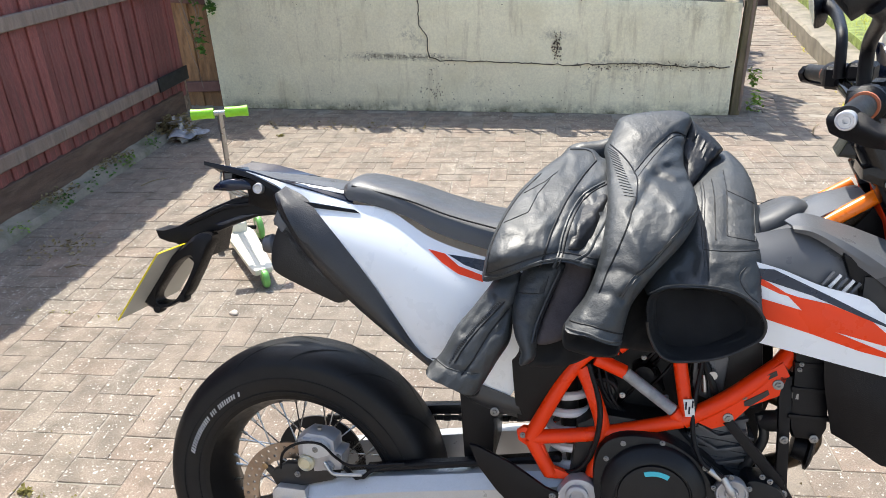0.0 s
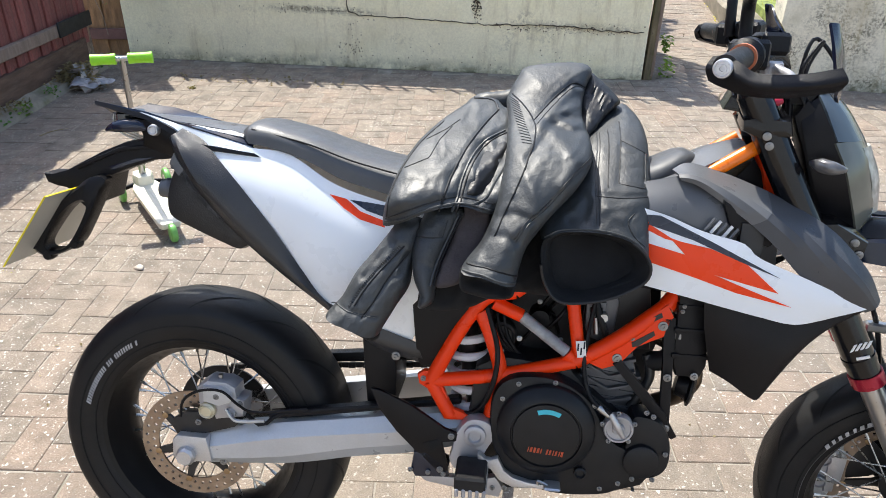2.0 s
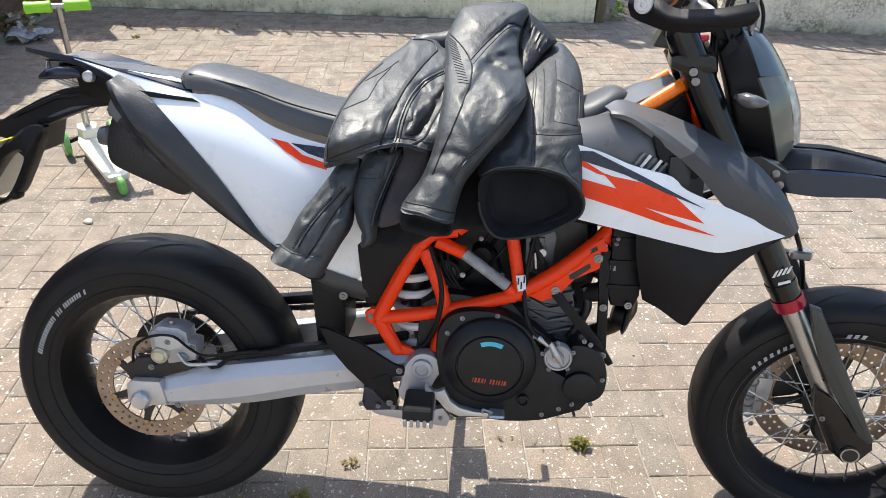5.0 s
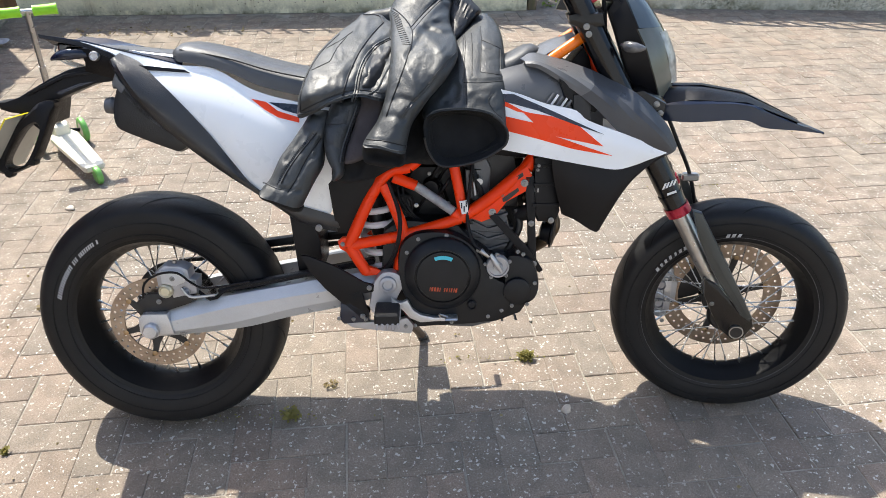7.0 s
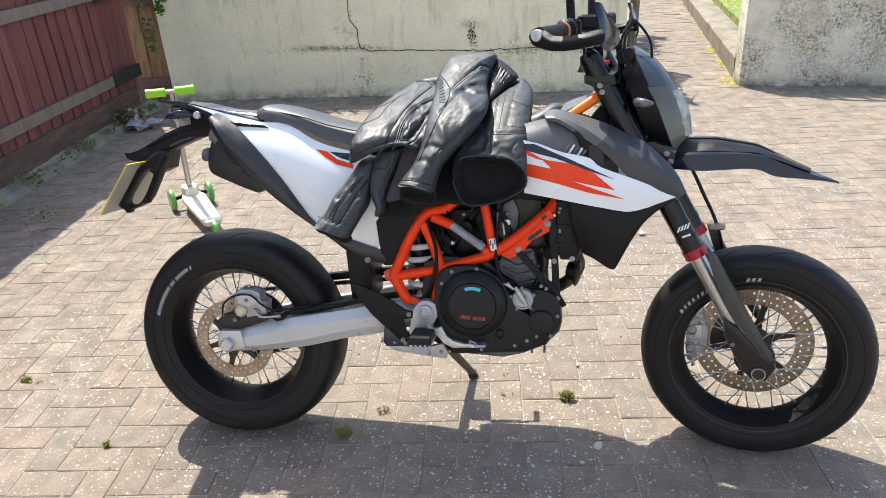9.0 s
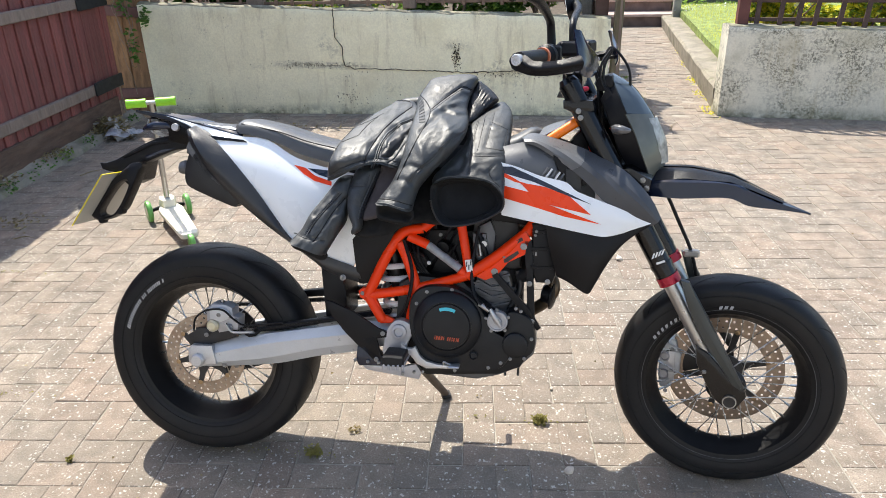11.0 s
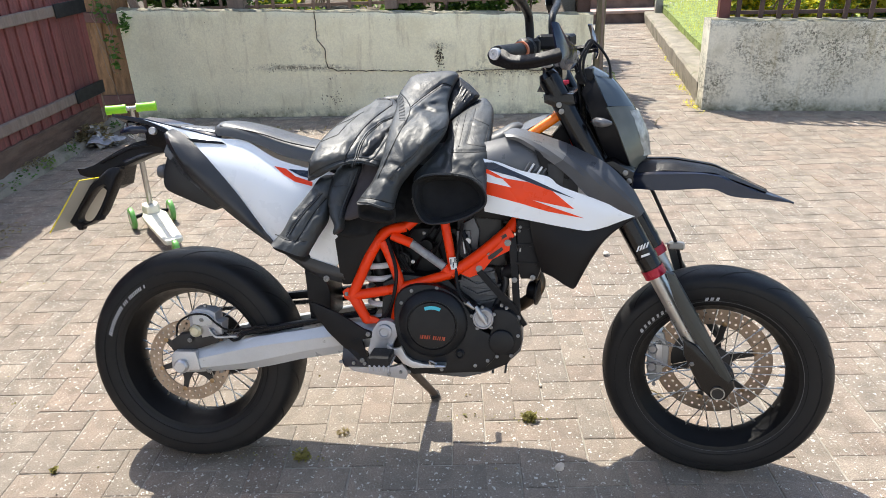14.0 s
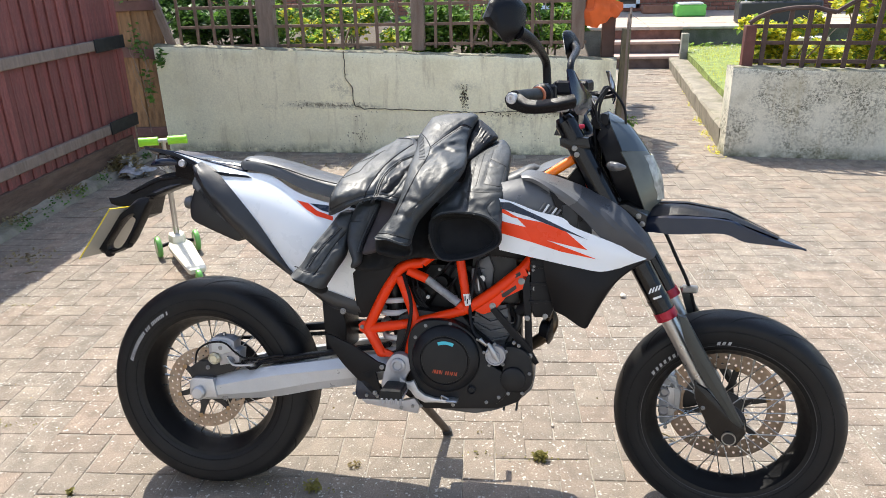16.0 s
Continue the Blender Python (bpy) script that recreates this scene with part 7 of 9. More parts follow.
for k, (dy, lift) in enumerate(((0.03, 0.035), (0.05, 0.02), (-0.03, 0.03), (0.015, 0.045))):
    steered.append(tube("control_cable", [pt(1.025, 0.18 if dy > 0 else -0.18, 1.150), pt(1.065, 0.12 if dy > 0 else -0.12, 1.150 + 0.4 * lift), pt(1.098, dy, 1.118 + 0.5 * lift), pt(1.112, dy, 1.05), pt(1.12, dy * 0.8, 0.95)], 0.0042, M_blackplastic, bike, "black control cable", 8))
tube("red_adjuster", [pt(1.040, 0.100, 1.068), pt(1.056, 0.104, 1.076), pt(1.070, 0.100, 1.080)], [0.005, 0.008, 0.005], M_red, bike, "red clamp adjuster", 10)
for k, path in enumerate((((1.109, 0.05, 1.117), (1.113, 0.055, 1.164), (1.127, 0.05, 1.184), (1.156, 0.05, 1.158), (1.176, 0.05, 1.120), (1.180, 0.04, 1.06)),
                          ((1.125, 0.08, 1.178), (1.101, 0.085, 1.139), (1.104, 0.08, 1.096), (1.131, 0.075, 1.048), (1.15, 0.07, 0.98)),
                          ((1.130, 0.075, 1.180), (1.109, 0.08, 1.135), (1.112, 0.075, 1.090), (1.139, 0.07, 1.042), (1.155, 0.06, 0.98)))):
    tube("control_cable", [pt(*p) for p in path], 0.0034, M_blackplastic, bike, "black control cable", 8)
for ob in bike.children:
    if ob.name.split(".")[0] in ("front_wheel", "fork_leg", "front_caliper", "caliper_hanger", "caliper_bore", "caliper_pad_bridge", "brake_line", "line_clamp", "upper_clamp", "lower_clamp", "front_mudguard", "lamp_mask", "mask_side", "indicator", "lamp_bucket", "lamp_lens", "visor", "clamp_bolt"):
        steered.append(ob)
for ob in steered:
    ob.matrix_basis = STEER @ ob.matrix_basis

# ---- leather jacket thrown over the seat: x along it, y up its face, z out of it ----
_jz = Vector((0.07, -0.94, 0.34)).normalized()
_jx = Vector((0, 0, 1)).cross(_jz).normalized()
_jy = _jz.cross(_jx)
JACKET_M = Matrix((( _jx.x, _jy.x, _jz.x, 0.65), (_jx.y, _jy.y, _jz.y, 0.0), (_jx.z, _jy.z, _jz.z, 0.80), (0, 0, 0, 1)))
jacket = empty("leather_jacket", JACKET_M, "black leather motorcycle jacket draped over the seat, sleeves hanging", "jacket")
M_stretch = mat("stretch_panel", (0.060, 0.050, 0.052), 0.9, var=0.2, scale=20, bump=0.001, bump_scale=220)
M_zip = mat("zip_metal", (0.05, 0.05, 0.052), 0.35, metal=0.9, var=0.2, scale=60)
M_pocket = mat("pocket_leather", (0.008, 0.008, 0.009), 0.5, var=0.3, scale=14, bump=0.0006, bump_scale=150, bump2=0.003, bump2_scale=30)
M_piping = mat("leather_piping", (0.008, 0.008, 0.009), 0.55, var=0.2, spec=0.3)


def line_distance(px, py, line):
    """Distance of many places from a polyline."""
    best = np.full(np.shape(px), 9.0)
    for (ax, ay), (bx, by) in zip(line, line[1:]):
        dx, dy = bx - ax, by - ay
        t = np.clip(((px - ax) * dx + (py - ay) * dy) / max(1e-12, dx * dx + dy * dy), 0, 1)
        best = np.minimum(best, np.hypot(px - ax - t * dx, py - ay - t * dy))
    return best


def inside(px, py, loop):
    odd = np.zeros(np.shape(px), bool)
    for (ax, ay), (bx, by) in zip(loop, loop[1:] + loop[:1]):
        hit = (ay > py) != (by > py)
        x = ax + (py - ay) * (bx - ax) / (by - ay if abs(by - ay) > 1e-12 else 1e-12)
        odd ^= hit & (px < x)
    return odd


class Pillow:
    """A stuffed piece of cloth: its outline, how deep it lies by height, how far it puffs out, and its folds."""

    def __init__(self, outline, depth, puff, width, back=0.02, free=(), folds=(), swell=0.006, crease=0.004, turn=0.0, seed=0.0, cell=0.0045):
        loop = crom([(a, b, 0) for a, b in outline], max(24, int(sum(math.dist(p, q) for p, q in zip(outline, outline[1:] + outline[:1])) / 0.006)), True)
        self.loop = [(p.x, p.y) for p in loop]
        self.depth, self.puff, self.width, self.back, self.cell = depth, puff, width, back, cell
        self.folds, self.swell, self.crease, self.turn, self.seed = folds, swell, crease, turn, seed
        self.free = [outline[i] for i in free]
        n = len(self.loop)
        self.closed = []
        for i in range(n):
            a, b = self.loop[i], self.loop[(i + 1) % n]
            m = ((a[0] + b[0]) / 2, (a[1] + b[1]) / 2)
            if len(self.free) < 2 or line_distance(np.array([m[0]]), np.array([m[1]]), self.free)[0] > 0.007:
                self.closed.append([a, b])

    def face(self, px, py):
        """Height of the outer face, and the share of its full roundness there."""
        d = np.full(np.shape(px), 9.0)
        for seg in self.closed:
            d = np.minimum(d, line_distance(px, py, seg))
        x = np.clip(d / self.width, 0, 1)
        f = np.sqrt(np.maximum(0, 1 - (1 - x) ** 2))
        dd = [p[0] for p in self.depth], [p[1] for p in self.depth]
        z = np.interp(py, *dd)
        z = (z + np.interp(py - 0.012, *dd) + np.interp(py + 0.012, *dd)) / 3 + self.puff * f
        ca, sa = math.cos(self.turn), math.sin(self.turn)
        w = np.zeros(np.shape(px))
        for i in range(len(px)):
            u, v = px[i] * ca + py[i] * sa, -px[i] * sa + py[i] * ca
            s = self.seed
            w[i] = noise.noise(Vector((px[i] * 13 + s, py[i] * 13, s))) * self.swell
            k = noise.noise(Vector((u * 14 + s, v * 46 + 1.5 * noise.noise(Vector((u * 20, v * 20, s))), s * 2)))
            w[i] += (0.32 - abs(k)) * self.crease
            k = noise.noise(Vector((u * 46 + 3 * s, v * 105, s)))
            w[i] += (0.3 - abs(k)) * self.crease * 0.34
            w[i] += noise.noise(Vector((px[i] * 120, py[i] * 120, s))) * self.crease * 0.12
        z = z + w * (0.25 + 0.75 * f)
        for line, amp, wide in self.folds:
            z = z + amp * np.exp(-(line_distance(px, py, line) / wide) ** 2) * (0.3 + 0.7 * f)
        return z, f

    def build(self, name, material, parent, label=""):
        from mathutils.geometry import delaunay_2d_cdt
        xs, ys = [p[0] for p in self.loop], [p[1] for p in self.loop]
        c = self.cell
        gx, gy = np.meshgrid(np.arange(min(xs), max(xs), c), np.arange(min(ys), max(ys), c * 0.87))
        gx = gx + (np.arange(gx.shape[0]) % 2 * c / 2)[:, None]
        gx, gy = gx.ravel(), gy.ravel()
        ok = inside(gx, gy, self.loop) & (line_distance(gx, gy, self.loop + self.loop[:1]) > c * 0.55)
        pts = [Vector(p) for p in self.loop] + [Vector((a, b)) for a, b in zip(gx[ok], gy[ok])]
        n = len(self.loop)
        out = delaunay_2d_cdt(pts, [(i, (i + 1) % n) for i in range(n)], [], 1, 1e-6)
        p2, tri = out[0], [tuple(t) for t in out[2]]
        px, py = np.array([p.x for p in p2]), np.array([p.y for p in p2])
        z, f = self.face(px, py)
        al = np.clip(line_distance(px, py, self.loop + self.loop[:1]) / self.width, 0, 1)
        th = np.maximum(0.004, (self.puff + self.back) * np.sqrt(np.maximum(0, 1 - (1 - al) ** 2)))
        m = len(p2)
        vs = [Vector((a, b, h)) for a, b, h in zip(px, py, z)] + [Vector((a, b, h)) for a, b, h in zip(px, py, z - th)]
        fs = tri + [tuple(m + i for i in reversed(t)) for t in tri]
        count = collections.Counter()
        for t in tri:
            for i in range(3):
                count[(t[i], t[(i + 1) % 3])] += 1
        for (a, b) in list(count):
            if (b, a) not in count:
                fs.append((b, a, m + a, m + b))
        return put(name, mesh(name, vs, fs, material, sharp=62), parent, label)

    def on(self, line, n=40, lift=0.0008, smooth=True):
        """A line laid over the outer face."""
        p = (crom if smooth and len(line) > 2 else poly)([(a, b, 0) for a, b in line], n)
        px, py = np.array([q.x for q in p]), np.array([q.y for q in p])
        z, _ = self.face(px, py)
        return [Vector((a, b, h + lift)) for a, b, h in zip(px, py, z)]

    def welt(self, line, parent, r=0.0016, material=None, name="seam", label="", lift=0.0006, smooth=True):
        pts = self.on(line, max(8, int(sum(math.dist(p, q) for p, q in zip(line, line[1:])) / 0.004)), lift, smooth)
        return put(name, mesh(name, *tube_data(pts, r, 6, len(pts), True, False), material or M_piping), parent, label)

    def teeth(self, line, parent, pitch=0.004, size=0.0022, material=None):
        """A zip: a row of small teeth."""
        n = max(6, int(sum(math.dist(p, q) for p, q in zip(line, line[1:])) / pitch))
        pts = self.on(line, n, 0.001)
        d = [moved(box_data(-size * 0.7, size * 0.7, -size * 1.3, size * 1.3, -0.001, 0.001), Matrix.Translation(p) @ (pts[min(n - 1, i + 1)] - pts[max(0, i - 1)]).to_track_quat("X", "Z").to_matrix().to_4x4()) for i, p in enumerate(pts)]
        return tagged(put("zip", mesh("zip", *join(*d), material or M_zip, smooth=False), parent, "dull metal zip"), kind="stuff")


def limb_faces(rows, lo=True, hi=True):
    n, s = len(rows), len(rows[0])
    vs = [q for r in rows for q in r]
    f = []
    for i in range(n - 1):
        for j in range(s):
            f.append((i * s + j, i * s + (j + 1) % s, (i + 1) * s + (j + 1) % s, (i + 1) * s + j))
    if lo:
        f.append(tuple(range(s)))
    if hi:
        f.append(tuple((n - 1) * s + j for j in range(s)))
    return vs, f


def jacket_parts():
    D_body = ((0.0, 0.035), (0.05, 0.045), (0.085, 0.068), (0.145, 0.022), (0.2, -0.065), (0.25, -0.155), (0.29, -0.22))
    D_main = ((-0.06, 0.145), (-0.03, 0.142), (0.037, 0.118), (0.13, 0.068), (0.18, 0.022), (0.227, -0.07), (0.28, -0.155), (0.35, -0.22))
    D_right = ((-0.07, 0.10), (0.0, 0.092), (0.05, 0.06), (0.11, 0.02), (0.2, -0.09), (0.28, -0.24))
    D_nar = ((-0.12, 0.08), (-0.04, 0.055), (0.05, 0.035))
    D_mid = ((-0.09, 0.095), (0.0, 0.065), (0.08, 0.045))
    D_rib = ((0.2, -0.10), (0.28, -0.20), (0.35, -0.24))

    # padded back with its pocket
    welt1 = [(-0.040, 0.256), (-0.071, 0.223), (-0.101, 0.182), (-0.125, 0.134), (-0.138, 0.094), (-0.143, 0.080)]
    welt2 = [(-0.030, 0.216), (-0.064, 0.198), (-0.089, 0.170), (-0.105, 0.134), (-0.113, 0.100), (-0.121, 0.080)]
    welt3 = [(-0.030, 0.160), (-0.051, 0.126), (-0.065, 0.103), (-0.087, 0.092)]
    hem_fold = [(-0.235, 0.062), (-0.198, 0.078), (-0.153, 0.095), (-0.109, 0.104), (-0.050, 0.094)]
    body = Pillow([(-0.240, 0.049), (-0.209, 0.056), (-0.168, 0.075), (-0.133, 0.086), (-0.099, 0.089), (-0.049, 0.077), (-0.011, 0.102), (-0.007, 0.161), (0.0, 0.246), (-0.028, 0.263), (-0.045, 0.279), (-0.088, 0.282), (-0.107, 0.266), (-0.148, 0.235), (-0.188, 0.194), (-0.213, 0.152), (-0.230, 0.110), (-0.238, 0.077)],
                  D_body, 0.034, 0.060, 0.03, free=range(0, 6), swell=0.006, crease=0.0068, turn=1.0, seed=2.0,
                  folds=((welt1, -0.0035, 0.0030), (welt2, -0.005, 0.005), (hem_fold, -0.0045, 0.006), ([(-0.210, 0.10), (-0.17, 0.118), (-0.135, 0.112)], 0.007, 0.013),
                         ([(-0.070, 0.185), (-0.060, 0.150), (-0.075, 0.118)], -0.016, 0.014), ([(-0.045, 0.200), (-0.035, 0.165), (-0.055, 0.130)], -0.010, 0.010),
                         ([(-0.20, 0.14), (-0.165, 0.135), (-0.14, 0.15)], 0.005, 0.010), ([(-0.10, 0.235), (-0.09, 0.262)], -0.006, 0.006), ([(-0.088, 0.15), (-0.080, 0.12)], 0.006, 0.005)))
    ob = body.build("body", M_leather, jacket, "padded leather back of the jacket")
    body.welt(welt1, ob, 0.0021, label="black welted seam")
    body.welt(welt2, ob, 0.0026, M_leather, "seam", "rolled pocket edge")
    body.welt([(a + 0.006, b - 0.002) for a, b in welt2], ob, 0.0016, name="pocket_zip", label="black zip")
    body.welt(welt3, ob, 0.0024, M_leather)
    body.welt(hem_fold, ob, 0.0013, M_pocket, "stitching")
    body.welt([(-0.236, 0.056), (-0.207, 0.063), (-0.167, 0.081), (-0.133, 0.091), (-0.099, 0.094), (-0.052, 0.082)], ob, 0.0022, M_leather, "hem", "turned leather hem")
    body.welt([(-0.233, 0.066), (-0.226, 0.110), (-0.209, 0.151), (-0.184, 0.191), (-0.145, 0.231)], ob, 0.0012, M_pocket, "stitching")
    for ln in ([(-0.114, 0.235), (-0.139, 0.216), (-0.174, 0.197)], [(-0.150, 0.196), (-0.165, 0.166), (-0.207, 0.148)], [(-0.128, 0.222), (-0.150, 0.196)]):
        body.welt(ln, ob, 0.0009, M_pocket, "stitching", smooth=False)
    pk = Pillow([(-0.030, 0.208), (-0.060, 0.190), (-0.084, 0.165), (-0.100, 0.132), (-0.106, 0.104), (-0.088, 0.100), (-0.066, 0.108), (-0.046, 0.135), (-0.026, 0.165), (-0.018, 0.190)],
                D_body, 0.030, 0.02, 0.0, swell=0.008, crease=0.010, turn=0.9, seed=7.0, folds=(([(-0.085, 0.14), (-0.05, 0.17), (-0.03, 0.19)], 0.006, 0.006), ([(-0.075, 0.115), (-0.045, 0.15)], -0.006, 0.006)))
    pk.build("pocket", M_pocket, jacket, "black pocket lining lying open")
    put("collar_zip", mesh("collar_zip", *tube_data(body.on([(-0.088, 0.279), (-0.060, 0.278), (-0.046, 0.272), (-0.040, 0.255)], 16, 0.001), 0.002, 6, 16, True, False), M_zip), ob, "dull metal zip end")

    # upper sleeve, over the top and down to its cuff
    yoke = [(0.019, 0.235), (0.056, 0.273), (0.099, 0.309), (0.128, 0.304)]
    under = [(0.117, 0.172), (0.071, 0.134), (0.037, 0.096), (0.003, 0.068), (-0.016, 0.040)]
    main = Pillow([(-0.003, 0.321), (0.015, 0.344), (0.068, 0.354), (0.126, 0.355), (0.147, 0.339), (0.130, 0.300), (0.117, 0.252), (0.121, 0.212), (0.120, 0.182), (0.109, 0.151), (0.081, 0.115), (0.046, 0.080), (0.022, 0.052), (0.003, 0.027), (-0.008, -0.005), (-0.015, -0.028), (-0.039, -0.024), (-0.068, -0.014), (-0.101, -0.011), (-0.092, 0.009), (-0.069, 0.039), (-0.050, 0.083), (-0.039, 0.131), (-0.029, 0.188), (-0.024, 0.245), (-0.024, 0.279)],
                  D_main, 0.048, 0.060, 0.07, free=range(15, 19), swell=0.005, crease=0.0062, turn=0.75, seed=11.0,
                  folds=((yoke, -0.004, 0.0035), ([(a + 0.004, b - 0.012) for a, b in yoke], 0.005, 0.007), (under, -0.003, 0.003),
                         ([(0.060, 0.228), (0.090, 0.216), (0.118, 0.222)], -0.012, 0.007), ([(0.075, 0.245), (0.100, 0.240), (0.122, 0.248)], -0.008, 0.006), ([(0.050, 0.245), (0.085, 0.258), (0.118, 0.270)], 0.005, 0.006),
                         ([(0.030, 0.225), (0.062, 0.205), (0.080, 0.170), (0.060, 0.130)], 0.009, 0.012), ([(0.004, 0.17), (0.030, 0.198), (0.050, 0.226)], -0.008, 0.007), ([(0.0, 0.14), (0.018, 0.10), (0.0, 0.06)], 0.006, 0.010),
                         ([(-0.046, 0.075), (-0.020, 0.085), (0.010, 0.075)], -0.006, 0.007), ([(-0.062, 0.045), (-0.035, 0.050), (-0.015, 0.040)], -0.006, 0.006), ([(-0.092, 0.004), (-0.055, 0.0), (-0.012, -0.014)], -0.003, 0.0028)))
    sl = main.build("sleeve", M_leather, jacket, "creased leather sleeve with a bent elbow")
    main.welt(yoke, sl, 0.0016)
    main.welt([(a + 0.004, b - 0.006) for a, b in yoke], sl, 0.0008, M_pocket, "stitching")
    main.welt(under, sl, 0.0012, M_leather)
    main.welt([(a - 0.003, b + 0.005) for a, b in under], sl, 0.0008, M_pocket, "stitching")
    main.welt([(-0.015, 0.287), (0.006, 0.262), (0.020, 0.234), (0.018, 0.205), (0.002, 0.165), (-0.018, 0.12), (-0.034, 0.085), (-0.050, 0.048)], sl, 0.0014)
    main.welt([(-0.094, 0.003), (-0.058, 0.0), (-0.013, -0.014)], sl, 0.0014)
    main.welt([(-0.099, -0.007), (-0.068, -0.010), (-0.039, -0.020), (-0.015, -0.024)], sl, 0.0024, M_leather, "hem", "turned leather cuff edge")
    for k in range(17):                   # ribbed inset behind the shoulder
        t = k / 16
        main.welt([(-0.020 + 0.016 * t, 0.282 - 0.085 * t), (-0.005 + 0.018 * t, 0.270 - 0.075 * t)], sl, 0.0010, M_leather, "rib", smooth=False)
    cf = Pillow([(-0.101, -0.006), (-0.068, -0.008), (-0.039, -0.018), (-0.014, -0.022), (-0.016, -0.056), (-0.047, -0.061), (-0.081, -0.055), (-0.103, -0.044)], ((-0.07, 0.120), (0.0, 0.125)), 0.012, 0.02, 0.06, swell=0.004, crease=0.006, turn=0.3, seed=3.0,
                folds=(([(-0.080, -0.028), (-0.050, -0.034), (-0.030, -0.040)], -0.022, 0.013),))
    cf.build("cuff_lining", M_lining, sl, "black cloth inside the cuff")

    # front of the jacket, open at its hem
    right = Pillow([(0.211, 0.277), (0.232, 0.264), (0.242, 0.230), (0.236, 0.172), (0.225, 0.114), (0.216, 0.048), (0.211, 0.001), (0.198, 0.024), (0.174, 0.041), (0.140, 0.050), (0.101, 0.053), (0.061, 0.050), (0.033, 0.036), (0.037, 0.062), (0.084, 0.110), (0.113, 0.149), (0.124, 0.198), (0.166, 0.243)],
                   D_right, 0.036, 0.050, 0.0, free=range(6, 13), swell=0.004, crease=0.0045, turn=0.15, seed=23.0,
                   folds=(([(0.146, 0.217), (0.127, 0.130), (0.123, 0.064)], -0.003, 0.003), ([(0.124, 0.112), (0.165, 0.110), (0.222, 0.112)], -0.004, 0.004), ([(0.188, 0.084), (0.175, 0.070), (0.185, 0.047), (0.203, 0.031)], -0.003, 0.003),
                          ([(0.193, 0.240), (0.166, 0.131), (0.212, 0.123), (0.227, 0.182), (0.184, 0.204)], -0.0026, 0.003), ([(0.110, 0.10), (0.100, 0.075), (0.080, 0.070)], -0.010, 0.010), ([(0.165, 0.075), (0.140, 0.090)], 0.005, 0.010), ([(0.155, 0.240), (0.175, 0.262)], -0.006, 0.006)))
    fr_ = right.build("front", M_leather, jacket, "wide open leather jacket front")
    right.welt([(0.146, 0.217), (0.127, 0.130), (0.123, 0.064)], fr_, 0.0012, M_leather)
    right.welt([(0.150, 0.217), (0.131, 0.130), (0.127, 0.064)], fr_, 0.0008, M_pocket, "stitching")
    right.welt([(0.166, 0.223), (0.146, 0.125)], fr_, 0.0010, M_pocket, "stitching", smooth=False)
    right.welt([(0.193, 0.240), (0.166, 0.131), (0.212, 0.123), (0.227, 0.182), (0.184, 0.204)], fr_, 0.0009, M_pocket, "stitched_panel", "stitched outline of a padded panel", smooth=False)
    right.welt([(0.124, 0.110), (0.165, 0.108), (0.222, 0.110)], fr_, 0.0010, M_pocket, "stitching")
    right.welt([(0.188, 0.084), (0.175, 0.070), (0.185, 0.047), (0.203, 0.031)], fr_, 0.0010, M_pocket, "stitching")
    right.welt([(0.212, 0.006), (0.198, 0.028), (0.174, 0.045), (0.140, 0.054), (0.101, 0.057), (0.061, 0.054), (0.036, 0.041)], fr_, 0.0022, M_leather, "hem", "turned leather edge")
    # the dark mouth below that hem
    mouth = crom([(a, b, 0) for a, b in ((0.033, 0.036), (0.061, 0.050), (0.101, 0.053), (0.140, 0.050), (0.174, 0.041), (0.198, 0.024), (0.211, 0.001), (0.208, -0.024), (0.187, -0.040), (0.149, -0.057), (0.101, -0.066), (0.060, -0.063), (0.037, -0.031), (0.029, 0.007))], 64, True)
    c = Vector((0.125, 0.0, 0))
    rows = []
    for k in range(12):
        t = k / 11
        row = []
        for p in mouth:
            low = min(1.0, max(0.0, (0.03 - p.y) / 0.06))
            q = c + (p - c) * (1.0 - 0.22 * t)
            z = float(np.interp(p.y, [d[0] for d in D_right], [d[1] for d in D_right])) + 0.030 * (1 - low) + 0.006 * low - 0.045 * t
            q.z = z + noise.noise(Vector((q.x * 30, q.y * 30, t * 3))) * 0.010 * min(1, t * 3)
            row.append(q)
        rows.append(row)
    put("lining", mesh("lining", *limb_faces(rows, False, True), M_lining), fr_, "dark cloth lining of the open front")
    put("hem", mesh("hem", *tube_data([p + Vector((0, 0, 0.001)) for p in rows[0][20:60]], 0.0026, 8, 40, True, False), M_pocket), fr_, "black bound edge")

    # ribbed stretch leather between shoulder and front
    rib = Pillow([(0.109, 0.290), (0.129, 0.314), (0.146, 0.339), (0.165, 0.326), (0.185, 0.308), (0.205, 0.281), (0.196, 0.269), (0.167, 0.245), (0.137, 0.211), (0.111, 0.205)], D_rib, 0.030, 0.03, 0.06, swell=0.003, crease=0.002, seed=4.0,
                 folds=[([(0.118 + 0.075 * k / 9, 0.335 - 0.055 * k / 9), (0.112 + 0.052 * k / 9, 0.300 - 0.055 * k / 9), (0.112 + 0.040 * k / 9, 0.285 - 0.070 * k / 9)], 0.005, 0.0028) for k in range(10)])
    rib.build("stretch_panel", M_pocket, jacket, "ribbed black stretch leather")

    # narrow sleeve end with its zip
    z1 = [(-0.209, 0.014), (-0.243, -0.022), (-0.272, -0.057), (-0.291, -0.088)]
    z2 = [(-0.193, 0.004), (-0.225, -0.036), (-0.251, -0.080), (-0.270, -0.106)]
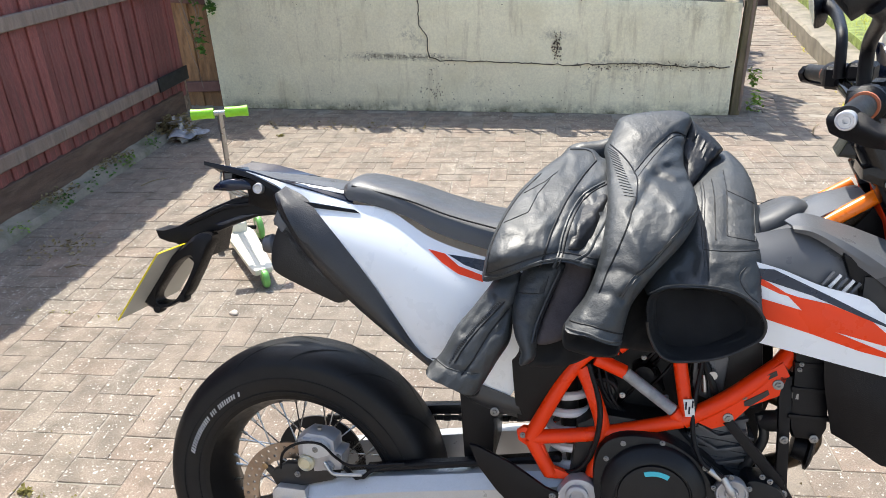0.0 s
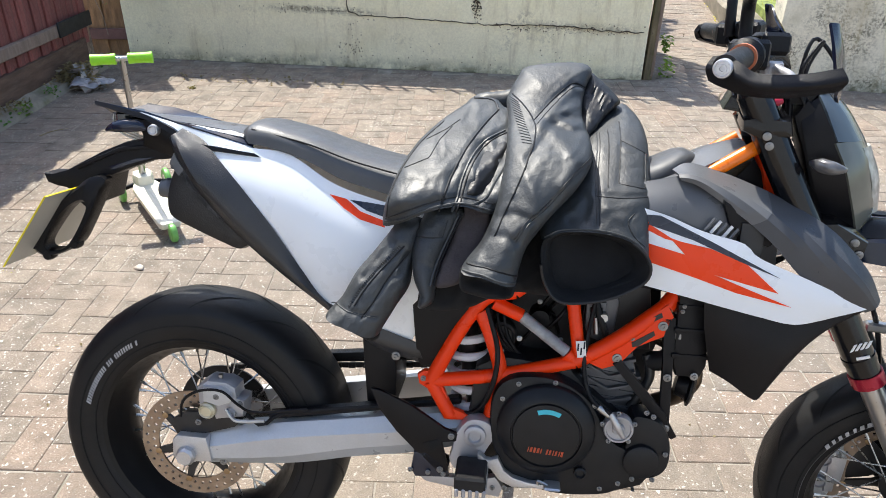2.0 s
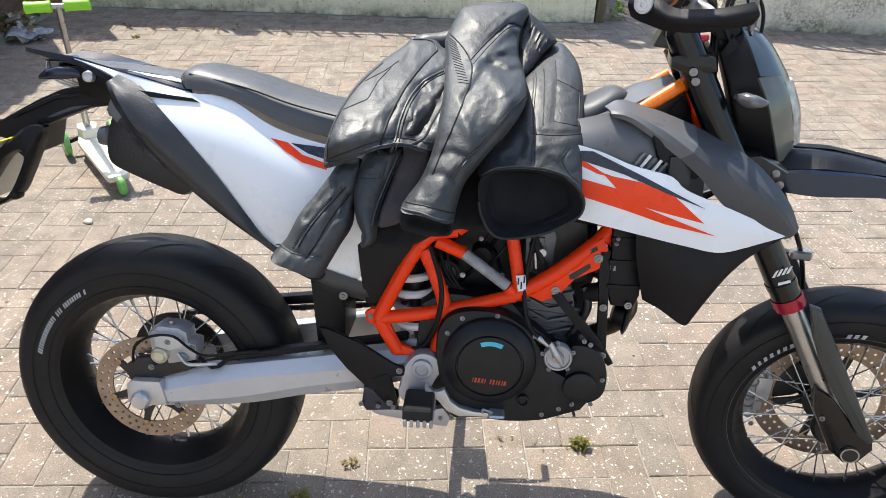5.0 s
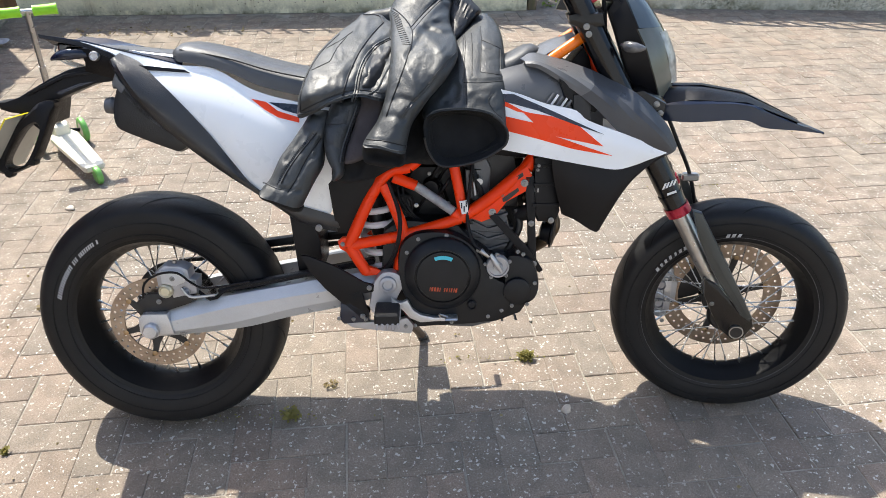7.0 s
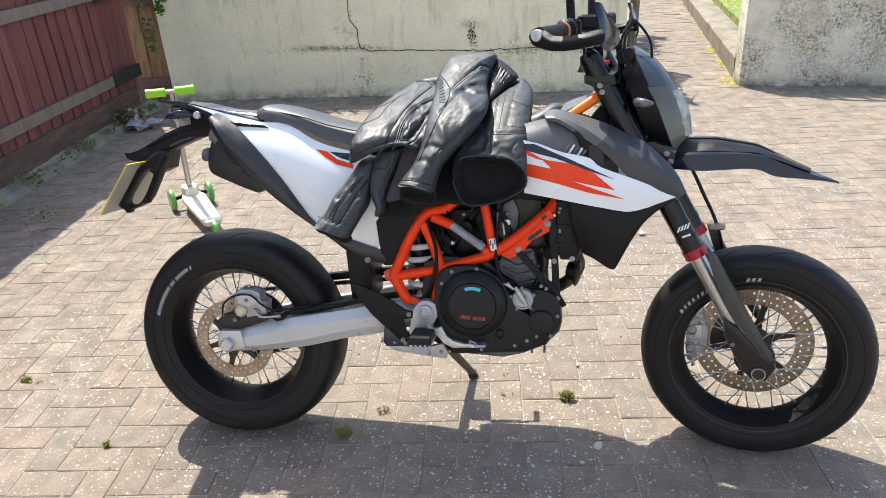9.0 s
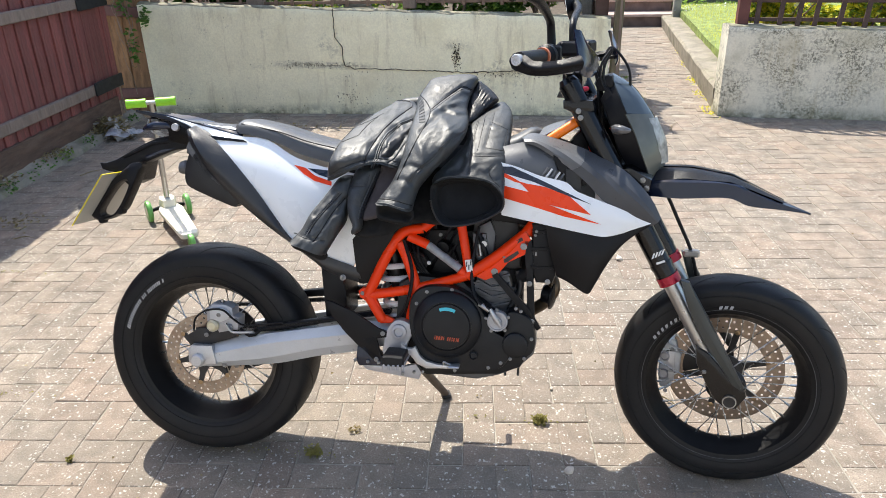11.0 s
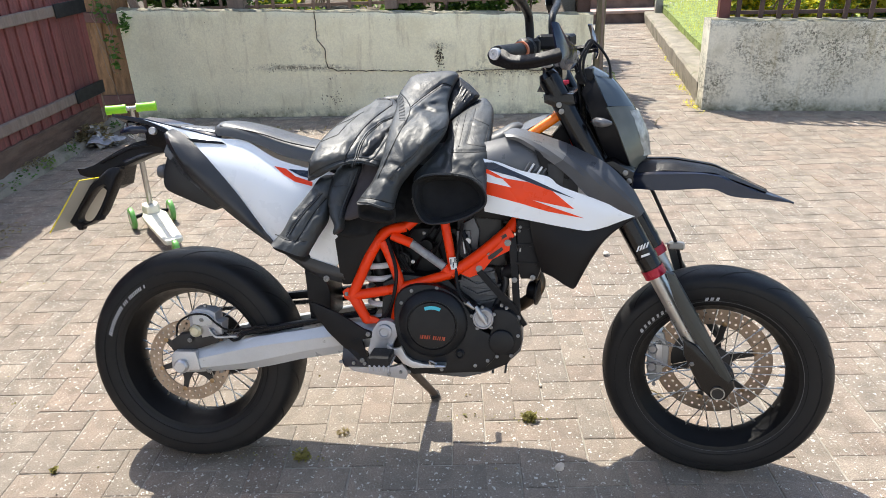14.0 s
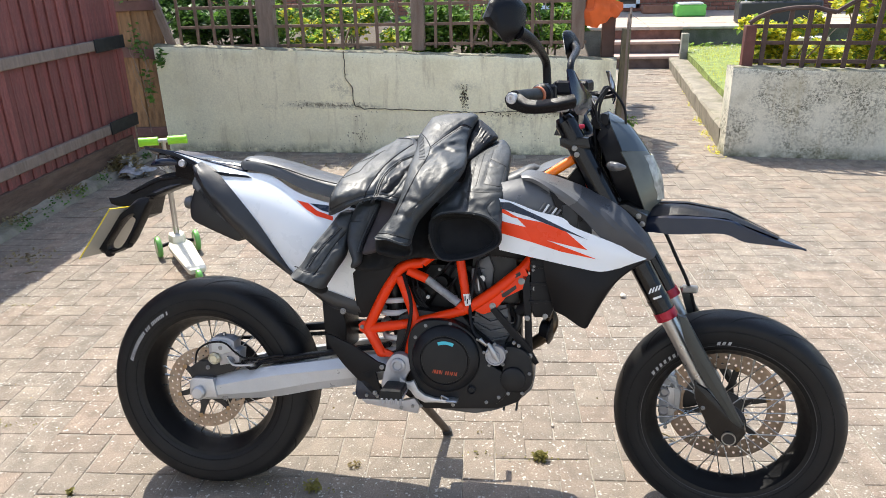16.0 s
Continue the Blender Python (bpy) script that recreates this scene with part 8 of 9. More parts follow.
    nar = Pillow([(-0.210, 0.059), (-0.235, 0.029), (-0.259, -0.002), (-0.286, -0.035), (-0.309, -0.077), (-0.333, -0.108), (-0.294, -0.125), (-0.249, -0.142), (-0.236, -0.127), (-0.213, -0.089), (-0.192, -0.055), (-0.186, -0.015), (-0.171, 0.030), (-0.174, 0.060)],
                 D_nar, 0.030, 0.036, 0.03, free=range(5, 8), swell=0.006, crease=0.008, turn=0.9, seed=31.0,
                 folds=((z1, -0.004, 0.004), (z2, -0.004, 0.004), ([(-0.222, 0.02), (-0.250, -0.012), (-0.27, -0.04)], -0.008, 0.006), ([(-0.324, -0.084), (-0.290, -0.096), (-0.243, -0.104)], -0.004, 0.004)))
    na = nar.build("sleeve", M_leather, jacket, "narrow creased leather sleeve end with a zip")
    nar.teeth(z1, na)
    nar.welt(z2, na, 0.0014)
    nar.welt([(a + 0.008, b + 0.002) for a, b in z1], na, 0.0014)
    nar.welt([(-0.324, -0.085), (-0.290, -0.097), (-0.243, -0.105)], na, 0.0013, M_leather, "stitching")
    nc = Pillow([(-0.330, -0.104), (-0.294, -0.119), (-0.249, -0.136), (-0.244, -0.150), (-0.262, -0.158), (-0.300, -0.140), (-0.336, -0.122)], ((-0.16, 0.060), (-0.10, 0.066)), 0.010, 0.012, 0.03, swell=0.004, crease=0.004, seed=5.0)
    nc.build("cuff_lining", M_lining, na, "black cloth inside the cuff")

    # waist flap, its zip and a cloth gusset
    mz = [(-0.103, 0.072), (-0.123, 0.027), (-0.141, -0.018), (-0.148, -0.047)]
    mid = Pillow([(-0.154, 0.087), (-0.180, 0.045), (-0.188, -0.002), (-0.183, -0.040), (-0.172, -0.066), (-0.175, -0.082), (-0.171, -0.089), (-0.149, -0.077), (-0.145, -0.047), (-0.139, -0.018), (-0.121, 0.027), (-0.099, 0.083)],
                 D_mid, 0.026, 0.034, 0.03, swell=0.006, crease=0.005, turn=0.2, seed=41.0, folds=((([(-0.183, 0.032), (-0.136, 0.034), (-0.128, 0.063)]), -0.003, 0.003),))
    mi = mid.build("waist_flap", M_leather, jacket, "leather waist flap")
    mid.welt([(a - 0.006, b) for a, b in mz], mi, 0.0024, M_leather, "seam", "thick leather edge")
    mid.welt([(a - 0.001, b) for a, b in mz], mi, 0.0018, M_piping, "zip", "black zip")
    mid.welt([(-0.183, 0.032), (-0.136, 0.034), (-0.128, 0.063)], mi, 0.0009, M_pocket, "stitching", smooth=False)
    gus = Pillow([(-0.102, 0.088), (-0.121, 0.027), (-0.139, -0.018), (-0.147, -0.051), (-0.118, -0.050), (-0.096, -0.034), (-0.062, 0.035), (-0.053, 0.084)], D_mid, 0.010, 0.02, 0.02, swell=0.004, crease=0.004, turn=1.0, seed=51.0)
    gus.build("gusset", M_stretch, jacket, "mauve-grey cloth gusset")
    # black inner cloth that hangs below
    cloth = Pillow([(-0.175, -0.060), (-0.160, 0.060), (-0.02, 0.09), (0.06, 0.08), (0.20, 0.05), (0.215, 0.0), (0.200, -0.034), (0.15, -0.056), (0.10, -0.064), (0.04, -0.066), (0.0, -0.062), (-0.045, -0.072), (-0.09, -0.092), (-0.14, -0.098), (-0.172, -0.090)], ((-0.10, 0.068), (0.0, 0.030), (0.09, 0.0)), 0.010, 0.02, 0.015, swell=0.010, crease=0.012, turn=1.4, seed=61.0, cell=0.007)
    cloth.build("inner_cloth", M_lining, jacket, "black inner cloth hanging below")
    # the far half, hanging over the other side of the seat
    far = Pillow([(-0.10, 0.27), (-0.02, 0.30), (0.12, 0.33), (0.20, 0.28), (0.22, 0.18), (0.16, 0.06), (0.02, 0.04), (-0.12, 0.10)], ((0.0, -0.30), (0.2, -0.29), (0.30, -0.25), (0.35, -0.22)), 0.03, 0.05, 0.03, swell=0.01, crease=0.006, seed=71.0, cell=0.009)
    far.build("far_side", M_leather, jacket, "far half of the jacket hanging over the seat")


jacket_parts()

# ---- child's scooter ----
M_cream = mat("cream_plastic", (0.74, 0.70, 0.56), 0.45, var=0.05, scale=20)
M_lime = mat("lime_grip", (0.28, 0.68, 0.02), 0.45, var=0.08, scale=40, bump=0.001, bump_scale=200)
M_greenwheel = mat("green_wheel", (0.16, 0.42, 0.10), 0.4, var=0.15, scale=20)


def scooter():
    sc = empty("kick_scooter", pose(-1.038, 1.68, 0, 0, 0, math.degrees(math.atan2(-0.376, 0.302))), "small cream three-wheeled kick scooter with lime green grips", "scooter")
    # x towards its back wheel
    deck = [(-0.030, -0.045), (0.03, -0.062), (0.12, -0.060), (0.30, -0.052), (0.44, -0.046), (0.46, -0.035), (0.46, 0.035), (0.44, 0.046), (0.30, 0.052), (0.12, 0.060), (0.03, 0.062), (-0.030, 0.045)]
    vs, f = slab_data(deck, 0.055, 0.082, 0.008)
    put("deck", mesh("deck", [Vector((v[0], v[2], v[1])) for v in vs], f, M_cream), sc, "cream plastic deck")
    for y in (-0.022, 0.0, 0.022):
        put("deck_groove", mesh("deck_groove", *box_data(0.06, 0.40, y - 0.003, y + 0.003, 0.0815, 0.0835, 0.001), M_cream), sc)
    vs, f = slab_data([(-0.075, -0.035), (-0.03, -0.045), (0.02, -0.03), (0.03, 0.0), (0.02, 0.03), (-0.03, 0.045), (-0.075, 0.035)], 0.06, 0.125, 0.018)
    put("steering_block", mesh("steering_block", [Vector((v[0], v[2], v[1])) for v in vs], f, M_cream), sc, "cream steering block")
    stem_top = Vector((0.066, 0.0, 0.662))
    tube("stem", [(-0.02, 0, 0.11), (-0.02 + 0.086 * 0.55, 0.0, 0.11 + 0.552 * 0.55)], 0.0145, M_steel, sc, "silver steering stem", 16)
    tube("stem_upper", [(-0.02, 0, 0.11), stem_top], 0.0115, M_steel, sc, "", 16)
    yaw = Vector((0.30, 0.95, 0.0)).normalized()
    tube("bar", [stem_top - yaw * 0.11, stem_top + yaw * 0.11], 0.0105, M_steel, sc, "silver cross bar", 14)
    for s in (-1, 1):
        tube("grip", [stem_top + yaw * s * 0.024, stem_top + yaw * s * 0.118], [0.023, 0.0215, 0.0215, 0.024], M_lime, sc, "lime green foam grip", 16, n=8)
        tube("axle_arm", [(-0.03, 0.03 * s, 0.075), (-0.035, 0.085 * s, 0.062)], 0.010, M_blackplastic, sc, "black axle arm", 10)
        w = lathe("front_wheel", [(-0.012, 0.030), (-0.014, 0.050), (-0.008, 0.0585), (0, 0.060), (0.008, 0.0585), (0.014, 0.050), (0.012, 0.030)], M_greenwheel, sc, "green front wheel", 32, m=pose(-0.035, 0.102 * s, 0.060))
        lathe("wheel_hub", [(-0.013, 0.006), (-0.013, 0.031), (0.013, 0.031), (0.013, 0.006)], M_cream, w, "pale wheel centre", 20)
    lathe("rear_wheel", [(-0.012, 0.018), (-0.014, 0.032), (-0.008, 0.039), (0, 0.040), (0.008, 0.039), (0.014, 0.032), (0.012, 0.018)], M_greenwheel, sc, "green rear wheel", 28, m=pose(0.468, 0, 0.040))
    return sc


scooter()

# ---- small things on the ground ----
def pebble(x, y, s, seed, material, label):
    rnd = random.Random(seed)
    bm = bmesh.new()
    bmesh.ops.create_icosphere(bm, subdivisions=2, radius=1)
    for v in bm.verts:
        d = 1 + noise.noise(v.co * 1.3 + Vector((seed, 0, 0))) * 0.5
        v.co = Vector((v.co.x * s * d, v.co.y * s * 0.7 * d, max(-0.2, v.co.z) * s * 0.55 * d))
    me = bpy.data.meshes.new("stone")
    bm.to_mesh(me)
    bm.free()
    me.polygons.foreach_set("use_smooth", [True] * len(me.polygons))
    me.materials.append(material)
    return tagged(put("stone", me, None, "", pose(x, y, 0.003, 0, 0, rnd.uniform(0, 360))), label, "stone", group="stones on the paving")


M_stone = mat("pale_stone", (0.55, 0.48, 0.40), 0.8, var=0.2, scale=40)
pebble(1.069, -0.099, 0.017, 1, M_stone, "small pinkish stone on the paving")
pebble(-0.786, 1.089, 0.021, 2, M_stone, "pale stone on the paving")
pebble(1.343, 1.359, 0.022, 3, M_stone, "pale stone on the paving")
pebble(1.02, 0.30, 0.008, 4, M_stone, "tiny stone on the paving")


def tuft(x, y, r, count, colour, seed, size=0.014, label="tuft of moss between paving bricks", height=0.012):
    leaves("moss_tuft", [(x, y, height * 0.5, r, r * 0.7, height)], count, size, M_leaf[colour], None, seed, label, "moss", lift=0.001)


tuft(0.982, 0.120, 0.022, 150, "moss", 1, height=0.022)
tuft(-0.432, -0.207, 0.012, 40, "moss", 2)
tuft(0.30, -0.10, 0.028, 120, "moss", 3, height=0.02)
tuft(-0.93, 0.10, 0.020, 60, "moss", 4)
tuft(-0.60, 0.42, 0.020, 50, "dry", 5)
tuft(0.40, 0.02, 0.022, 60, "dry", 6, size=0.01)
tuft(-1.556, 3.35, 0.03, 60, "moss", 7)
for k in range(16):
    yy = -0.6 + 0.28 * k + 0.1 * math.sin(k * 5.1)
    leaves("weed", [(fence_x(yy) + 0.13, yy, 0.035, 0.04, 0.10, 0.045)], 34 if k % 3 else 90, 0.022, M_leaf["green" if k % 4 else "pale"], None, 40 + k, "low green weeds at the foot of the fence", "weeds", lift=0.0)
leaves("leaf_litter", [(fence_x(y) + 0.10, y, 0.075, 0.07, 0.2, 0.012) for y in (0.2, 0.8, 1.4, 2.0, 2.6, 3.2)] + [(-1.9, 1.55, 0.006, 0.2, 0.2, 0.006), (-1.2, 3.6, 0.006, 0.9, 0.15, 0.004)], 900, 0.020, M_leaf["dry"], None, 71, "dry brown leaf litter", "leaves", lift=0.004)
leaves("leaf_scraps", [(x, y, 0.003, 0.5, 0.5, 0.002) for x in (-1.6, -0.8, 0.0, 0.8, 1.6, 2.4) for y in (-0.4, 0.5, 1.4, 2.3, 3.2)], 340, 0.011, M_leaf["dry"], None, 77, "small dry scraps scattered over the paving", "leaves", lift=0.0025)
leaves("joint_moss", [(x, y, 0.001, 0.30, 0.02, 0.002) for x, y in ((-0.9, 0.1), (0.3, -0.1), (0.9, 0.12), (1.8, 1.2), (2.4, 2.4), (-1.5, 1.0), (1.4, 2.9), (0.2, 3.5), (-0.5, 2.6), (2.9, 1.6))], 420, 0.008, M_leaf["moss"], None, 78, "yellow-green moss along the paving joints", "moss", lift=0.001)
leaves("dead_clump", [(-2.32, 3.30, 0.07, 0.12, 0.12, 0.08), (-2.22, 3.24, 0.04, 0.10, 0.08, 0.05)], 620, 0.045, M_leaf["dry"], None, 72, "heap of dead grass and grey scraps by the post", "debris", lift=0.0)
for k, (x, y, a, l) in enumerate(((-1.75, 1.35, 20, 0.10), (-1.95, 1.62, -40, 0.09), (1.33, 0.30, -30, 0.12), (-2.0, 2.35, 60, 0.16), (1.92, 3.62, 70, 0.25))):
    ob = put("twig", mesh("twig", *tube_data([(0, 0, 0), (l * 0.5, 0.012, 0.003), (l, -0.006, 0)], [0.003, 0.0025, 0.001], 6), M_leaf["dry"]), None, "", pose(x, y, 0.006, 0, 0, a))
    tagged(ob, "thin dry twig lying on the paving", "twig", group="twigs on the paving")
_rag = loft([[(-2.40, 3.40, 0.02), (-2.30, 3.36, 0.05), (-2.20, 3.42, 0.02)], [(-2.36, 3.48, 0.06), (-2.28, 3.46, 0.08), (-2.18, 3.52, 0.03)], [(-2.34, 3.58, 0.02), (-2.24, 3.56, 0.05), (-2.16, 3.60, 0.02)]], 18, 14)
_rag = [[p + wobble(p, 0.03, 22) + Vector((0.08, -0.26, 0.01)) for p in c] for c in _rag]
tagged(put("plastic_sheet", mesh("plastic_sheet", *grid_shell(_rag, 0.002), mat("grey_plastic_bag", (0.30, 0.30, 0.32), 0.35, var=0.35, scale=30))), "crumpled pale grey plastic scrap", "litter")
leaves("paper_scraps", [(-2.28, 3.28, 0.10, 0.12, 0.10, 0.05), (-2.18, 3.20, 0.03, 0.10, 0.08, 0.03)], 90, 0.060, mat("grey_scraps", (0.36, 0.34, 0.31), 0.7, var=0.3, scale=20), None, 73, "torn grey scraps on the dead leaves", "litter", lift=0.0)

# ---- garden behind the walls ----
def trellis(name, x0, x1, y, z0, z1, label, pitch=0.150, posts=(), sag=0.0, top=None, material=None):
    """Square lattice: upright and level laths, with posts."""
    material = material or M_trellis
    tr = empty(name, label=label, category="trellis")
    rnd = random.Random(int(abs(x0 * 100)))
    top = top or (lambda x: z1)
    x = x0
    while x < x1:
        d = box_data(-0.013, 0.013, -0.006, 0.006, z0, top(x), 0.002)
        put("lath", mesh("lath", *d, material), tr, "", pose(x + rnd.uniform(-0.008, 0.008), y, 0, 0, rnd.uniform(-1.0, 1.0), 0))
        x += pitch
    z = z0 + 0.03
    while z < z1 - 0.02:
        xs = [x0 - 0.02 + (x1 - x0 + 0.04) * i / 24 for i in range(25)]
        ok = [q for q in xs if top(q) > z]
        if len(ok) > 1:
            d = box_data(ok[0], ok[-1], y + 0.007, y + 0.019, z - 0.012, z + 0.012, 0.002)
            put("lath", mesh("lath", *d, material), tr)
        z += pitch
    for px, w in posts:
        put("post", mesh("post", *box_data(px - w / 2, px + w / 2, y - 0.02, y + 0.07, z0 - 0.02, z1 + 0.05, 0.006), M_oldwood), tr, "weathered trellis post")
    return tr


trellis("garden_trellis", -2.14, 1.22, 4.16, 0.845, 1.30, "brown wooden lattice trellis on the garden wall", 0.155, ((-1.375, 0.14), (-0.10, 0.105), (1.17, 0.10)))
tagged(put("plank", mesh("plank", *box_data(-0.035, 0.035, -0.015, 0.015, 0, 0.5, 0.004), M_oldwood), None, "", pose(-2.20, 4.10, 0.88, 0, -16, 0)), "leaning grey plank by the trellis", "plank")

# right-hand arched fence panel on its wall
_bow = [(2.40, 0.955), (2.43, 0.99), (2.50, 1.045), (2.58, 1.08), (2.71, 1.105), (2.87, 1.11), (2.97, 1.085), (3.02, 1.075), (3.08, 1.12), (3.16, 1.165), (3.30, 1.22), (3.55, 1.27), (3.9, 1.28), (4.5, 1.2)]


def _arch(x):
    for (a, b), (c, d) in zip(_bow, _bow[1:]):
        if x <= c:
            return b + (d - b) * max(0.0, x - a) / (c - a)
    return _bow[-1][1]


M_archwood = mat("dark_lath", (0.085, 0.052, 0.042), 0.8, var=0.3, scale=8, grain=0.15, bump=0.001)
arch = empty("arched_panel", label="brown arched lattice fence panel on the low wall", category="trellis")
put("post", mesh("post", *box_data(2.415, 2.495, 4.13, 4.21, 0.66, 0.985, 0.005), mat("red_brown_post", (0.14, 0.05, 0.04), 0.7, var=0.2, grain=0.15)), arch, "red-brown square post")
for lo, hi in ((2.44, 3.02), (3.02, 4.4)):
    _p = [(lo + (hi - lo) * i / 12, 4.15 - 0.12 * (lo + (hi - lo) * i / 12 - 2.4), _arch(lo + (hi - lo) * i / 12)) for i in range(13)]
    put("top_rail", mesh("top_rail", *tube_data(_p, 0.017, 8, 40, True, True), M_archwood), arch, "curved top rail")
for k, x in enumerate((2.565, 2.725, 2.85, 2.965, 3.13, 3.30, 3.47, 3.64, 3.81, 3.98, 4.15, 4.32)):
    put("lath", mesh("lath", *box_data(-0.017, 0.017, -0.008, 0.008, 0, _arch(x) - 0.64, 0.002), M_archwood), arch, "", pose(x - 0.01, 4.165 - 0.12 * (x - 2.4), 0.64, 0, 1.0 + 0.7 * min(k, 4), 0))
for z in (0.72, 0.855, 0.975):
    put("lath", mesh("lath", *box_data(0, 2.0, -0.006, 0.006, -0.014, 0.014, 0.002), M_archwood), arch, "", pose(2.46, 4.175, z, 0, 0, -7))
trough = tagged(put("white_trough", mesh("white_trough", *box_data(2.94, 3.22, 4.70, 4.80, 0.562, 0.84, 0.01), M_decal_white)), "white plant trough standing among the yellow leaves", "trough")

# picket gate standing open along the path
gate = empty("picket_gate", label="dark weathered picket gate standing open", category="gate")
for k in range(9):
    y = 4.08 + k * 0.105
    h = 1.09 - 0.22 * math.sin(math.pi * k / 8)
    d = slab_data([(-0.038, 0.03), (0.038, 0.03), (0.038, h - 0.06), (0.0, h), (-0.038, h - 0.06)], -0.009, 0.009, 0.002)
    put("picket", mesh("picket", *d, M_oldwood, sharp=30), gate, "", pose(1.545 + 0.012 * k, y, 0, 0, 0.5, 84))
for z in (0.22, 0.72):
    put("gate_rail", mesh("gate_rail", *box_data(-0.02, 0.02, 0, 0.90, z - 0.035, z + 0.035, 0.004), M_oldwood), gate, "", pose(1.525, 4.06, 0, 0, 0, -6))
tagged(put("gate_post", mesh("gate_post", *box_data(-0.032, 0.032, -0.045, 0.045, -0.05, 0.98, 0.006), mat("mossy_timber", (0.15, 0.125, 0.075), 0.9, var=0.35, scale=6, grain=0.2, bump=0.002, bump_scale=60, stretch=(5, 5, 1), tint=(0.10, 0.11, 0.04), tint_amount=0.7, tint_scale=4)), None, "", pose(1.515, 4.10, 0, 0, 1.2, 0)), "weathered mossy timber gate post at the end of the wall", "post")
tagged(put("gate_post", mesh("gate_post", *box_data(-0.05, 0.05, -0.05, 0.05, 0.70, 1.10, 0.006), mat("brown_post", (0.10, 0.055, 0.04), 0.75, var=0.2, grain=0.15)), None, "", pose(1.405, 4.20, 0.02)), "dark brown post at the end of the trellis", "post")

# path, kerb, lawn
def path_blocks():
    path = empty("path", label="path of buff paving blocks between gate and steps", category="path", kind="structure")
    rnd = random.Random(11)
    vs, f = [], []
    j = 0
    y = 4.06
    while y < 9.3:
        x = 1.50 + 0.16 * (y - 4.06) * 0.75 + (0.1 if j % 2 else 0)
        right = 2.33 + (y - 4.0) * 0.085
        while x < right:
            b = block_data(0.2, 0.1, rnd)
            o = len(vs)
            m = pose(x, y, rnd.gauss(0, 0.0015), rnd.gauss(0, 0.3), rnd.gauss(0, 0.3), rnd.gauss(0, 0.5) - 3)
            vs += [m @ Vector(v) for v in b[0]]
            f += [tuple(q + o for q in t) for t in b[1]]
            x += 0.2
        y += 0.1
        j += 1
    tagged(put("path_blocks", mesh("path_blocks", vs, f, M_paver, smooth=False), path), kind="stuff")


path_blocks()


def kerb():
    n = 50
    vs, f = [], []
    prof = [(0.0, -0.05), (-0.02, 0.17), (0.0, 0.19), (0.22, 0.19), (0.24, 0.17), (0.24, -0.05)]
    k = len(prof)
    for i in range(n + 1):
        t = i / n
        y = 4.24 + 5.1 * t
        x = 2.352 + 0.058 * (y - 4.24)
        for a, b in prof:
            w = noise.noise_vector(Vector((a * 12, y * 5, b * 12))) * 0.012
            vs.append(Vector((x + a + w.x, y, (b + w.z) * (1.05 - 0.25 * t) if b > 0 else b)))
    for i in range(n):
        for j in range(k - 1):
            f.append((i * k + j, i * k + j + 1, (i + 1) * k + j + 1, (i + 1) * k + j))
    f += [tuple(range(k)), tuple(n * k + j for j in range(k))]
    return tagged(put("kerb", mesh("kerb", vs, f, M_concrete)), "rough concrete kerb between path and lawn", "kerb", kind="structure")


kerb()
_g = [[Vector((2.55 + 0.058 * (y - 4.1) + i * 0.35, y, 0.15 + 0.015 * noise.noise(Vector((i, y, 0))))) for i in range(14)] for y in [4.15 + 0.25 * j for j in range(24)]]
lawn = tagged(put("lawn", mesh("lawn", *grid_shell(_g, 0.1), M_lawn)), "sunlit green lawn", "lawn", kind="structure")


def grass(x0, x1, y0, y1, z, count, h, seed, material, name="grass", label="short green grass blades"):
    rnd = random.Random(seed)
    vs, f = [], []
    for _ in range(count):
        x, y = rnd.uniform(x0, x1), rnd.uniform(y0, y1)
        if name == "grass" and x < 2.58 + 0.058 * (y - 4.1):
            continue
        a = rnd.uniform(0, 6.28)
        l = h * rnd.uniform(0.5, 1.3)
        b = rnd.uniform(0.1, 0.6) * l
        if noise.noise(Vector((x * 5, y * 5, seed))) < rnd.uniform(-0.5, 0.15):
            continue
        w = 0.007
        o = len(vs)
        vs += [Vector((x - w * math.sin(a), y + w * math.cos(a), z)), Vector((x + w * math.sin(a), y - w * math.cos(a), z)), Vector((x + b * math.cos(a), y + b * math.sin(a), z + l))]
        f.append((o, o + 1, o + 2))
    me = bpy.data.meshes.new(name)
    me.from_pydata([tuple(v) for v in vs], [], f)
    me.materials.append(material)
    return tagged(put(name, me), label, "grass", kind="stuff")


grass(2.4, 4.6, 4.3, 9.75, 0.15, 60000, 0.085, 5, M_leaf["lawn"])
grass(2.4, 4.6, 4.3, 9.75, 0.15, 26000, 0.11, 6, M_leaf["gold"], label="longer yellowed grass blades")
# raised bed soil behind the left wall
tagged(put("flower_bed", mesh("flower_bed", *box_data(-6, 1.30, 4.20, 9.0, -0.05, 0.70, 0.02), M_soil)), "raised bed of dark soil behind the garden wall", "flower bed", kind="structure")
tagged(put("flower_bed_right", mesh("flower_bed_right", *box_data(2.62, 8, 4.30, 4.95, 0.1, 0.56, 0.02), M_soil)), "bed of dark soil behind the low wall", "flower bed", kind="structure")


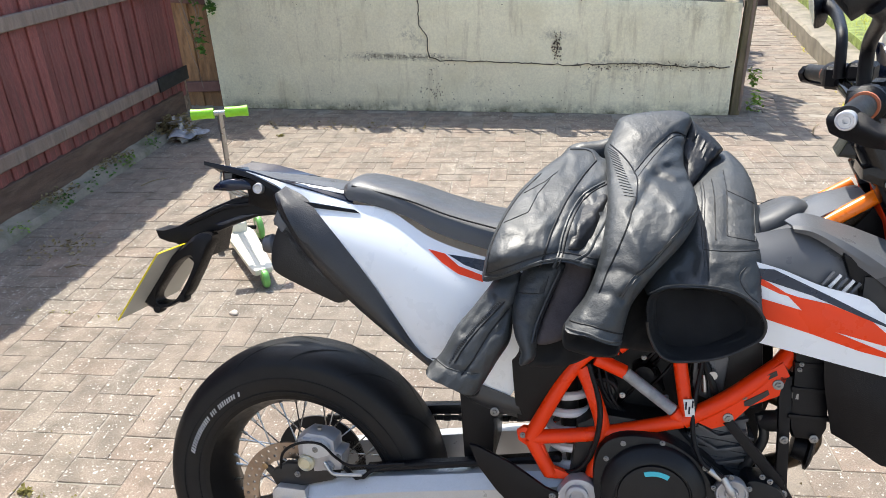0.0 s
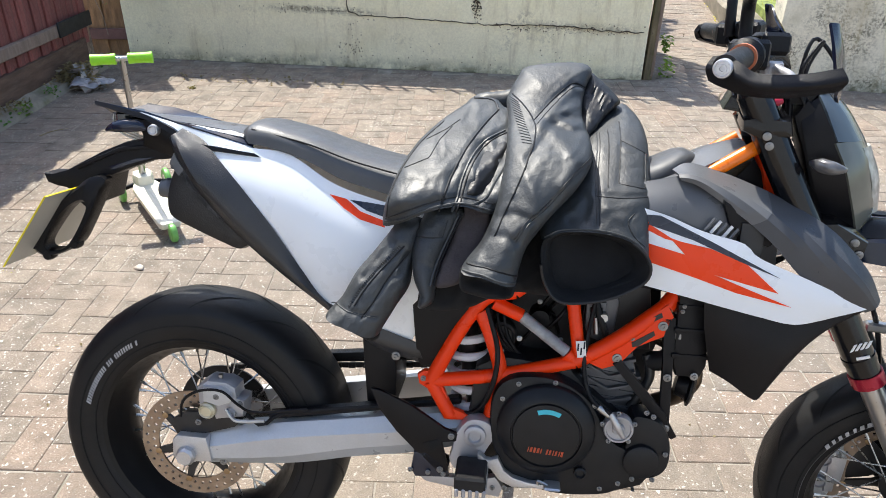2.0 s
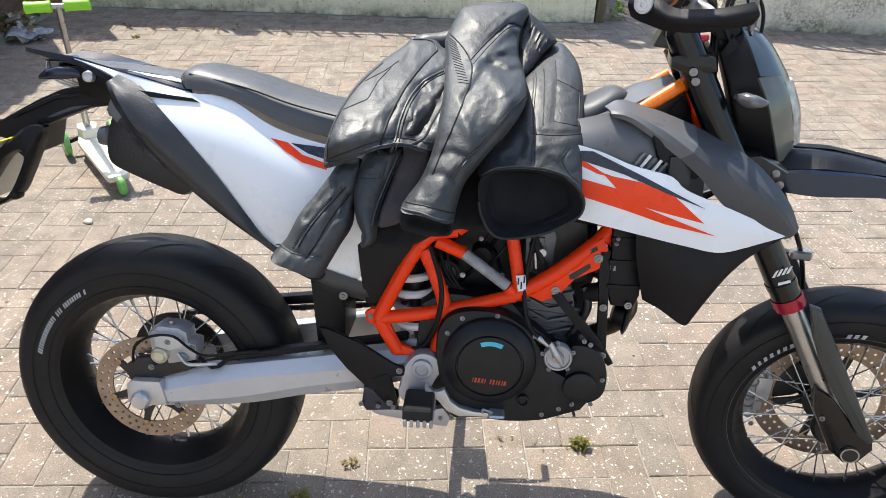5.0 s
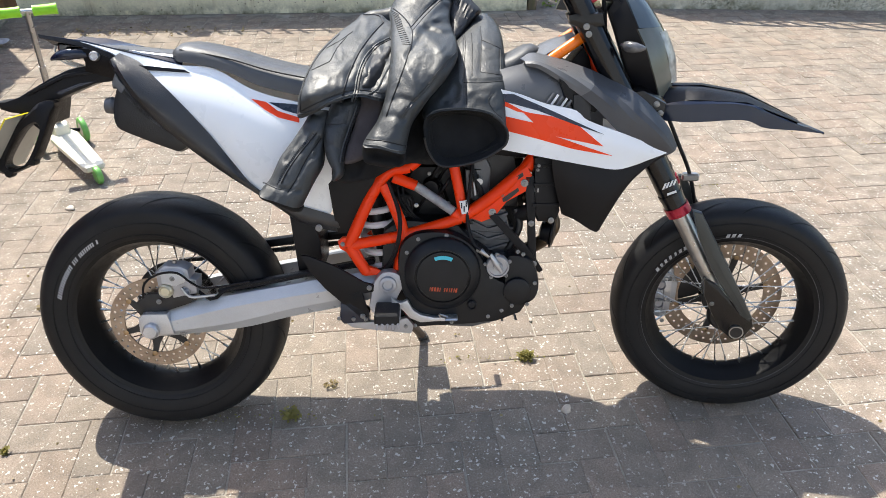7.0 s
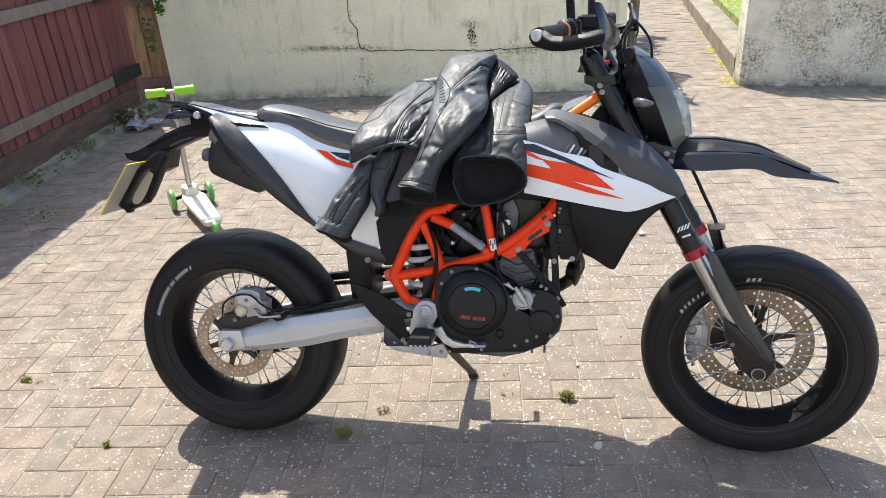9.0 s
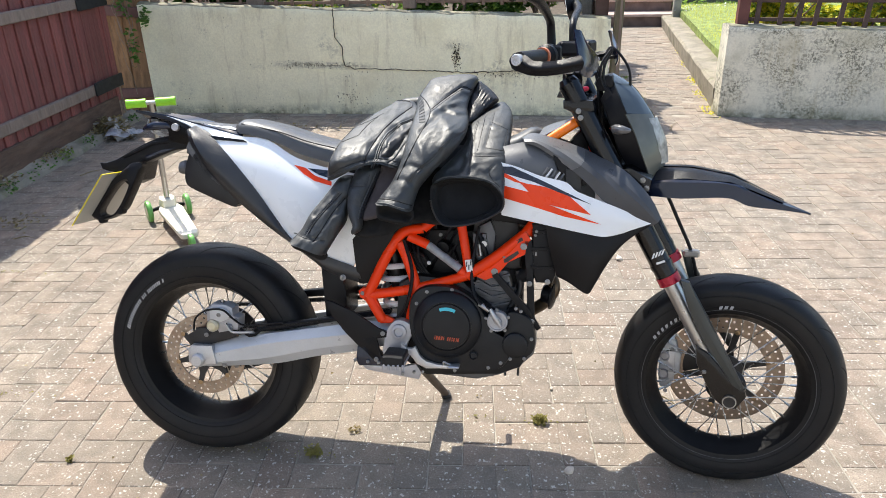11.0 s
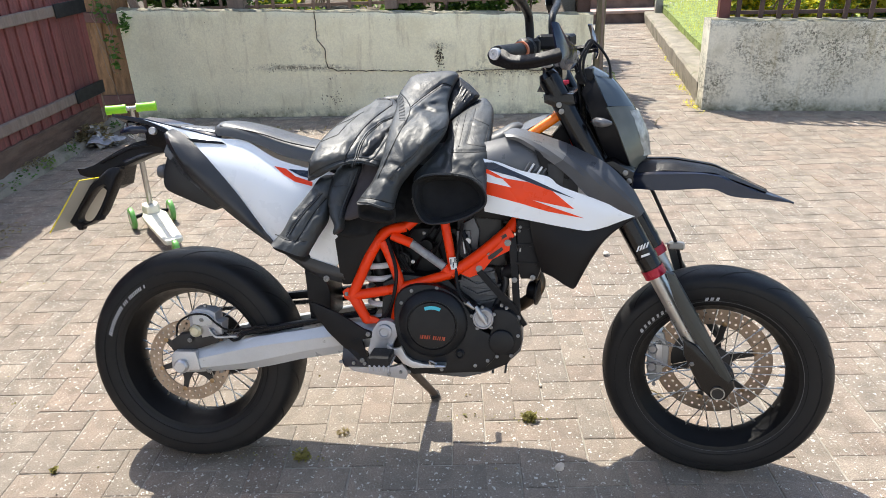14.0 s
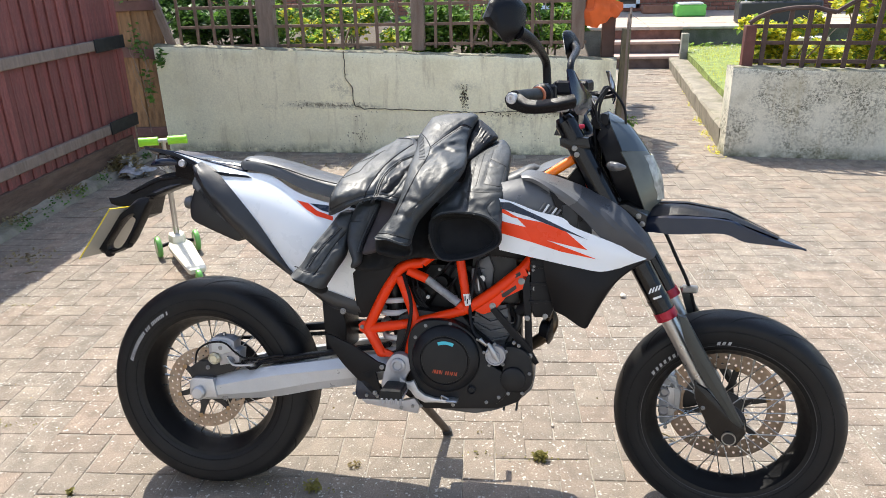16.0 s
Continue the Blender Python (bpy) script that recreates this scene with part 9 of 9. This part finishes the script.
def shrub(x, y, z, spots, count, size, colours, seed, label, stems=8, height=0.8):
    """A shrub: thin stems with leaf clumps on them."""
    sh = empty("shrub", pose(x, y, z), label, "shrub", group="garden shrubs")
    rnd = random.Random(seed)
    out = []
    for _ in range(stems):
        a = rnd.uniform(0, 6.28)
        r = rnd.uniform(0.1, 0.4)
        out.append(tube_data([(0.05 * math.cos(a), 0.05 * math.sin(a), 0), (r * 0.5 * math.cos(a), r * 0.5 * math.sin(a), height * 0.5), (r * math.cos(a), r * math.sin(a), height * rnd.uniform(0.8, 1.1))], [0.010, 0.007, 0.003], 6))
    tagged(put("woody_stem", mesh("woody_stem", *join(*out), M_oldwood), sh, "thin brown stems"), kind="stuff")
    for k, c in enumerate(colours):
        leaves("foliage", spots, count // len(colours), size, M_leaf[c], sh, seed * 10 + k)
    return sh


def puffs(w, d, h, n, r, seed):
    rnd = random.Random(seed)
    return [(rnd.uniform(-w, w), rnd.uniform(-d, d), rnd.uniform(0.08, h), r * rnd.uniform(0.6, 1.3), r * rnd.uniform(0.6, 1.3), r * rnd.uniform(0.5, 1.1)) for _ in range(n)]


for k, (x, y, w, d, h, n, r, cnt, size, cols, lb) in enumerate((
        (-1.85, 4.45, 0.40, 0.16, 0.5, 16, 0.14, 2600, 0.055, ("green", "dark"), "dark green leafy climber on the trellis"),
        (-0.85, 4.45, 0.45, 0.16, 0.45, 12, 0.10, 1500, 0.045, ("pale", "green", "gold"), "loose yellow-green shrub behind the trellis"),
        (0.25, 4.42, 0.42, 0.16, 0.50, 22, 0.14, 4200, 0.050, ("green", "pale", "green"), "bushy bright green shrub behind the trellis"),
        (0.95, 4.50, 0.28, 0.16, 0.55, 12, 0.11, 1500, 0.045, ("pale", "green"), "leafy green shrub beside the gate"),
        (-1.1, 5.8, 1.2, 0.5, 0.7, 20, 0.16, 2200, 0.07, ("green", "pale"), "dark green shrubs deeper in the garden"),
        (-3.2, 5.4, 0.8, 0.5, 0.9, 20, 0.24, 2600, 0.08, ("dark", "green"), "dense dark green hedge in the corner"),
        (0.5, 6.6, 1.1, 0.5, 0.7, 18, 0.2, 2000, 0.08, ("pale", "green"), "sunlit green shrubs in the garden"))):
    shrub(x, y, 0.68, puffs(w, d, h, int(n * 1.4), r, 100 + k), int(cnt * 1.9), size, cols, 30 + k, lb, 7, h * 0.9)
for k, (x, w, h, n, cnt, cols, lb) in enumerate((
        (2.85, 0.28, 0.42, 14, 2200, ("gold", "gold", "pale"), "golden yellow leafy shrub behind the low wall"),
        (3.45, 0.30, 0.75, 20, 3200, ("gold", "pale", "gold"), "tall golden yellow shrub behind the low wall"),
        (3.95, 0.22, 0.45, 12, 1600, ("dark", "green"), "dark green leafy shrub behind the low wall"),
        (4.7, 0.5, 0.6, 16, 2400, ("gold", "green"), "yellow and green shrub behind the low wall"))):
    shrub(x, 4.50, 0.55, puffs(w, 0.14, h, int(n * 1.3), 0.11, 200 + k), int(cnt * 1.7), 0.050, cols, 60 + k, lb, 5, h * 0.9)
leaves("ivy", [(-2.44, 3.99, 0.95, 0.07, 0.03, 0.2), (-2.42, 3.99, 0.55, 0.05, 0.02, 0.2), (-2.27, 3.99, 0.80, 0.05, 0.015, 0.09), (-2.5, 3.98, 1.4, 0.1, 0.04, 0.2)], 190, 0.045, M_leaf["green"], None, 91, "sparse ivy leaves climbing the corner boards", "ivy")
leaves("wall_weeds", [(1.66, 4.16, 0.06, 0.05, 0.06, 0.10), (1.62, 4.10, 0.25, 0.04, 0.04, 0.08)], 130, 0.035, M_leaf["pale"], None, 92, "pale weeds at the foot of the gate post", "weeds", lift=0.0)
leaves("lawn_weeds", [(2.95 + 0.3 * k, 9.6, 0.22, 0.2, 0.1, 0.1) for k in range(8)], 900, 0.05, M_leaf["pale"], None, 93, "long grass at the far edge of the lawn", "grass", lift=0.1)
leaves("daisies", [(2.90 + 0.22 * k, 9.0 + 0.2 * (k % 4), 0.25, 0.2, 0.3, 0.03) for k in range(7)], 260, 0.022, M_decal_white, None, 97, "small white daisies in the long grass", "flowers", lift=0.02)
leaves("path_litter", [(2.30 + 0.085 * (y - 4), y, 0.005, 0.07, 0.25, 0.004) for y in (4.2, 4.8, 5.4, 6.2, 7.0)], 500, 0.018, M_leaf["gold"], None, 94, "yellow fallen petals along the kerb", "petals", lift=0.003)

# steps, terrace, house
M_step = mat("pale_steps", (0.50, 0.36, 0.30), 0.85, var=0.15, scale=6, bump=0.001)
M_riser = mat("dark_riser", (0.17, 0.115, 0.095), 0.9, var=0.3, scale=8)
steps = empty("steps", label="three pinkish garden steps with dark risers", category="steps", kind="structure")
for k in range(2):
    y = 9.14 + 0.34 * k
    put("riser", mesh("riser", *box_data(1.75, 2.80, y, y + 0.36, -0.02 + 0.17 * k, 0.13 + 0.17 * k, 0.004), M_riser), steps, "dark stone riser")
    put("tread", mesh("tread", *box_data(1.72, 2.84, y - 0.03, y + 0.36, 0.132 + 0.17 * k, 0.172 + 0.17 * k, 0.006), M_step), steps, "pale pink tread")
put("riser", mesh("riser", *box_data(1.75, 2.86, 9.845, 10.0, 0.30, 0.468, 0.004), mat("brick_riser", (0.22, 0.10, 0.075), 0.9, var=0.3, scale=10)), steps, "reddish brick top riser")
M_terrace = mat("terrace_paving", (0.46, 0.37, 0.30), 0.85, var=0.12, scale=3, grain=0.06, grain_scale=40, bump=0.001)
terrace = tagged(put("terrace", mesh("terrace", *box_data(-8, 12, 9.96, 13.4, -0.1, 0.470, 0.01), M_riser)), "pale pink paved terrace", "terrace", kind="structure")
_rnd = random.Random(21)
_sl = mesh("paving_slab", *box_data(-0.296, 0.296, -0.296, 0.296, 0.0, 0.048, 0.006), M_terrace)
for i in range(9):
    for j in range(6):
        put("paving_slab", _sl, terrace, "", pose(0.9 + 0.6 * i, 10.10 + 0.6 * j, 0.472 + _rnd.uniform(-0.002, 0.003), 0, 0, _rnd.uniform(-0.4, 0.4)))
M_terracewall = mat("dark_damp_wall", (0.115, 0.112, 0.095), 0.95, var=0.35, scale=4, grain=0.2, grain_scale=60, bump=0.004, bump_scale=25, tint=(0.06, 0.075, 0.04), tint_amount=0.8, tint_scale=3)
for x0, x1, nm in ((2.88, 12, "terrace_wall"), (-8, 1.70, "terrace_wall_left")):
    tw = tagged(put(nm, mesh(nm, *box_data(x0, x1, 9.80, 9.955, -0.1, 0.475, 0.01), M_terracewall)), "damp dark terrace retaining wall with a thin coping", "wall", kind="structure")
    put("coping", mesh("coping", *box_data(x0, x1, 9.775, 9.97, 0.478, 0.518, 0.008), mat("grey_coping", (0.33, 0.31, 0.27), 0.9, var=0.3, scale=5)), tw, "weathered grey coping")
tagged(put("step_post", mesh("step_post", *box_data(2.735, 2.835, 8.90, 9.00, 0, 0.50, 0.008), mat("pale_post", (0.30, 0.28, 0.23), 0.85, var=0.25, grain=0.15))), "short grey wooden post beside the steps", "post")


def house():
    hs = empty("house", label="red brick house with white window frames", category="house")
    put("wall", mesh("wall", *box_data(-8, 12, 13.3, 13.6, 0.45, 3.0), M_sand), hs, "brick house wall in mortar")
    rnd = random.Random(5)
    shp = mesh("brick", *box_data(-0.105, 0.105, -0.02, 0.02, -0.030, 0.030, 0.004), M_brick, smooth=False)
    n = 0
    vs, f = [], []
    for r in range(30):
        for c in range(96):
            x = -8 + (c + (0.5 if r % 2 else 0)) * 0.225
            z = 0.56 + r * 0.075
            if n < 290 and 3.0 < x < 7.5 and z < 1.9:
                n += 1
                put("brick", shp, hs, "", pose(x, 13.29, z))
            else:
                d = box_data(-0.105, 0.105, -0.02, 0.02, -0.030, 0.030)
                o = len(vs)
                vs += [Vector(v) + Vector((x, 13.29, z)) for v in d[0]]
                f += [tuple(i + o for i in t) for t in d[1]]
    tagged(put("bricks", mesh("bricks", vs, f, M_brick, smooth=False), hs), kind="stuff")
    put("roof", mesh("roof", *grid_shell([[Vector((x, y, 2.95 + (y - 13.0) * 0.35)) for y in (13.0, 15.5, 18)] for x in (-8.5, 2, 12.5)], 0.12), mat("roof_tiles", (0.16, 0.09, 0.07), 0.85, var=0.2)), hs, "brown tiled roof")
    for x0, x1, z0, z1 in ((0.6, 2.6, 0.60, 2.6), (5.6, 7.4, 1.2, 2.5), (-4, -2, 1.2, 2.5)):
        w = put("window", mesh("window", *join(box_data(x0, x1, 13.20, 13.27, z0, z0 + 0.07), box_data(x0, x1, 13.20, 13.27, z1 - 0.07, z1), box_data(x0, x0 + 0.07, 13.20, 13.27, z0, z1), box_data(x1 - 0.07, x1, 13.20, 13.27, z0, z1), box_data((x0 + x1) / 2 - 0.04, (x0 + x1) / 2 + 0.04, 13.20, 13.27, z0, z1)), M_white, smooth=False), hs, "white window frame")
        put("pane", mesh("pane", *box_data(x0 + 0.05, x1 - 0.05, 13.23, 13.25, z0 + 0.05, z1 - 0.05), M_glass_dark), w, "dark window pane")
    return hs


house()
# things on the terrace
tagged(put("toy_box", mesh("toy_box", *box_data(3.06, 3.56, 11.7, 12.1, 0.524, 0.72, 0.02), mat("green_box", (0.16, 0.55, 0.10), 0.5, var=0.1))), "bright green plastic box on the terrace", "box")
tagged(put("box_lid", mesh("box_lid", *box_data(3.10, 3.50, 11.68, 12.08, 0.722, 0.752, 0.01), mat("pale_lid", (0.62, 0.70, 0.72), 0.4, var=0.1))), "pale lid lying on the green box", "lid")
tagged(put("planter", mesh("planter", *box_data(3.72, 4.90, 10.05, 10.40, 0.522, 0.84, 0.03), mat("black_planter", (0.03, 0.03, 0.035), 0.5, var=0.1))), "long black plastic planter on the terrace", "planter")
leaves("planter_flowers", [(3.80 + 0.15 * k, 10.22, 0.90, 0.10, 0.12, 0.07) for k in range(7)], 600, 0.05, M_decal_white, None, 95, "white and green bedding flowers in the planter", "flowers")
leaves("planter_leaves", [(3.80 + 0.15 * k, 10.22, 0.86, 0.10, 0.12, 0.06) for k in range(7)], 700, 0.05, M_leaf["green"], None, 96, "green leaves in the planter", "plant")
tagged(put("wooden_tray", mesh("wooden_tray", *box_data(2.60, 3.16, 12.6, 12.95, 0.524, 0.66, 0.01), mat("terracotta_tray", (0.34, 0.15, 0.09), 0.8, var=0.15))), "brown wooden trough on the terrace", "trough")
_c = loft([[(0.98, 4.26, 0.98), (1.06, 4.18, 1.14), (1.20, 4.10, 1.18), (1.34, 4.14, 1.17), (1.44, 4.20, 1.10)], [(1.00, 4.20, 0.98), (1.07, 4.10, 1.06), (1.20, 4.06, 1.06), (1.32, 4.09, 1.07), (1.43, 4.14, 1.03)], [(1.03, 4.18, 0.95), (1.09, 4.10, 0.97), (1.20, 4.07, 0.93), (1.28, 4.09, 0.99), (1.38, 4.12, 1.02)]], 26, 20)
_k = Vector((1.20, 4.15, 1.07))
_c = [[_k + (lambda q: Vector((q.x * 0.68, q.y * 0.6, q.z * 1.0)))(p + wobble(p, 0.04, 14) - _k) + Vector((0.125, 0.0, 0.045)) for p in r] for r in _c]
tagged(put("orange_cloth", mesh("orange_cloth", *grid_shell(_c, 0.004), mat("orange_fabric", (0.72, 0.13, 0.025), 0.8, var=0.15, bump=0.001))), "crumpled orange cloth hung over the trellis post", "cloth")
tagged(put("back_hedge", mesh("back_hedge", *box_data(-30, -8.2, 13, 14, 0, 3, 0.1), M_leaf["dark"])), "dark hedge at the garden boundary", "hedge")

lay_paving()
